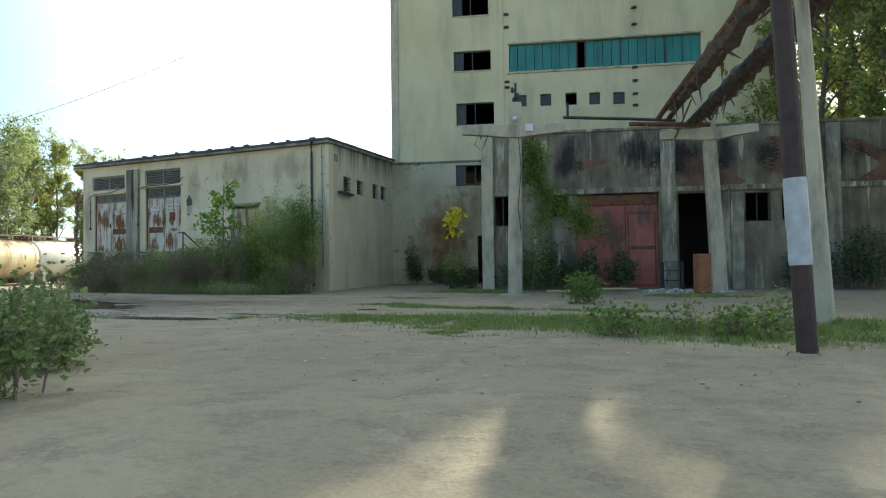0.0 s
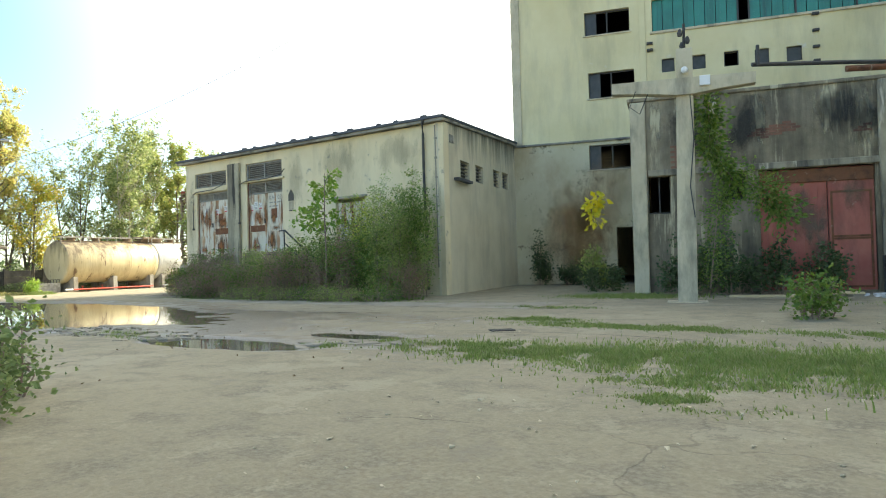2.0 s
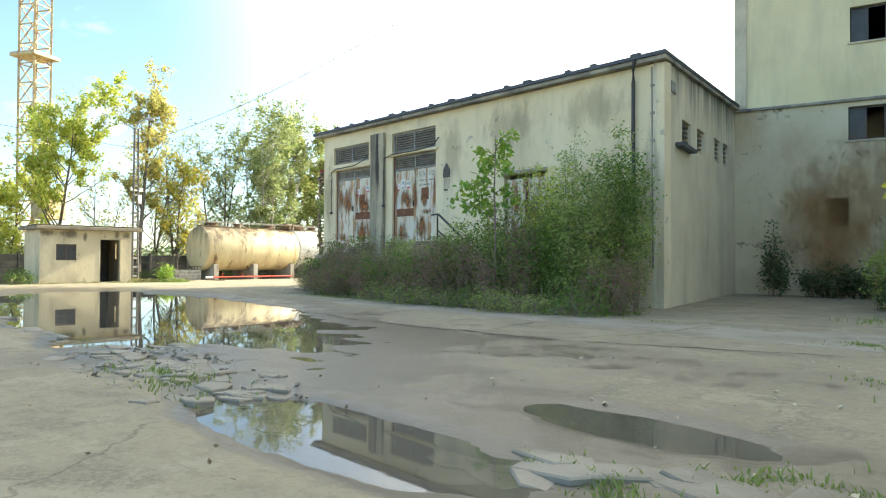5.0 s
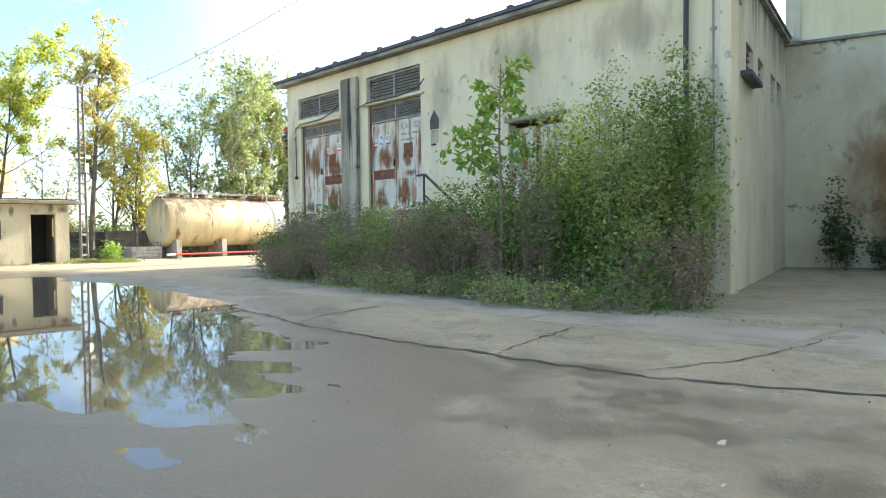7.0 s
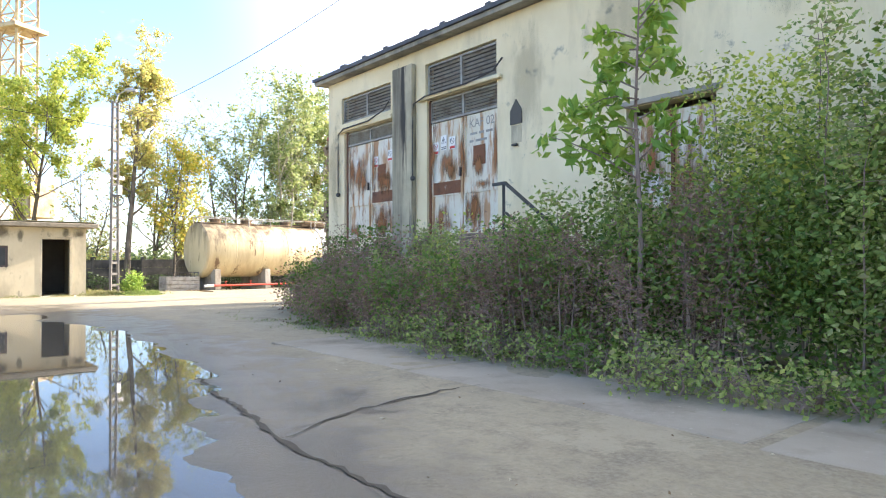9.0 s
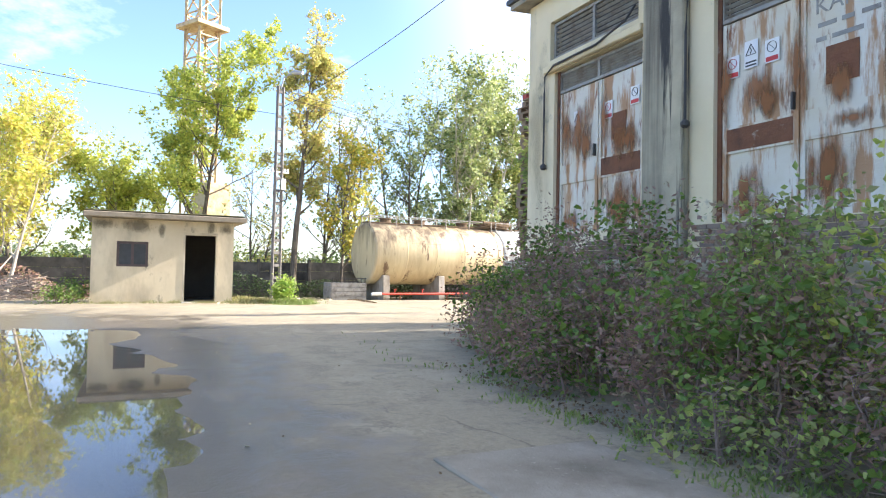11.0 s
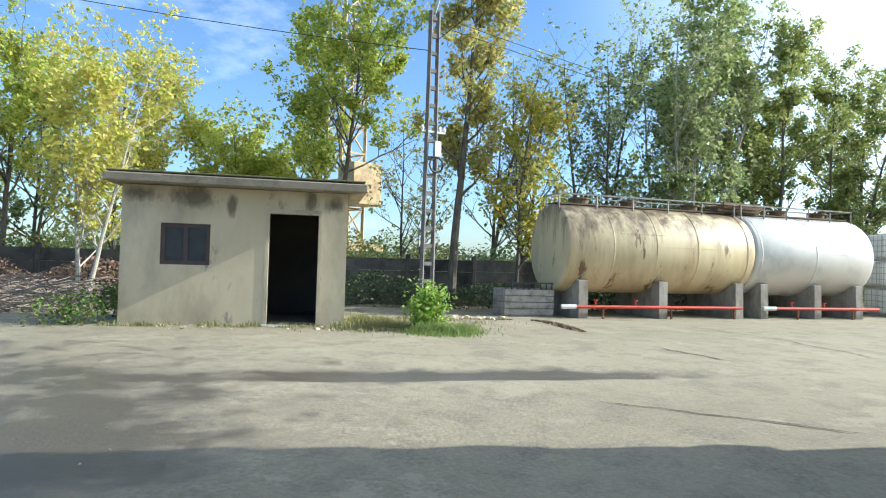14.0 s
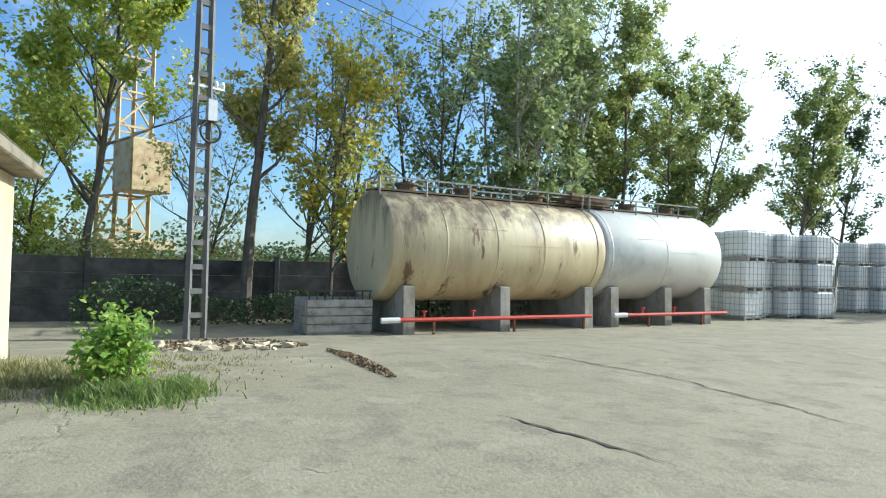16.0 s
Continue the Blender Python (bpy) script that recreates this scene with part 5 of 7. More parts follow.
# ---- concrete poles with cross-arms ----
def yard_pole(x, y, h, arm_z, arm0, arm1, lean, label):
    p = thing("concrete_pole", label, "utility pole", pose(x, y, gz(x, y) - 0.05, 0, lean, TA), group="concrete poles with cross-arms")
    b = bmesh.new()
    lo = [b.verts.new(c) for c in ((-0.24, -0.2, 0), (0.24, -0.2, 0), (0.24, 0.2, 0), (-0.24, 0.2, 0))]
    hi = [b.verts.new(c) for c in ((-0.2, -0.16, h), (0.2, -0.16, h), (0.2, 0.16, h), (-0.2, 0.16, h))]
    b.faces.new(lo[::-1])
    b.faces.new(hi)
    for k in range(4):
        b.faces.new((lo[k], lo[(k + 1) % 4], hi[(k + 1) % 4], hi[k]))
    bmesh.ops.bevel(b, geom=b.edges[:], offset=0.02, segments=1, affect="EDGES")
    part("shaft", b, M_CONCRETE, p)
    b = bmesh.new()
    vs = []
    for u, t in ((arm0, 0.27), (arm0 * 0.55, 0.33), (-0.2, 0.42), (0.2, 0.42), (arm1 * 0.55, 0.33), (arm1, 0.27)):
        vs.append([b.verts.new(c) for c in ((u, -0.3, arm_z - t + 0.2), (u, -0.3, arm_z + 0.2), (u, 0.02, arm_z + 0.2), (u, 0.02, arm_z - t + 0.2))])
    for r, s in zip(vs, vs[1:]):
        for k in range(4):
            b.faces.new((r[k], r[(k + 1) % 4], s[(k + 1) % 4], s[k]))
    b.faces.new(vs[0])
    b.faces.new(vs[-1][::-1])
    part("cross_arm", b, M_CONCRETE, p)
    part("footing", bxo(-0.5, 0.5, -0.4, 0.4, -0.02, 0.07, 0.02), M_CONCRETE, p)
    return p


p1 = yard_pole(-7.5, 21.5, 6.55, 5.55, -1.8, 1.65, 0.9, "tall pale concrete pole with cross-arm and loose wires")
b = bmesh.new()
for u, z in ((-0.05, 6.62), (0.08, 6.75), (-0.1, 6.95)):
    tube(b, [(u, -0.1, z - 0.08), (u, -0.1, z), (u, -0.1, z + 0.1)], [0.05, 0.07, 0.03], 7)
bar(b, (0, -0.05, 6.5), (0, -0.05, 7.2), 0.05)
part("insulators", b, M_IRON, p1)
b = bmesh.new()
bmesh.ops.create_icosphere(b, subdivisions=2, radius=0.09, matrix=pose(0.0, -0.29, 5.95))
part("dome_camera", b, M_WHITE, p1, "white dome camera")
part("switch_box", bxo(0.35, 0.6, -0.39, -0.302, 5.5, 5.75, 0.01), M_WHITE, p1, "white switch box")
b = bmesh.new()
tube(b, [(-1.2, -0.31, 5.5), (-1.35, -0.31, 5.1), (-1.1, -0.31, 4.9), (-0.9, -0.31, 5.4)], 0.014, 5)
tube(b, [(0.12, -0.31, 5.3), (0.2, -0.21, 4.2), (0.1, -0.22, 3.0), (0.2, -0.22, 2.2)], 0.014, 5)
part("loose_cable", b, M_WIRE, p1)
p2 = yard_pole(-1.3, 25.0, 6.3, 5.5, -1.65, 1.55, -2.6, "leaning concrete pole with cross-arm under old pipes")

# ---- old pipe bridge above the yard ----
pipes = thing("pipe_bridge", "rusty dark pipes with torn lagging carried overhead on poles", "pipes")
for dx, dz, r, y0, mat in ((-0.85, 0.0, 0.085, 23.4, M_RUST), (-0.45, 0.03, 0.085, 23.7, M_RUST), (0.4, 0.0, 0.10, 24.9, M_IRON), (0.72, 0.08, 0.06, 24.6, M_IRON)):
    b = bmesh.new()
    tube(b, [(-2.37 + dx - (y0 - 24.0) * 0.318, y0, 5.84 + dz), (-1.6 + dx, 21.6, 5.95 + dz), (0.0 + dx, 16.6, 6.1 + dz), (1.2 + dx, 12.8, 6.25 + dz), (3.6 + dx, 4.4, 6.4 + dz), (7.6 + dx, -8.0, 6.5 + dz)], r, 9)
    part("pipe", b, mat, pipes)
m_lag = surf("torn_lagging", (0.075, 0.055, 0.042), (0.17, 0.12, 0.085), 6, 0.95, spot=(0.24, 0.11, 0.06), spots=0.4, pscale=5, bump=1.0)
for off, y0 in ((-3.02, 21.9), (-1.82, 24.4)):
    b = bmesh.new()
    pts, rad = [], []
    for k in range(130):
        y = y0 - k * 0.15
        pts.append((off + (24.0 - y) * 0.318 + rng.uniform(-.05, .05), y, 5.88 + 0.026 * (24.0 - y) + rng.uniform(-.09, .03)))
        rad.append(rng.uniform(0.10, 0.19) + 0.09 * smooth01(k / 25))
    tube(b, pts, rad, 8)
    part("torn_lagging", b, m_lag, pipes, "torn dark pipe lagging")
    b = bmesh.new()
    for k in range(36):
        p = Vector(pts[rng.randrange(130)])
        tube(b, [p, p + Vector((rng.uniform(-.2, .2), rng.uniform(-.1, .1), rng.uniform(-.3, .1))), p + Vector((rng.uniform(-.35, .35), rng.uniform(-.3, .3), rng.uniform(-.75, -.15)))], [0.09, 0.05, 0.01], 5)
    tagged(part("hanging_shred", b, m_lag, pipes), kind="stuff")
b = bmesh.new()
tube(b, [(-5.9, 22.1, 5.95), (-3.9, 23.7, 6.0), (-2.6, 24.6, 5.98)], 0.055, 7)
bar(b, (-5.75, 22.05, 5.9), (-5.75, 22.05, 6.4), 0.06)
part("cross_pipe", b, M_IRON, pipes)
b = bmesh.new()
tube(b, [(-3.95, 23.35, 5.76), (-1.5, 24.75, 5.76)], 0.08, 8)
tube(b, [(-2.6, 24.3, 5.3), (-2.35, 24.1, 5.75), (-2.0, 23.9, 6.5)], 0.03, 6)
part("bearer_pipe", b, M_RUST, pipes, "short rusty pipe under the others")

post = thing("steel_post", "dark rusty steel post wrapped with white plastic", "post", pose(0.46, 8.7, gz(0.46, 8.7) - 0.05, 0, -2.6, 0))
b = bmesh.new()
tube(b, [(0, 0, 0), (0, 0, 6.6)], 0.115, 14)
part("shaft", b, surf("dark_brown_steel", (0.06, 0.035, 0.028), (0.10, 0.055, 0.04), 4, 0.7, stain=(0.03, 0.02, 0.018), amount=0.5, sscale=4, bump=0.2), post)
b = bmesh.new()
tube(b, [(0, 0, 1.05), (0, 0, 1.1), (0, 0, 1.45), (0, 0, 1.5), (0, 0, 2.0), (0, 0, 2.05)], [0.118, 0.128, 0.122, 0.132, 0.126, 0.12], 14)
part("plastic_wrap", b, M_PLASTIC, post, "torn white plastic wrap")
p3 = thing("concrete_pole", "slim pale concrete pole beside a steel post", "utility pole", pose(0.95, 12.6, -0.1, 0, -2.6, 0), group="concrete poles with cross-arms")
b = bmesh.new()
tube(b, [(0, 0, 0), (0, 0, 6.7)], [0.14, 0.1], 8)
part("shaft", b, M_CONCRETE, p3)


# ---- pallets ----
def pallet(m, red=False):
    p = thing("pallet", "weathered wooden pallet in a tall leaning stack", "pallet", m, "stacked pallets")
    for k in range(5):
        part("deck_board", bxo(-0.6, 0.6, -0.5 + k * 0.215, -0.36 + k * 0.215, 0.122, 0.144), M_PALLET, p)
    for k in range(3):
        part("runner", bxo(-0.6, 0.6, -0.5 + k * 0.43, -0.36 + k * 0.43, 0, 0.022), M_PALLET, p)
        for j in range(3):
            part("block", bxo(-0.6 + j * 0.53, -0.46 + j * 0.53, -0.5 + k * 0.43, -0.36 + k * 0.43, 0.022, 0.122), M_PALLETRED if red and j == 0 else M_PALLET, p)
    return p


first = pallet(pose(-33.35, 25.2, -0.02, 0, 0, 8))
pallet(pose(-33.35, 25.2, 5.1, 0, 0, 3), True)
for k in range(1, 35):
    copy_thing(first, pose(-33.35 + rng.uniform(-.06, .06) - 0.004 * k, 25.2 + rng.uniform(-.06, .06), -0.02 + k * 0.146, 0, 0, 8 + rng.uniform(-7, 7)))
for k in range(0, 33):
    copy_thing(first, pose(-33.3 + rng.uniform(-.06, .06), 26.6 + rng.uniform(-.06, .06), -0.02 + k * 0.146, 0, 0, rng.uniform(-7, 7)))


# ---- bulk containers ----
def ibc(m):
    t = thing("bulk_container", "milky white caged bulk container on a pallet, stacked", "container", m, "stacked bulk containers")
    b = bxo(-0.48, 0.48, -0.57, 0.57, 0.17, 1.12, 0.06)
    part("bottle", b, M_IBC, t)
    b = bmesh.new()
    for z in (0.16, 0.4, 0.64, 0.88, 1.13):
        for x in (-0.51, 0.51):
            bar(b, (x, -0.6, z), (x, 0.6, z), 0.022)
        for y in (-0.6, 0.6):
            bar(b, (-0.51, y, z), (0.51, y, z), 0.022)
    for k in range(6):
        y = -0.6 + k * 0.24
        for x in (-0.51, 0.51):
            bar(b, (x, y, 0.12), (x, y, 1.14), 0.02)
    for k in range(1, 5):
        for y in (-0.6, 0.6):
            bar(b, (-0.51 + k * 0.204, y, 0.12), (-0.51 + k * 0.204, y, 1.14), 0.02)
    part("cage", b, M_STEEL, t)
    b = bmesh.new()
    box(b, -0.5, 0.5, -0.6, 0.6, 0.1, 0.12)
    for y in (-0.5, 0, 0.5):
        box(b, -0.5, 0.5, y - 0.06, y + 0.06, 0, 0.1)
    part("base_pallet", b, M_WOOD, t)
    b = bmesh.new()
    tube(b, [(0, 0, 1.12), (0, 0, 1.16)], 0.1, 10)
    part("cap", b, M_IRON, t)
    return t


i0 = ibc(pose(-53.7, 42.6, -0.45, 0, 0, 8))
for c, (x, y) in enumerate([(-53.6, 42.6), (-54.9, 43.0), (-54.6, 44.3), (-54.3, 45.6), (-53.9, 46.9), (-57.8, 50.5), (-57.5, 51.9), (-56.6, 53.3), (-56.3, 54.7), (-55.9, 56.1), (-55.5, 57.5), (-55.1, 58.9)]):
    for k in range(3):
        if c or k:
            copy_thing(i0, pose(x + rng.uniform(-.05, .05), y + rng.uniform(-.05, .05), -0.45 + k * 1.165, 0, 0, 8 + rng.uniform(-4, 4)))

# ---- tower crane ----
crane = thing("tower_crane", "old yellow and rust lattice crane behind the trees", "crane", pose(-67.0, 20.3, -0.5, 0, 0, 30))
b = bmesh.new()
for sx in (-1, 1):
    for sy in (-1, 1):
        bar(b, (0.75 * sx, 0.75 * sy, 0), (0.75 * sx, 0.75 * sy, 30), 0.16)
tagged(part("mast_leg", b, M_CRANE, crane), kind="stuff")
b = bmesh.new()
for k in range(20):
    z = k * 1.5
    for (x0, y0), (x1, y1) in (((-.75, -.75), (.75, -.75)), ((.75, -.75), (.75, .75)), ((.75, .75), (-.75, .75)), ((-.75, .75), (-.75, -.75))):
        bar(b, (x0, y0, z), (x1, y1, z), 0.09)
        bar(b, (x0, y0, z), (x1, y1, z + 1.5), 0.08)
tagged(part("mast_brace", b, M_CRANE, crane), kind="stuff")
part("slewing_platform", bxo(-1.6, 1.6, -1.6, 1.6, 2.2, 2.6, 0.03), M_CRANE, crane)
part("cab", bxo(0.9, 2.4, -1.0, 0.8, 4.6, 6.8, 0.05), M_CRANE, crane, "yellow crane cab")
part("counter_frame", bxo(-1.2, 1.2, -1.2, 1.2, 17.0, 17.3, 0.03), M_CRANE, crane)

# ---- overhead wires ----
for pts in ([(-50.75, 22.4, 9.05), (-59.8, 40.2, 8.3), (-69.0, 58.0, 9.0)], [(-50.75, 22.4, 8.75), (-59.6, 40.4, 7.9), (-68.6, 58.2, 8.7)], [(-50.7, 22.3, 7.9), (-53.5, 6.5, 9.2), (-56.0, -9.0, 13.2)],
            [(-50.7, 22.4, 8.2), (-41.5, 25.8, 9.4), (-30, 29, 13.5)], [(-66.4, 20.3, 26), (-55, 12, 12), (-44, 6, 9)]):
    b = bmesh.new()
    p0, p1, p2 = [Vector(p) for p in pts]
    tube(b, [(1 - t) ** 2 * p0 + 2 * t * (1 - t) * p1 + t * t * p2 for t in [k / 12 for k in range(13)]], 0.013, 5)
    tagged(ob_from("overhead_wire", b, M_WIRE), "thin overhead wire sagging across the sky", "wire", "overhead wires")


# ---- trees ----
def branch(bm, p, d, length, r, rnd, depth, tips, bend=0.22):
    """A limb that forks into finer ones; tips collects where leaves may sit."""
    n = 5 if depth > 0 else 3
    pts, rad = [p], [r]
    for k in range(n):
        d = (d + Vector((rnd.uniform(-bend, bend), rnd.uniform(-bend, bend), rnd.uniform(-0.04, 0.24)))).normalized()
        p = p + d * length / n
        pts.append(p)
        rad.append(r * (1 - 0.78 * (k + 1) / n))
        if depth > 0 and k >= 1:
            for _ in range(rnd.choice((1, 2))):
                a = rnd.uniform(0, math.tau)
                e = (d * 0.8 + Vector((math.cos(a), math.sin(a), rnd.uniform(-0.1, 0.6))) * 0.8).normalized()
                branch(bm, p, e, length * rnd.uniform(0.32, 0.55), rad[-1] * 0.6, rnd, depth - 1, tips, bend)
        if depth == 0:
            tips.append(p)
    tube(bm, pts, rad, 3 if depth == 0 else 5, caps=False)


def tree(x, y, h, spread, bark, leafm, seed, label, n_leaf, size, clear, stems, flare=0.2):
    rnd = random.Random(seed)
    t = thing("tree", label, "tree", pose(x, y, gz(x, y) - 0.1), group="trees behind the yard")
    b = bmesh.new()
    tips = []
    for s in range(stems):
        lean = Vector((rnd.uniform(-.08, .08) + flare * math.cos(s * 2.4 + seed) * (stems > 1), rnd.uniform(-.08, .08) + flare * math.sin(s * 2.4 + seed) * (stems > 1), 1)).normalized()
        hh = h * (rnd.uniform(0.8, 1.0) if s else 1.0)
        p = Vector((0.2 * s * math.cos(s * 2.4 + seed), 0.2 * s * math.sin(s * 2.4 + seed), 0))
        n = 11
        pts, rad = [p], [0.013 * h / stems ** 0.35]
        for k in range(n):
            lean = (lean + Vector((rnd.uniform(-.07, .07), rnd.uniform(-.07, .07), 0.04))).normalized()
            p = p + lean * hh / n
            pts.append(p)
            rad.append(rad[0] * (1 - 0.93 * (k + 1) / n))
            f = (k + 1) / n
            if f > clear:
                for _ in range(3 if stems == 1 else 2):
                    a = rnd.uniform(0, math.tau)
                    e = Vector((math.cos(a), math.sin(a), rnd.uniform(0.4, 1.3))).normalized()
                    q = p - lean * rnd.uniform(0, hh / n)
                    size_f = 1.1 - 0.85 * abs(f - 0.45)
                    branch(b, q, e, spread * rnd.uniform(0.5, 1.15) * size_f, rad[-1] * 0.5 + 0.006, rnd, 2 if f < 0.85 else 1, tips)
        tips.append(p)
        tube(b, pts, rad, 8, caps=False)
    part("trunk", b, bark, t)
    r = np.random.default_rng(seed)
    tp = np.array([tuple(v) for v in tips])
    w = r.uniform(0.05, 1.0, len(tp)) ** 2.4 * (0.15 + 0.85 * (np.sin(tp[:, 0] * 2.1 + tp[:, 2] * 1.7 + seed) + 0.6 * np.sin(tp[:, 1] * 3.3 - tp[:, 2] * 2.6) > -0.45))
    idx = r.choice(len(tp), n_leaf, p=w / w.sum())
    leaves("crown", tp[idx] + r.normal(size=(n_leaf, 3)) * np.array([0.13, 0.13, 0.12]), size, leafm, t, seed)
    return t


# seeds 22 to 29 and 46 are added, mostly unseen, to shade the yard
TREES = [
    (-57.5, 7.4, 10.6, 2.2, M_BARK, M_LEAF_BRIGHT, 1, "green poplar turning yellow behind the fence", 11000, 1),
    (-52.2, 12.0, 8.0, 2.3, M_BIRCH, M_LEAF_YELLOW, 2, "slender birch with pale trunk and yellow leaves", 8000, 2),
    (-58.0, 11.6, 9.8, 2.8, M_BARK, M_LEAF_YELLOW, 3, "yellow autumn tree behind the fence", 11000, 2),
    (-59.0, 15.8, 7.6, 2.3, M_BARK, M_LEAF_BRIGHT, 4, "young lime-green tree behind the fence", 11000, 2),
    (-57.6, 19.3, 11.8, 3.5, M_BARK, M_LEAF_LIME, 5, "tall yellow-green poplar behind the hut", 22000, 1),
    (-55.0, 24.0, 14.4, 2.3, M_BARK, M_LEAF_TURN, 6, "slim tall poplar with thinning yellow-brown leaves", 16000, 1),
    (-54.6, 26.4, 8.4, 2.0, M_BARK, M_LEAF_SUNNY, 7, "small green and orange tree above the fence", 6000, 2),
    (-58.6, 31.3, 12.6, 2.5, M_BARK, M_LEAF_SILVER, 8, "thin silvery poplar behind the tank", 9000, 3),
    (-60.5, 41.5, 13.5, 2.7, M_BARK, M_LEAF_POPLAR, 10, "full green poplar at the end of the tanks", 28000, 2),
    (-61.5, 46.5, 12.5, 2.7, M_BARK, M_LEAF_POPLAR, 11, "dense green tree past the containers", 27000, 2),
    (-57.0, -3.5, 10.5, 2.5, M_BARK, M_LEAF_POPLAR, 12, "broad green tree past the fence", 11000, 2),
    (-61.0, 7.0, 10.0, 2.5, M_BARK, M_LEAF_SILVER, 13, "greyish willow behind the fence", 10000, 2),
    (-56.5, 70.0, 11.5, 2.9, M_BARK, M_LEAF_DARK, 14, "dark dense tree beyond the containers", 15000, 2),
    (-48.0, 76.0, 11.0, 2.9, M_BARK, M_LEAF_DARK, 15, "dark dense tree in the distance", 14000, 2),
    (8.0, 33.0, 15.5, 3.0, M_BARK, M_LEAF_POPLAR, 16, "tall sunlit tree beside the annex", 18000, 2),
    (11.0, 27.0, 14.5, 3.0, M_BARK, M_LEAF_LIME, 17, "leafy green tree beside the annex", 18000, 2),
    (7.6, 21.5, 12.5, 2.8, M_BARK, M_LEAF_POPLAR, 18, "leafy green tree by the yard edge", 18000, 2),
    (2.2, 35.8, 20.0, 3.2, M_BARK, M_LEAF_POPLAR, 21, "big leafy tree rising behind the annex", 22000, 2),
    (6.3, 36.5, 22.0, 3.4, M_BARK, M_LEAF_POPLAR, 22, "big green tree added behind the annex for shade", 22000, 2),
    (3.8, 42.0, 26.0, 3.8, M_BARK, M_LEAF_LIME, 23, "very tall poplar added behind the annex for shade", 22000, 2),
    (-60.5, 3.6, 9.0, 2.6, M_BARK, M_LEAF_BRIGHT, 41, "light green tree in the row behind the fence", 10000, 2),
    (-60.8, 17.4, 7.4, 2.3, M_BARK, M_LEAF_BRIGHT, 42, "bright lime-green tree behind the hut", 11000, 2),
    (-60.0, 22.9, 8.0, 2.2, M_BARK, M_LEAF_TURN, 43, "nearly bare young tree behind the lamp post", 1500, 2),
    (-60.8, 28.6, 11.5, 2.6, M_BARK, M_LEAF_SILVER, 44, "thin nearly bare silvery tree behind the fence", 2200, 2),
    (-59.0, 38.2, 13.5, 2.8, M_BARK, M_LEAF_POPLAR, 45, "green poplar behind the silver tank", 24000, 2),
    (1.9, 41.5, 26.5, 4.2, M_BARK, M_LEAF_POPLAR, 46, "bushy tall tree added behind the tower corner for shade", 34000, 3),
    (-64.0, 50.5, 14.0, 3.2, M_BARK, M_LEAF_POPLAR, 47, "tall green tree beyond the containers", 14000, 2),
    (-62.5, 59.5, 13.0, 3.2, M_BARK, M_LEAF_DARK, 48, "dark green tree beyond the containers", 14000, 2),
    (-52.5, 66.0, 11.0, 3.0, M_BARK, M_LEAF_DARK, 49, "dark green tree at the far end of the yard", 13000, 2),
    (9.0, 24.5, 15.0, 3.2, M_BARK, M_LEAF_POPLAR, 24, "unseen leafy tree added beside the yard for shade", 22000, 2),
    (6.2, 30.0, 16.5, 3.2, M_BARK, M_LEAF_POPLAR, 25, "unseen leafy tree added behind the workshop end for shade", 24000, 2),
    (10.0, 31.0, 18.0, 3.4, M_BARK, M_LEAF_POPLAR, 26, "unseen tall leafy tree added behind the workshop end for shade", 24000, 2),
    (8.5, 40.5, 26.0, 3.6, M_BARK, M_LEAF_POPLAR, 27, "very tall leafy tree added behind the workshop for shade", 26000, 2),
    (13.0, 44.0, 23.0, 3.8, M_BARK, M_LEAF_POPLAR, 28, "unseen very tall leafy tree added beyond the workshop for shade", 26000, 2),
    (14.0, 35.0, 20.0, 3.6, M_BARK, M_LEAF_POPLAR, 29, "unseen tall leafy tree added beyond the yard for shade", 24000, 2),
    (-59.5, 26.5, 10.5, 2.2, M_BARK, M_LEAF_SILVER, 19, "thin greyish tree with few leaves behind the fence", 1800, 2),
    (-60.0, 53.0, 12.0, 2.6, M_BARK, M_LEAF_POPLAR, 20, "green poplar beyond the containers", 13000, 1),
]
for x, y, h, sp, bark, lm, seed, label, nl, st in TREES:
    tree(x, y, h, sp * 1.12, bark, lm, seed, label, int(nl * (0.55 if lm is M_LEAF_SILVER else 0.72)), 0.165, 0.28 if st == 1 else 0.2, st)

tree(-58.0, 35.2, 15.2, 3.6, M_BIRCH, M_LEAF_SILVER, 9, "broad many-stemmed poplar with pale limbs behind the tank", 17000, 0.2, 0.16, 5, 0.26)

# undergrowth along the fence and distant woods
def thicket(name, x0, x1, y0, y1, h, n, mat, size, seed, label):
    r = np.random.default_rng(seed)
    c = np.stack([r.uniform(x0, x1, n), r.uniform(y0, y1, n), r.uniform(0, 1, n) ** 0.8], 1)
    lim = h * (0.55 + 0.45 * np.sin(c[:, 1] * 0.9 + seed) * np.sin(c[:, 1] * 0.37 + 1.3 * seed))
    c[:, 2] = c[:, 2] * lim - 0.4
    o = leaves(name, c, size, mat, None, seed)
    return tagged(o, label, "bushes", kind="stuff")


thicket("undergrowth", -58.5, -56.2, -12, 40, 3.4, 16000, M_LEAF_BUSH, 0.12, 31, "tangled green undergrowth behind the fence")
thicket("undergrowth", -57.2, -56.0, -12, 36, 3.0, 14000, M_LEAF_SUMAC, 0.11, 32, "green and ochre scrub along the fence")
thicket("scrub", -61.5, -58.6, -16, 46, 3.6, 24000, M_LEAF_TURN, 0.14, 37, "dense yellowing scrub beneath the trees")
thicket("scrub", -63.5, -61.5, -22, 52, 3.5, 26000, M_LEAF_BUSH, 0.15, 38, "tangled green scrub behind the trees")
thicket("brambles", -54.9, -53.4, -6, 15, 2.6, 9500, M_LEAF_PURPLE, 0.13, 33, "brown brambles before the fence")
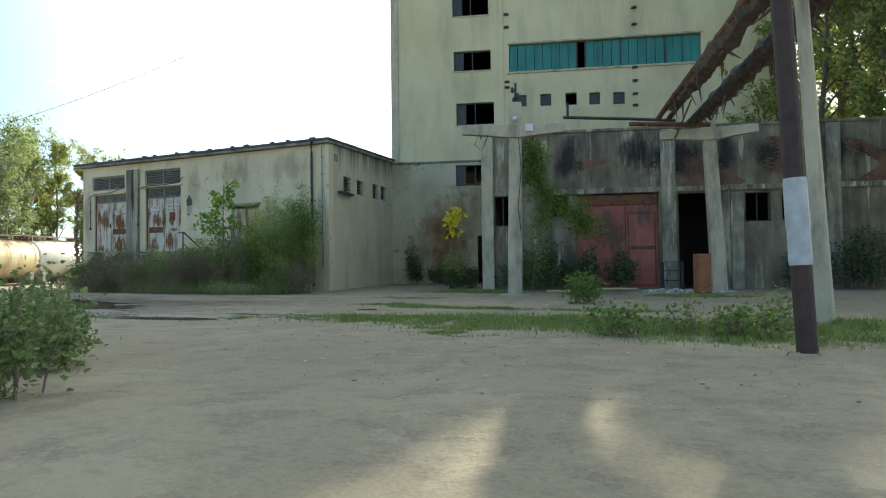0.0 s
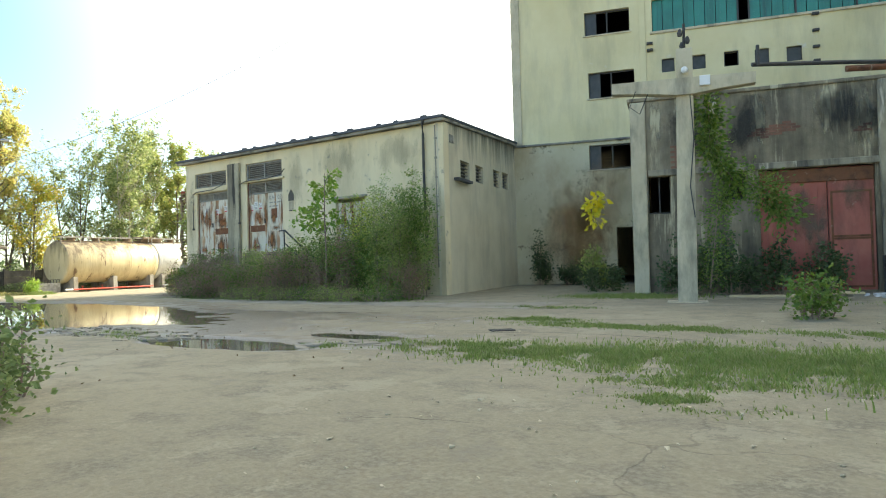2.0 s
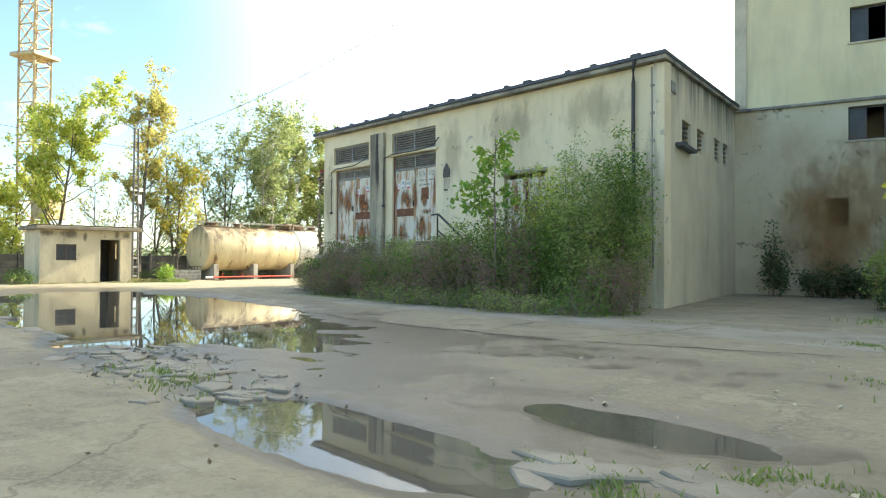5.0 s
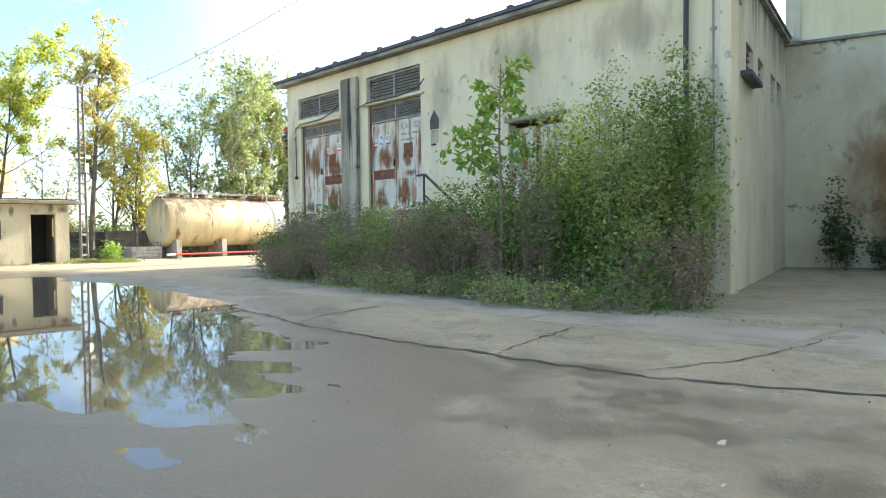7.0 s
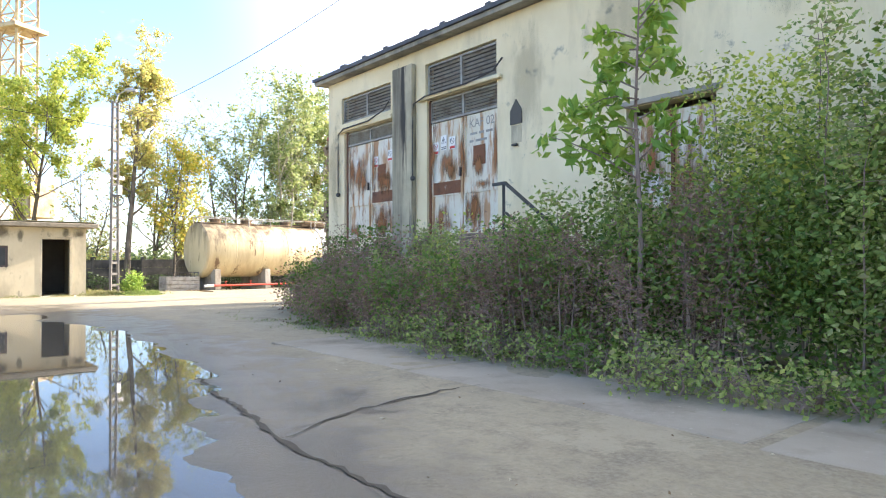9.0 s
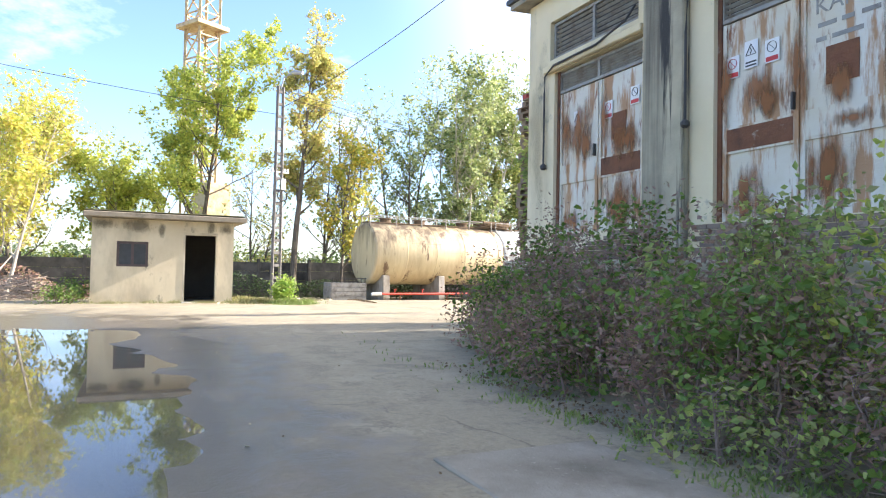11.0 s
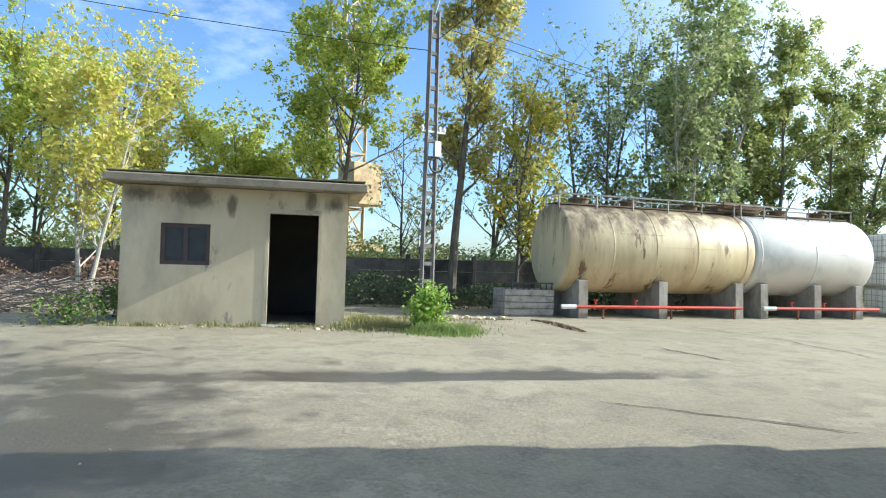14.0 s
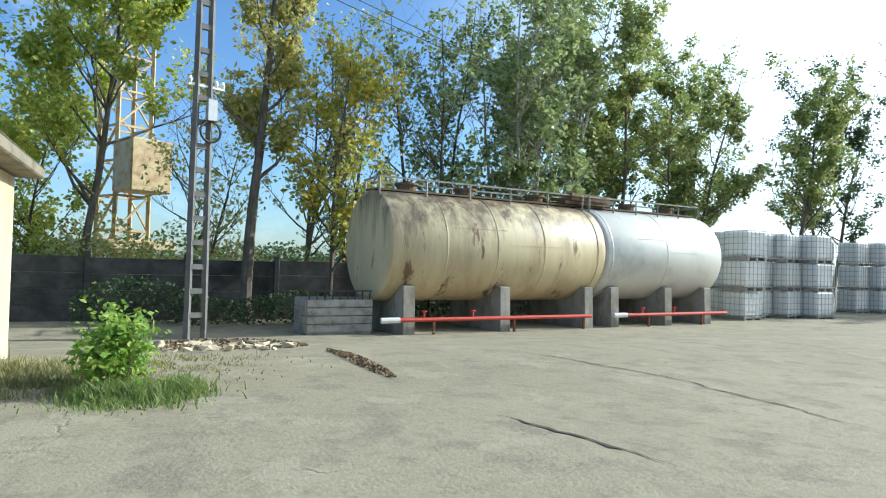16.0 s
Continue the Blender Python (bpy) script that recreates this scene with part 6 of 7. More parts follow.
thicket("undergrowth", -55.3, -53.6, 19.5, 26.5, 1.35, 3000, M_LEAF_DARK, 0.1, 39, "green scrub before the fence by the lamp post")
# this scrub is added dark to stand for the shade beneath the tanks
thicket("undergrowth", -55.2, -54.0, 26.0, 41.0, 1.9, 9000, M_LEAF_DARK, 0.1, 40, "scrub coloured dark for the shade under the storage tanks")
thicket("distant_woods", -190, -150, -120, 160, 6, 30000, M_LEAF_DARK, 0.7, 34, "distant dark tree line")
thicket("distant_woods", -120, 60, 170, 190, 10, 26000, M_LEAF_DARK, 0.8, 35, "distant dark tree line")
thicket("undergrowth", 6, 9, 10, 32, 4.0, 6000, M_LEAF_POPLAR, 0.2, 36, "green scrub at the yard edge")


# ---- shrubs ----
def shrub(name, x, y, rx, ry, h, mat, n, size, seed, label, category="bush", stem=M_TWIG, group="", long=1.7):
    rnd = random.Random(seed)
    z0 = gz(x, y) - 0.03
    t = thing(name, label, category, pose(x, y, z0), group)
    b = bmesh.new()
    tips = []
    for k in range(max(6, int(8 * rx * ry + 8))):
        a, q = rnd.uniform(0, math.tau), math.sqrt(rnd.random())
        p = Vector((rx * 0.75 * q * math.cos(a), ry * 0.75 * q * math.sin(a), 0))
        hh = h * rnd.uniform(0.55, 1.05) * (1 - 0.45 * q * q)
        d = Vector((0.35 * math.cos(a) * q * rx, 0.35 * math.sin(a) * q * ry, hh))
        pts = [p + d * s + Vector((rnd.uniform(-.08, .08), rnd.uniform(-.08, .08), 0)) * s for s in (0, 0.3, 0.6, 0.85, 1.0)]
        tube(b, pts, [0.014, 0.012, 0.009, 0.006, 0.003], 4, caps=False)
        for s in (0.25, 0.4, 0.5, 0.6, 0.7, 0.8, 0.9, 1.0):
            q0 = p + d * s
            for _ in range(2):
                e = Vector((rnd.uniform(-1, 1), rnd.uniform(-1, 1), rnd.uniform(-0.2, 0.7))) * (0.28 * (1.15 - 0.5 * s)) * min(1.6, max(rx, 0.5))
                tips.append(q0 + e)
                tube(b, [q0, q0 + e], [0.005, 0.002], 3, caps=False)
    tagged(part("stem", b, stem, t), kind="stuff")
    r = np.random.default_rng(seed)
    tp = np.array([tuple(v) for v in tips])
    c = tp[r.integers(0, len(tp), n)] + r.normal(size=(n, 3)) * np.array([0.12, 0.12, 0.1])
    c[:, 2] = np.maximum(c[:, 2], 0.02)
    leaves("foliage", c, size, mat, t, seed, 0.15, long)
    return t


HEDGE = [
    (-30.6, 22.3, 0.5, 0.4, 1.5, 0), (-29.4, 21.6, 0.7, 0.6, 1.5, 1), (-28.3, 21.8, 0.9, 0.6, 2.0, 1), (-28.9, 22.3, 0.8, 0.4, 2.2, 1),
    (-27.5, 21.0, 0.8, 0.7, 1.5, 1), (-26.7, 21.9, 0.9, 0.6, 2.4, 1), (-26.0, 20.8, 0.9, 0.7, 1.6, 1), (-25.1, 21.7, 0.9, 0.7, 2.2, 0),
    (-24.3, 20.6, 0.9, 0.7, 1.5, 1), (-23.3, 21.5, 0.9, 0.7, 2.7, 0), (-22.3, 20.5, 1.0, 0.8, 1.8, 1), (-21.5, 21.6, 0.9, 0.8, 2.5, 0),
    (-20.8, 20.5, 1.0, 0.8, 2.2, 1), (-19.8, 21.6, 1.0, 0.8, 3.3, 0), (-19.1, 20.7, 1.0, 0.8, 2.5, 1), (-18.4, 21.8, 1.1, 0.8, 4.3, 0),
    (-17.5, 21.2, 1.0, 0.8, 3.7, 0), (-16.9, 22.1, 0.9, 0.7, 4.4, 0), (-16.3, 21.0, 0.7, 0.8, 1.6, 1),
]
for k, (x, y, rx, ry, h, purple) in enumerate(HEDGE):
    h *= 0.92 if -24 < x < -21 else 1.0
    lab = "purple-brown bramble thicket along the transformer building" if purple else "tall dense green shrub against the cream wall" if h > 2.8 else "green shrub among brambles by the building"
    sh = shrub("shrub", x, y, rx, ry, h, M_LEAF_PURPLE if purple else M_LEAF_BUSH, int((2000 + 1000 * h * rx) * (1.15 if purple else 1.5 if h > 2.8 else 1.15)), 0.052 if purple else 0.056 + 0.012 * (k % 3), 100 + k, lab, group="shrubs along the building", long=2.5 if purple else 1.9)
    r = np.random.default_rng(900 + k)
    n = 3400 if h > 2.8 else 900
    c = r.normal(size=(n, 3)) * np.array([rx * 0.45, ry * 0.45, h * 0.2]) + np.array([0.3 * rx * math.sin(k * 1.9), -0.25 * ry, h * (0.5 + 0.25 * math.sin(k * 2.7))])
    c[:, :2] = np.clip(c[:, :2], (-0.95 * rx, -1.1 * ry), (0.95 * rx, 0.9 * ry))
    c[:, 2] = np.where(c[:, 2] > 0.85 * h, h * 0.6 * r.uniform(0.3, 1.0, n), np.maximum(c[:, 2], 0.05))
    tagged(leaves("green_shoot", c, 0.066, M_LEAF_FRESH if purple else M_LEAF_LIME if k % 3 == 0 else M_LEAF_FRESH if h > 2.8 else M_LEAF_PURPLE, sh, 950 + k, 0.2), kind="stuff")
for k in range(5, 13):
    x = -28.9 + k * 1.03
    shrub("weed", x, 19.75 + 0.2 * math.sin(k * 2.3) + (0.5 if k < 7 else 0), 0.65, 0.45, 0.55, M_LEAF_FRESH if k % 3 == 0 else M_LEAF_BUSH, 800, 0.05, 200 + k, "low green weeds at the edge of the brambles", "weeds")

# young broad-leaved tree in the hedge
yt = thing("sapling", "young broad-leaved sapling rising above the brambles", "tree", pose(-19.6, 20.7, 0))
tips = []
rnd = random.Random(5)
part("trunk", tube(bmesh.new(), [(0, 0, 0), (0.05, 0, 1.5), (-0.05, 0.05, 3.0), (0.05, 0, 4.4)], [0.035, 0.03, 0.02, 0.008], 6), M_TWIG, yt)
for k in range(17):
    z = 2.2 + k * 0.12
    a = rnd.uniform(0, math.tau)
    q = Vector((0.02, 0.02, z))
    e = Vector((math.cos(a) * 1.15 - 0.25, math.sin(a) * 0.8, rnd.uniform(0.35, 1.15))) * (1.0 - 0.025 * k) * rnd.uniform(0.6, 1.1)
    pts = [q + e * s + Vector((0, 0, -0.3 * s * s)) for s in (0, 0.4, 0.7, 1.0)]
    part("limb", tube(bmesh.new(), pts, [0.012, 0.009, 0.006, 0.003], 4, caps=False), M_TWIG, yt)
    for s in np.linspace(0.35, 1.0, 9):
        p = q + e * float(s) + Vector((0, 0, -0.3 * float(s) ** 2))
        tips += [p + Vector((rnd.uniform(-.15, .15), rnd.uniform(-.15, .15), rnd.uniform(-.24, .1))) for _ in range(4)]
tp = np.array([tuple(v) for v in tips])
leaves("crown", tp, 0.185, M_LEAF_VERGE, yt, 5, 0.75, 2.5)

# foreground bushes by the start, bush by the lamp post, climbers and weeds
for k, (x, y, h, rr, n) in enumerate([(-5.6, 3.45, 0.95, 0.5, 1900), (-6.75, 4.35, 0.95, 0.45, 1600), (-7.85, 5.25, 1.0, 0.45, 1500), (-8.9, 5.95, 1.0, 0.4, 1200), (-9.9, 6.6, 1.0, 0.36, 800)]):
    shrub("shrub", x, y, rr, rr, h, M_LEAF_SHADE, n, 0.065, 300 + k, "loose dark green shrub beside the yard", group="shrubs beside the yard")
shrub("shrub", -42.3, 20.95, 0.32, 0.32, 0.98, M_LEAF_VERGE, 1900, 0.075, 320, "bright green bush on the verge by the lamp post")
shrub("shrub", -44.6, 14.9, 0.6, 0.5, 0.8, M_LEAF_FRESH, 700, 0.08, 321, "green weeds at the corner of the hut")
shrub("shrub", -42.6, 14.7, 0.4, 0.5, 0.6, M_LEAF_FRESH, 500, 0.07, 322, "low green weeds beside the hut")
shrub("shrub", -4.3, 17.4, 0.55, 0.5, 0.9, M_LEAF_FRESH, 900, 0.09, 323, "fresh green elder bush beside old planks")
for k, (x, y, h, rr) in enumerate([(-1.9, 9.8, 0.5, 0.4), (-0.6, 10.2, 0.6, 0.55), (0.1, 10.3, 0.65, 0.5), (2.2, 9.4, 0.5, 0.5)]):
    shrub("weed", x, y, rr, rr, h, M_LEAF_FRESH, 420, 0.07, 330 + k, "fresh green nettles growing through the concrete", "weeds")
for k, (x, y, h, rr) in enumerate([(-8.6, 24.6, 1.9, 0.6), (-7.4, 25.1, 2.3, 0.7), (-6.2, 25.4, 1.8, 0.7), (-4.8, 25.7, 1.4, 0.6), (-12.5, 27.7, 2.1, 0.45), (-11.8, 26.6, 1.2, 0.6), (-15.5, 32.6, 1.3, 0.8), (-16.9, 31.9, 2.7, 0.35), (-14.4, 33.0, 1.1, 0.8), (1.6, 27.8, 1.8, 0.9), (3.2, 28.0, 2.2, 1.0)]):
    shrub("shrub", x, y, rr, rr, h, M_LEAF_DARK if k != 4 else M_LEAF_BUSH, int(900 * h * rr + 500), 0.1, 350 + k, "dark green shrub growing against the derelict walls", group="shrubs by the annex")


def climber(name, path, n, spread, mat, size, seed, label):
    t = thing(name, label, "climbing plant")
    b = bmesh.new()
    tube(b, path, [0.02] + [0.012] * (len(path) - 1), 5)
    part("stem", b, M_TWIG, t)
    r = np.random.default_rng(seed)
    p = np.array(path, float)
    k = r.uniform(0, len(p) - 1.001, n)
    i = k.astype(int)
    c = p[i] + (p[i + 1] - p[i]) * (k - i)[:, None] + r.normal(size=(n, 3)) * spread
    leaves("foliage", c, size, mat, t, seed, 0.4)
    return t


climber("climber", [(-7.1, 22.2, 0.3), (-6.9, 22.3, 2.2), (-6.6, 22.8, 3.2), (-7.0, 22.2, 4.0), (-6.95, 22.0, 5.1)], 2600, 0.2, M_LEAF_FRESH, 0.1, 401, "green climber on the concrete pole")
climber("climber", [(-6.6, 22.8, 3.2), (-5.9, 23.4, 2.9), (-5.5, 23.8, 2.2)], 1300, 0.26, M_LEAF_FRESH, 0.1, 402, "green climber hanging beside the red gate")
climber("climber", [(-11.6, 26.0, 2.2), (-11.9, 25.8, 2.9), (-11.4, 25.9, 3.3)], 110, 0.15, M_LEAF_GOLD, 0.24, 403, "bright yellow hanging leaves beside the annex")
climber("ivy", [(-32.6, 24.5, 0.0), (-32.65, 24.45, 1.8), (-32.55, 24.5, 3.2), (-32.7, 24.5, 3.8)], 2600, 0.26, M_LEAF_BUSH, 0.1, 404, "thick ivy over the pallet stack")


# ---- grass, litter, rubble ----
def grass(x, y, rx, ry, h, n, seed, label, mat=M_GRASS):
    r = np.random.default_rng(seed)
    px, py = x + rx * 0.52 * r.normal(size=n), y + ry * 0.52 * r.normal(size=n)
    dens = np.array([noise.noise((u * 1.9, v * 2.6, seed)) + 0.5 * noise.noise((u * 6.1, v * 6.1, seed)) for u, v in zip(px, py)])
    keep = dens > r.uniform(-0.35, 0.2, n)
    px, py, dens = px[keep], py[keep], dens[keep]
    m = len(px)
    pz = np.array([gz(u, v) for u, v in zip(px, py)]) - 0.01
    hh = h * r.uniform(0.4, 1.3, m) * (0.55 + 0.9 * np.clip(dens + 0.2, 0, 1))
    th = r.uniform(0, math.tau, m)
    lean = r.normal(size=(m, 2)) * 0.4 * hh[:, None]
    base = np.stack([px, py, pz], 1)
    off = np.stack([np.cos(th), np.sin(th), np.zeros(m)], 1) * 0.008
    tip = base + np.stack([lean[:, 0], lean[:, 1], hh], 1)
    mid = base + np.stack([lean[:, 0] * 0.3, lean[:, 1] * 0.3, hh * 0.55], 1)
    v = np.stack([base - off, base + off, mid + off * 0.8, mid - off * 0.8, tip], 1).reshape(-1, 3)
    i = (np.arange(m) * 5)[:, None]
    fs = (i + np.array([[0, 1, 2, 3]])).tolist() + (i + np.array([[3, 2, 4]])).tolist()
    me = bpy.data.meshes.new("grass")
    me.from_pydata(v.tolist(), [], fs)
    me.materials.append(mat)
    return tagged(new("grass", me), label, "grass", kind="stuff")


GR = [(-6.5, 11.4, 1.7, 0.55, 0.15, 3600), (-4.0, 11.7, 2.0, 0.8, 0.16, 4600), (-2.4, 11.5, 1.4, 0.8, 0.17, 3600), (-4.6, 10.2, 0.9, 0.3, 0.1, 900), (-8.9, 15.7, 0.8, 0.22, 0.12, 900),
      (-7.2, 14.8, 1.2, 0.22, 0.12, 1100), (-5.8, 14.7, 1.0, 0.25, 0.11, 900), (-3.0, 14.7, 1.1, 0.3, 0.12, 1000), (-4.3, 9.2, 0.5, 0.2, 0.1, 400), (-0.4, 10.6, 1.6, 0.9, 0.18, 3200),
      (1.6, 12.0, 1.6, 1.2, 0.2, 3000), (-41.9, 21.15, 0.5, 0.4, 0.16, 1300), (-10.2, 18.7, 0.9, 0.2, 0.1, 700),
      (-42.7, 20.0, 0.7, 0.8, 0.16, 800), (-42.6, 16.0, 0.25, 1.6, 0.1, 260), (-1.8, 21.5, 1.2, 0.5, 0.15, 1300), (-9.8, 23.4, 1.5, 0.7, 0.2, 1900), (-21.5, 19.95, 5.5, 0.25, 0.12, 1500), (-44.0, 21.5, 1.2, 1.0, 0.12, 500), (-43.3, 20.1, 0.8, 0.5, 0.34, 900), (-42.55, 17.2, 0.2, 2.0, 0.2, 260), (-42.0, 21.25, 0.5, 0.4, 0.3, 1500)]
for k, g in enumerate(GR):
    grass(g[0], g[1], g[2] * 1.1, g[3] * 1.35, g[4] * 0.5, int(g[5] * 4.6), 500 + k, "rough grass growing through the worn concrete", M_DRYGRASS if g[0] < -40 and g[5] < 1000 else M_GRASS)


def litter(name, x, y, rx, ry, n, size, mat, seed, label):
    r = np.random.default_rng(seed)
    a, q = r.uniform(0, math.tau, n), np.sqrt(r.uniform(0, 1, n))
    px, py = x + rx * q * np.cos(a), y + ry * q * np.sin(a)
    c = np.stack([px, py, np.array([gz(u, v) for u, v in zip(px, py)]) + 0.015], 1)
    return tagged(leaves(name, c, size, mat, None, seed, 0.0), label, "litter", kind="stuff")


litter("leaf_litter", -43.9, 24.1, 1.7, 0.14, 520, 0.06, M_LITTER, 601, "strip of dry fallen leaves on the concrete")
litter("leaf_litter", -22.5, 20.2, 6.2, 0.3, 1100, 0.035, M_LITTER, 602, "dry leaf litter under the brambles")
litter("leaf_litter", -48.5, 22.8, 2.0, 1.6, 1500, 0.08, M_LITTER, 603, "brown litter below the lamp post")
litter("leaf_litter", -20, 12, 14, 7, 240, 0.03, M_LITTER, 604, "scattered small dry leaves on the yard")


def stones(x, y, rx, ry, n, s0, s1, mat, seed, label, name="rubble"):
    rnd = random.Random(seed)
    b = bmesh.new()
    for _ in range(n):
        a, q = rnd.uniform(0, math.tau), math.sqrt(rnd.random())
        px, py, s = x + rx * q * math.cos(a), y + ry * q * math.sin(a), rnd.uniform(s0, s1)
        pts = [Vector((rnd.uniform(-1, 1), rnd.uniform(-1, 1), rnd.uniform(-.6, .6))) * s for _ in range(8)]
        vs = [b.verts.new(Vector((px, py, gz(px, py) + s * 0.3)) + p) for p in pts]
        bmesh.ops.convex_hull(b, input=vs)
    for v in [v for v in b.verts if not v.link_faces]:
        b.verts.remove(v)
    return tagged(ob_from(name, b, mat), label, "rubble", kind="stuff")


stones(-47.6, 22.6, 1.8, 1.4, 90, 0.04, 0.16, M_CONCRETE, 701, "broken concrete rubble by the lamp post")
stones(-2.4, 24.6, 1.4, 0.8, 60, 0.05, 0.15, M_PLASTIC, 702, "heap of pale rubble by the dark doorway")
stones(-6.5, 14.0, 6.5, 4.0, 120, 0.008, 0.035, M_CONCRETE, 703, "scattered stones on the broken concrete")
stones(-24.0, 17.0, 12.0, 3.0, 70, 0.006, 0.02, M_CONCRETE, 704, "scattered grit on the yard")
stones(-42.4, 18.0, 0.5, 2.4, 40, 0.015, 0.05, M_CONCRETE, 705, "pebbles along the hut wall")
stones(-2, 8, 5, 3, 260, 0.008, 0.028, M_CONCRETE, 706, "coarse gravel on the yard")


def broken_slabs(x0, y0, x1, y1, wide, n, s0, s1, seed, label):
    """Flat broken pieces of concrete lying along a line, tilted a little."""
    rnd = random.Random(seed)
    b = bmesh.new()
    for _ in range(n):
        f = rnd.random()
        x, y = x0 + (x1 - x0) * f + rnd.gauss(0, wide), y0 + (y1 - y0) * f + rnd.gauss(0, wide)
        r, k = rnd.uniform(s0, s1), rnd.randint(5, 7)
        turn, tx, ty = rnd.uniform(0, math.tau), rnd.uniform(-.08, .08), rnd.uniform(-.08, .08)
        z = gz(x, y) + rnd.uniform(0.005, 0.03)
        ring = []
        for q in range(k):
            a, rr = turn + q * math.tau / k + rnd.uniform(-.25, .25), r * rnd.uniform(0.7, 1.1)
            ring.append((rr * math.cos(a), 0.75 * rr * math.sin(a)))
        hi = [b.verts.new((x + 0.93 * u, y + 0.93 * v, z + tx * u + ty * v)) for u, v in ring]
        mid = [b.verts.new((x + u, y + v, z - 0.012 + tx * u + ty * v)) for u, v in ring]
        lo = [b.verts.new((x + u, y + v, z - 0.08)) for u, v in ring]
        b.faces.new(hi)
        for lower, upper in ((lo, mid), (mid, hi)):
            for q in range(k):
                b.faces.new((lower[q], lower[(q + 1) % k], upper[(q + 1) % k], upper[q]))
    return tagged(ob_from("broken_slabs", b, M_SLAB), label, "rubble", kind="stuff")


broken_slabs(-24.5, 10.9, -17.2, 11.3, 0.3, 80, 0.10, 0.34, 721, "broken pale slab pieces at the edge of the puddle")
broken_slabs(-17.0, 10.8, -12.9, 10.6, 0.32, 90, 0.07, 0.24, 722, "crumbled concrete pieces between the puddles")
broken_slabs(-11.0, 10.7, -8.6, 11.9, 0.18, 16, 0.15, 0.4, 723, "broken slab edge beside the damp ground")
stones(-15.5, 10.8, 2.6, 0.8, 150, 0.012, 0.05, M_SLAB, 724, "small rubble between the puddles")
for k, (x, y, rx, ry, n) in enumerate([(-19.2, 11.1, 1.3, 0.3, 900), (-14.8, 10.5, 1.3, 0.4, 1100), (-10.3, 11.0, 0.6, 0.2, 700), (-9.2, 11.7, 0.5, 0.2, 600), (-8.2, 15.0, 0.5, 0.18, 700)]):
    grass(x, y, rx, ry, 0.07, n, 560 + k, "mossy tufts between broken concrete")
drain = thing("drain_grate", "small black iron drain grate set in the yard", "drain", pose(-8.4, 13.55, gz(-8.4, 13.55) + 0.006, 0, 0, 46))
b = bmesh.new()
for a in ((-0.2, 0.2, -0.12, -0.1), (-0.2, 0.2, 0.1, 0.12), (-0.2, -0.18, -0.1, 0.1), (0.18, 0.2, -0.1, 0.1)):
    box(b, a[0], a[1], a[2], a[3], -0.03, 0.012)
part("frame", b, M_IRON, drain)
for k in range(7):
    part("grate_bar", bxo(-0.16 + k * 0.048, -0.138 + k * 0.048, -0.098, 0.098, -0.02, 0.01), M_IRON, drain)


def branches(x, y, rx, ry, n, seed, label):
    rnd = random.Random(seed)
    b = bmesh.new()
    for _ in range(n):
        px, py = x + rnd.uniform(-rx, rx), y + rnd.uniform(-ry, ry)
        z, a, L = gz(px, py) + rnd.uniform(0.05, 0.8), rnd.uniform(0, math.tau), rnd.uniform(0.5, 1.6)
        d = Vector((math.cos(a), math.sin(a), rnd.uniform(-0.2, 0.35)))
        p = Vector((px, py, z))
        tube(b, [p - d * L / 2, p + Vector((0, 0, rnd.uniform(-.1, .15))), p + d * L / 2], [0.014, 0.011, 0.004], 4, caps=False)
    return tagged(ob_from("brushwood", b, M_DRYTWIG), label, "branches", kind="stuff")


branches(-47.5, 12.2, 3.2, 1.6, 340, 801, "heap of dry grey brushwood beside the hut")
branches(-50.5, 9.0, 2.6, 3.0, 260, 802, "dry cut branches before the fence")

# planks, rusty drum and boards by the annex
pl = thing("planks", "loose yellow boards lying on the ground", "boards", pose(-5.6, 22.6, 0.05, 0, 0, 10))
part("board", bxo(-1.1, 0.5, -0.12, 0.1, 0.02, 0.08, 0.008), M_FRESHWOOD, pl)
part("board", bxo(0.6, 1.9, -0.2, 0.15, 0.1, 0.15, 0.008), M_FRESHWOOD, pl)
part("board", bxo(0.3, 1.7, 0.15, 0.3, 0.02, 0.09, 0.008), M_WOOD, pl)
cab = thing("rusty_cabinet", "open rusty orange steel cabinet standing before the doorway", "cabinet", pose(-1.75, 23.6, 0.02, 0, 0, 30))
rustor = surf("orange_rust", (0.33, 0.12, 0.045), (0.42, 0.17, 0.07), 3, 0.8, stain=(0.15, 0.06, 0.03), amount=0.4, sscale=3, bump=0.3)
part("body", bxo(-0.22, 0.22, -0.2, 0.2, 0, 1.28, 0.02), rustor, cab)
part("door", bxo(-0.2, 0.2, -0.22, -0.204, 0.05, 1.23, 0.005), rustor, cab)
rack = thing("iron_rack", "small black iron rack beside the gate", "rack", pose(-3.0, 26.3, 0, 0, 0, TA))
b = bmesh.new()
for u in (-0.35, 0.35):
    for v in (-0.2, 0.2):
        bar(b, (u, v, 0), (u, v, 1.05), 0.05)
for z in (0.35, 0.7, 1.03):
    box(b, -0.37, 0.37, -0.22, 0.22, z, z + 0.03)
part("frame", b, M_IRON, rack)

# ---- open joints and cracks in the yard ----
M_CRACK = surf("dark_joint_earth", (0.055, 0.047, 0.034), (0.095, 0.08, 0.055), 6, 0.95, bump=0.4)


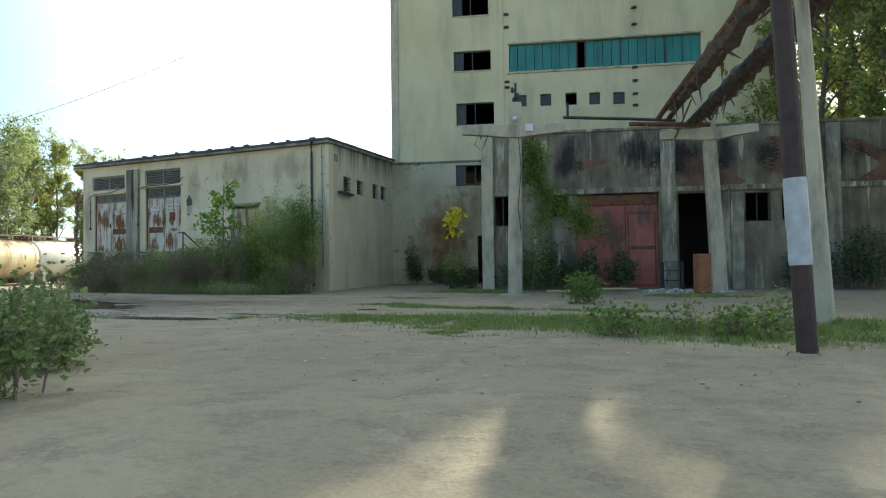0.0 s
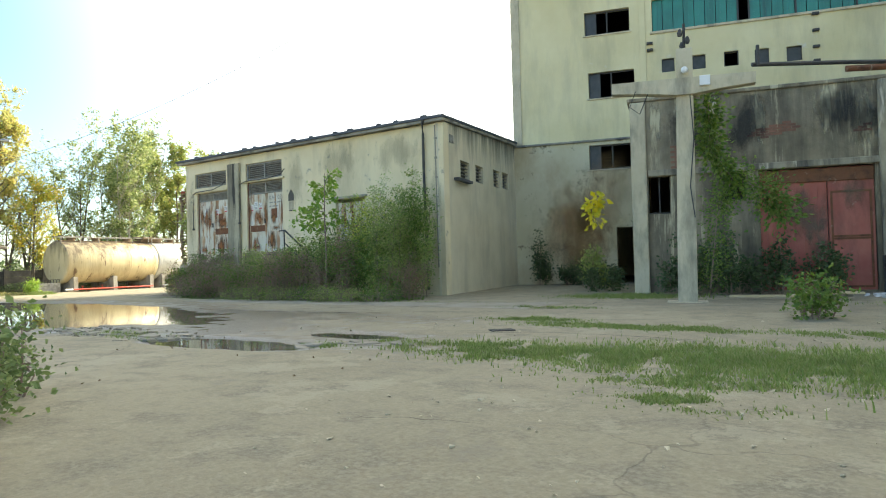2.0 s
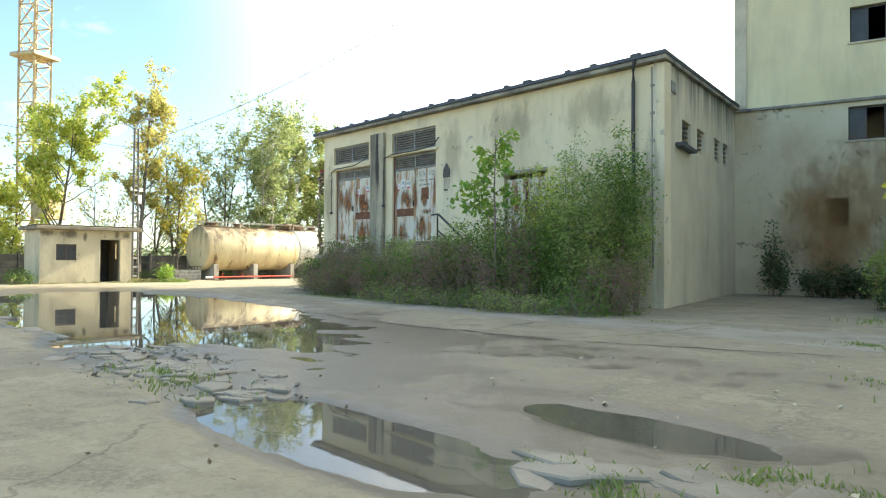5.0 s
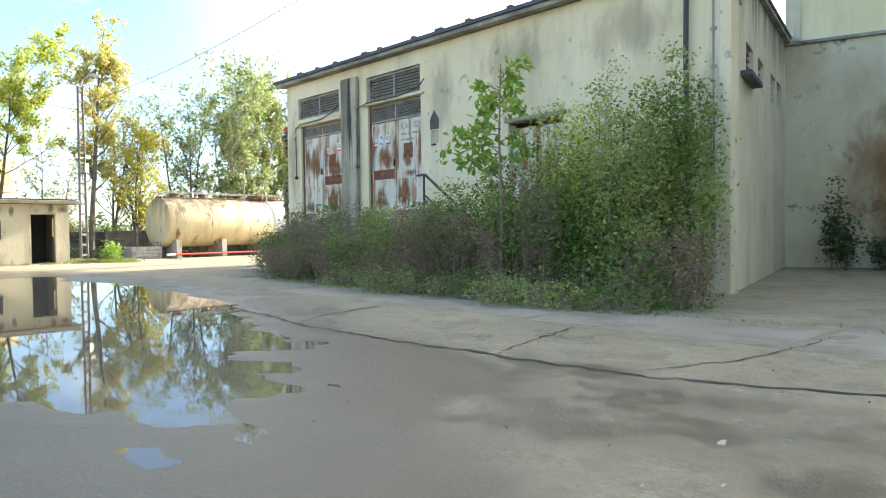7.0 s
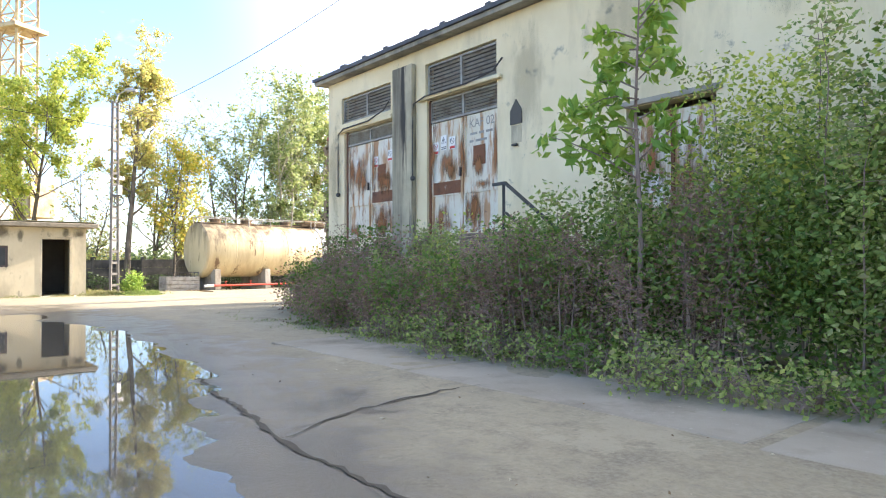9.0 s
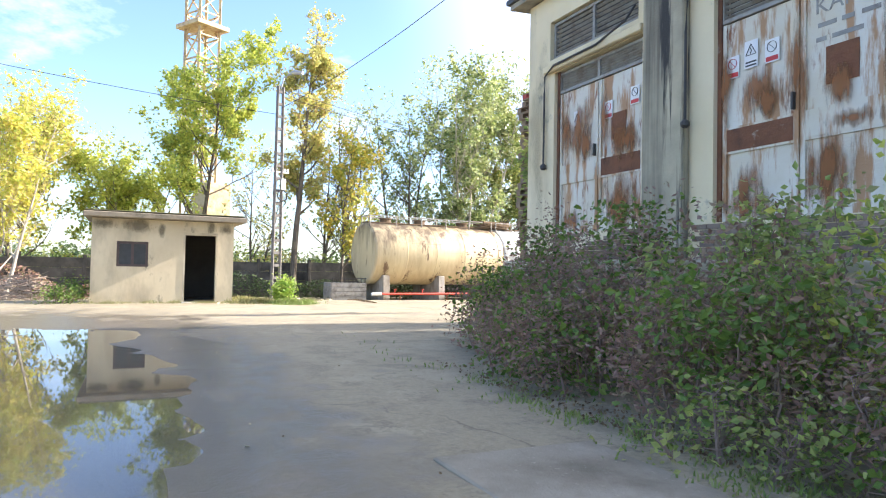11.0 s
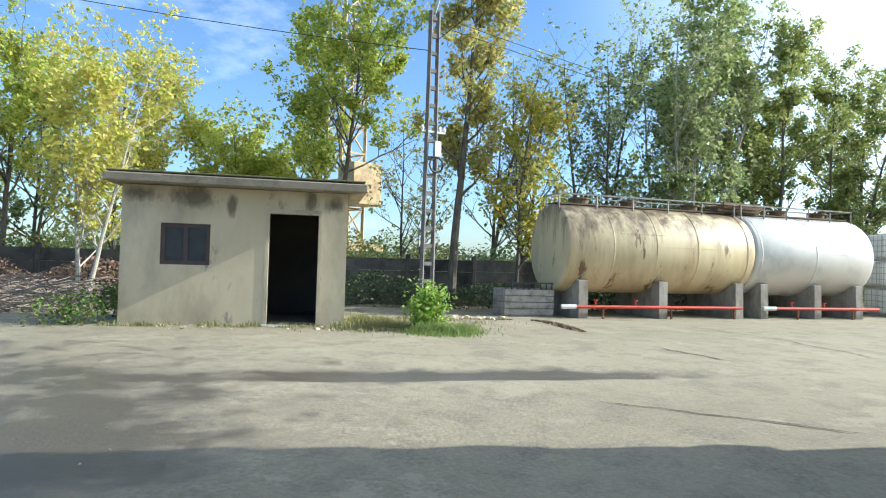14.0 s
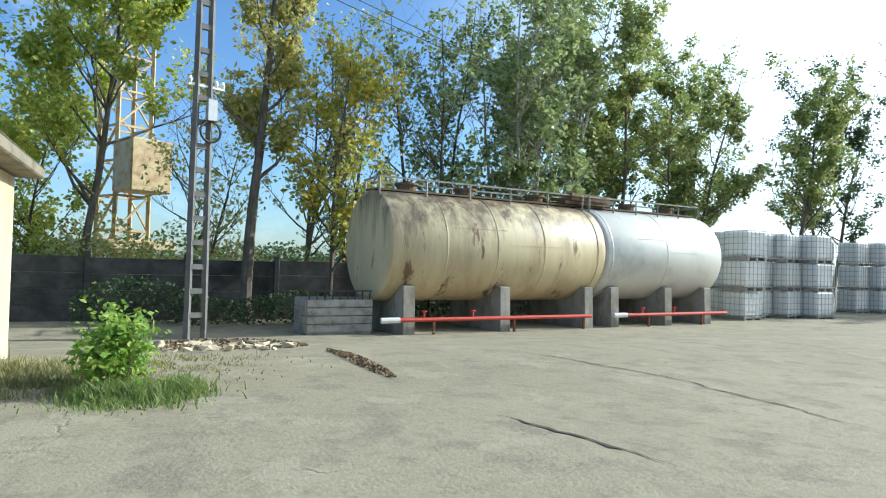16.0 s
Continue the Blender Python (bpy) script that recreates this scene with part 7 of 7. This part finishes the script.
def crack(points, width, seed, label):
    """A ragged joint that follows the ground from point to point."""
    rnd = random.Random(seed)
    rows = []
    for (x0, y0), (x1, y1) in zip(points, points[1:]):
        n = max(2, int(math.hypot(x1 - x0, y1 - y0) / 0.11))
        rows += [(x0 + (x1 - x0) * k / n, y0 + (y1 - y0) * k / n) for k in range(n)]
    rows.append(points[-1])
    b, last = bmesh.new(), None
    for i, (x, y) in enumerate(rows):
        x1, y1 = rows[min(i + 1, len(rows) - 1)]
        x0, y0 = rows[max(i - 1, 0)]
        d = Vector((x1 - x0, y1 - y0, 0)).normalized()
        side = Vector((-d.y, d.x, 0))
        c = Vector((x, y, 0)) + side * (0.05 * noise.noise((x * 1.7, y * 1.7, seed)) + 0.03 * rnd.uniform(-1, 1))
        w = width * rnd.uniform(0.25, 1.0) * min(1.0, 0.2 + i / 6, 0.2 + (len(rows) - 1 - i) / 6)
        pair = [b.verts.new((q.x, q.y, gz(q.x, q.y) + 0.008)) for q in (c - side * w / 2, c + side * w / 2)]
        if last:
            b.faces.new((last[0], pair[0], pair[1], last[1]))
        last = pair
    return tagged(ob_from("crack", b, M_CRACK), label, "crack", "cracks in the yard", "structure")


CRACKS = [([(-23.0, 16.6), (-19.3, 16.0), (-16.6, 16.0), (-14.0, 16.15), (-12.6, 16.6), (-10.4, 17.3)], 0.07), ([(-15.7, 16.1), (-15.8, 16.8), (-16.1, 18.2)], 0.05),
          ([(-19.4, 16.0), (-19.8, 17.0), (-19.9, 18.4)], 0.05), ([(-14.2, 16.2), (-13.7, 17.2), (-13.4, 19.4)], 0.04), ([(-10.4, 17.3), (-9.4, 19.4), (-9.8, 21.6)], 0.04),
          ([(-40.0, 24.3), (-39.1, 24.6), (-38.2, 24.8)], 0.06), ([(-44.0, 27.0), (-41.4, 27.6), (-38.5, 27.4)], 0.04),
          ([(-6.4, 7.6), (-5.2, 7.9)], 0.016), ([(-9.0, 13.0), (-7.4, 13.6), (-5.2, 13.4)], 0.05), ([(-36.0, 21.5), (-34.6, 23.4)], 0.04)]
for k, (pts, w) in enumerate(CRACKS):
    crack(pts, w, 20 + k, "dark open joint in the worn concrete" if w > 0.045 else "thin dark crack in the worn concrete")

# ---- concrete slabs along the brambles ----
pav = thing("pavement", "pale concrete slab apron with open joints", "pavement", kind="structure")
for x0, x1, y0, y1 in ((-24.6, -21.1, 18.35, 19.6), (-21.05, -17.1, 18.3, 19.6), (-17.05, -13.6, 18.2, 19.9), (-13.55, -10.4, 18.1, 20.6)):
    b = bmesh.new()
    cs = [(x0 + rng.uniform(0, .05), y0 + rng.uniform(0, .05)), (x1 - rng.uniform(0, .05), y0 + rng.uniform(0, .05)), (x1 - rng.uniform(0, .05), y1 - rng.uniform(0, .05)), (x0 + rng.uniform(0, .05), y1 - rng.uniform(0, .05))]
    hi = [b.verts.new((x, y, 0.004 + rng.uniform(-.003, .003))) for x, y in cs]
    lo = [b.verts.new((x, y, -0.12)) for x, y in cs]
    b.faces.new(hi)
    for q in range(4):
        b.faces.new((lo[q], lo[(q + 1) % 4], hi[(q + 1) % 4], hi[q]))
    bmesh.ops.bevel(b, geom=[e for e in b.edges if all(v.co.z > 0 for v in e.verts)], offset=0.012, segments=1, affect="EDGES")
    part("slab", b, M_SLAB, pav)
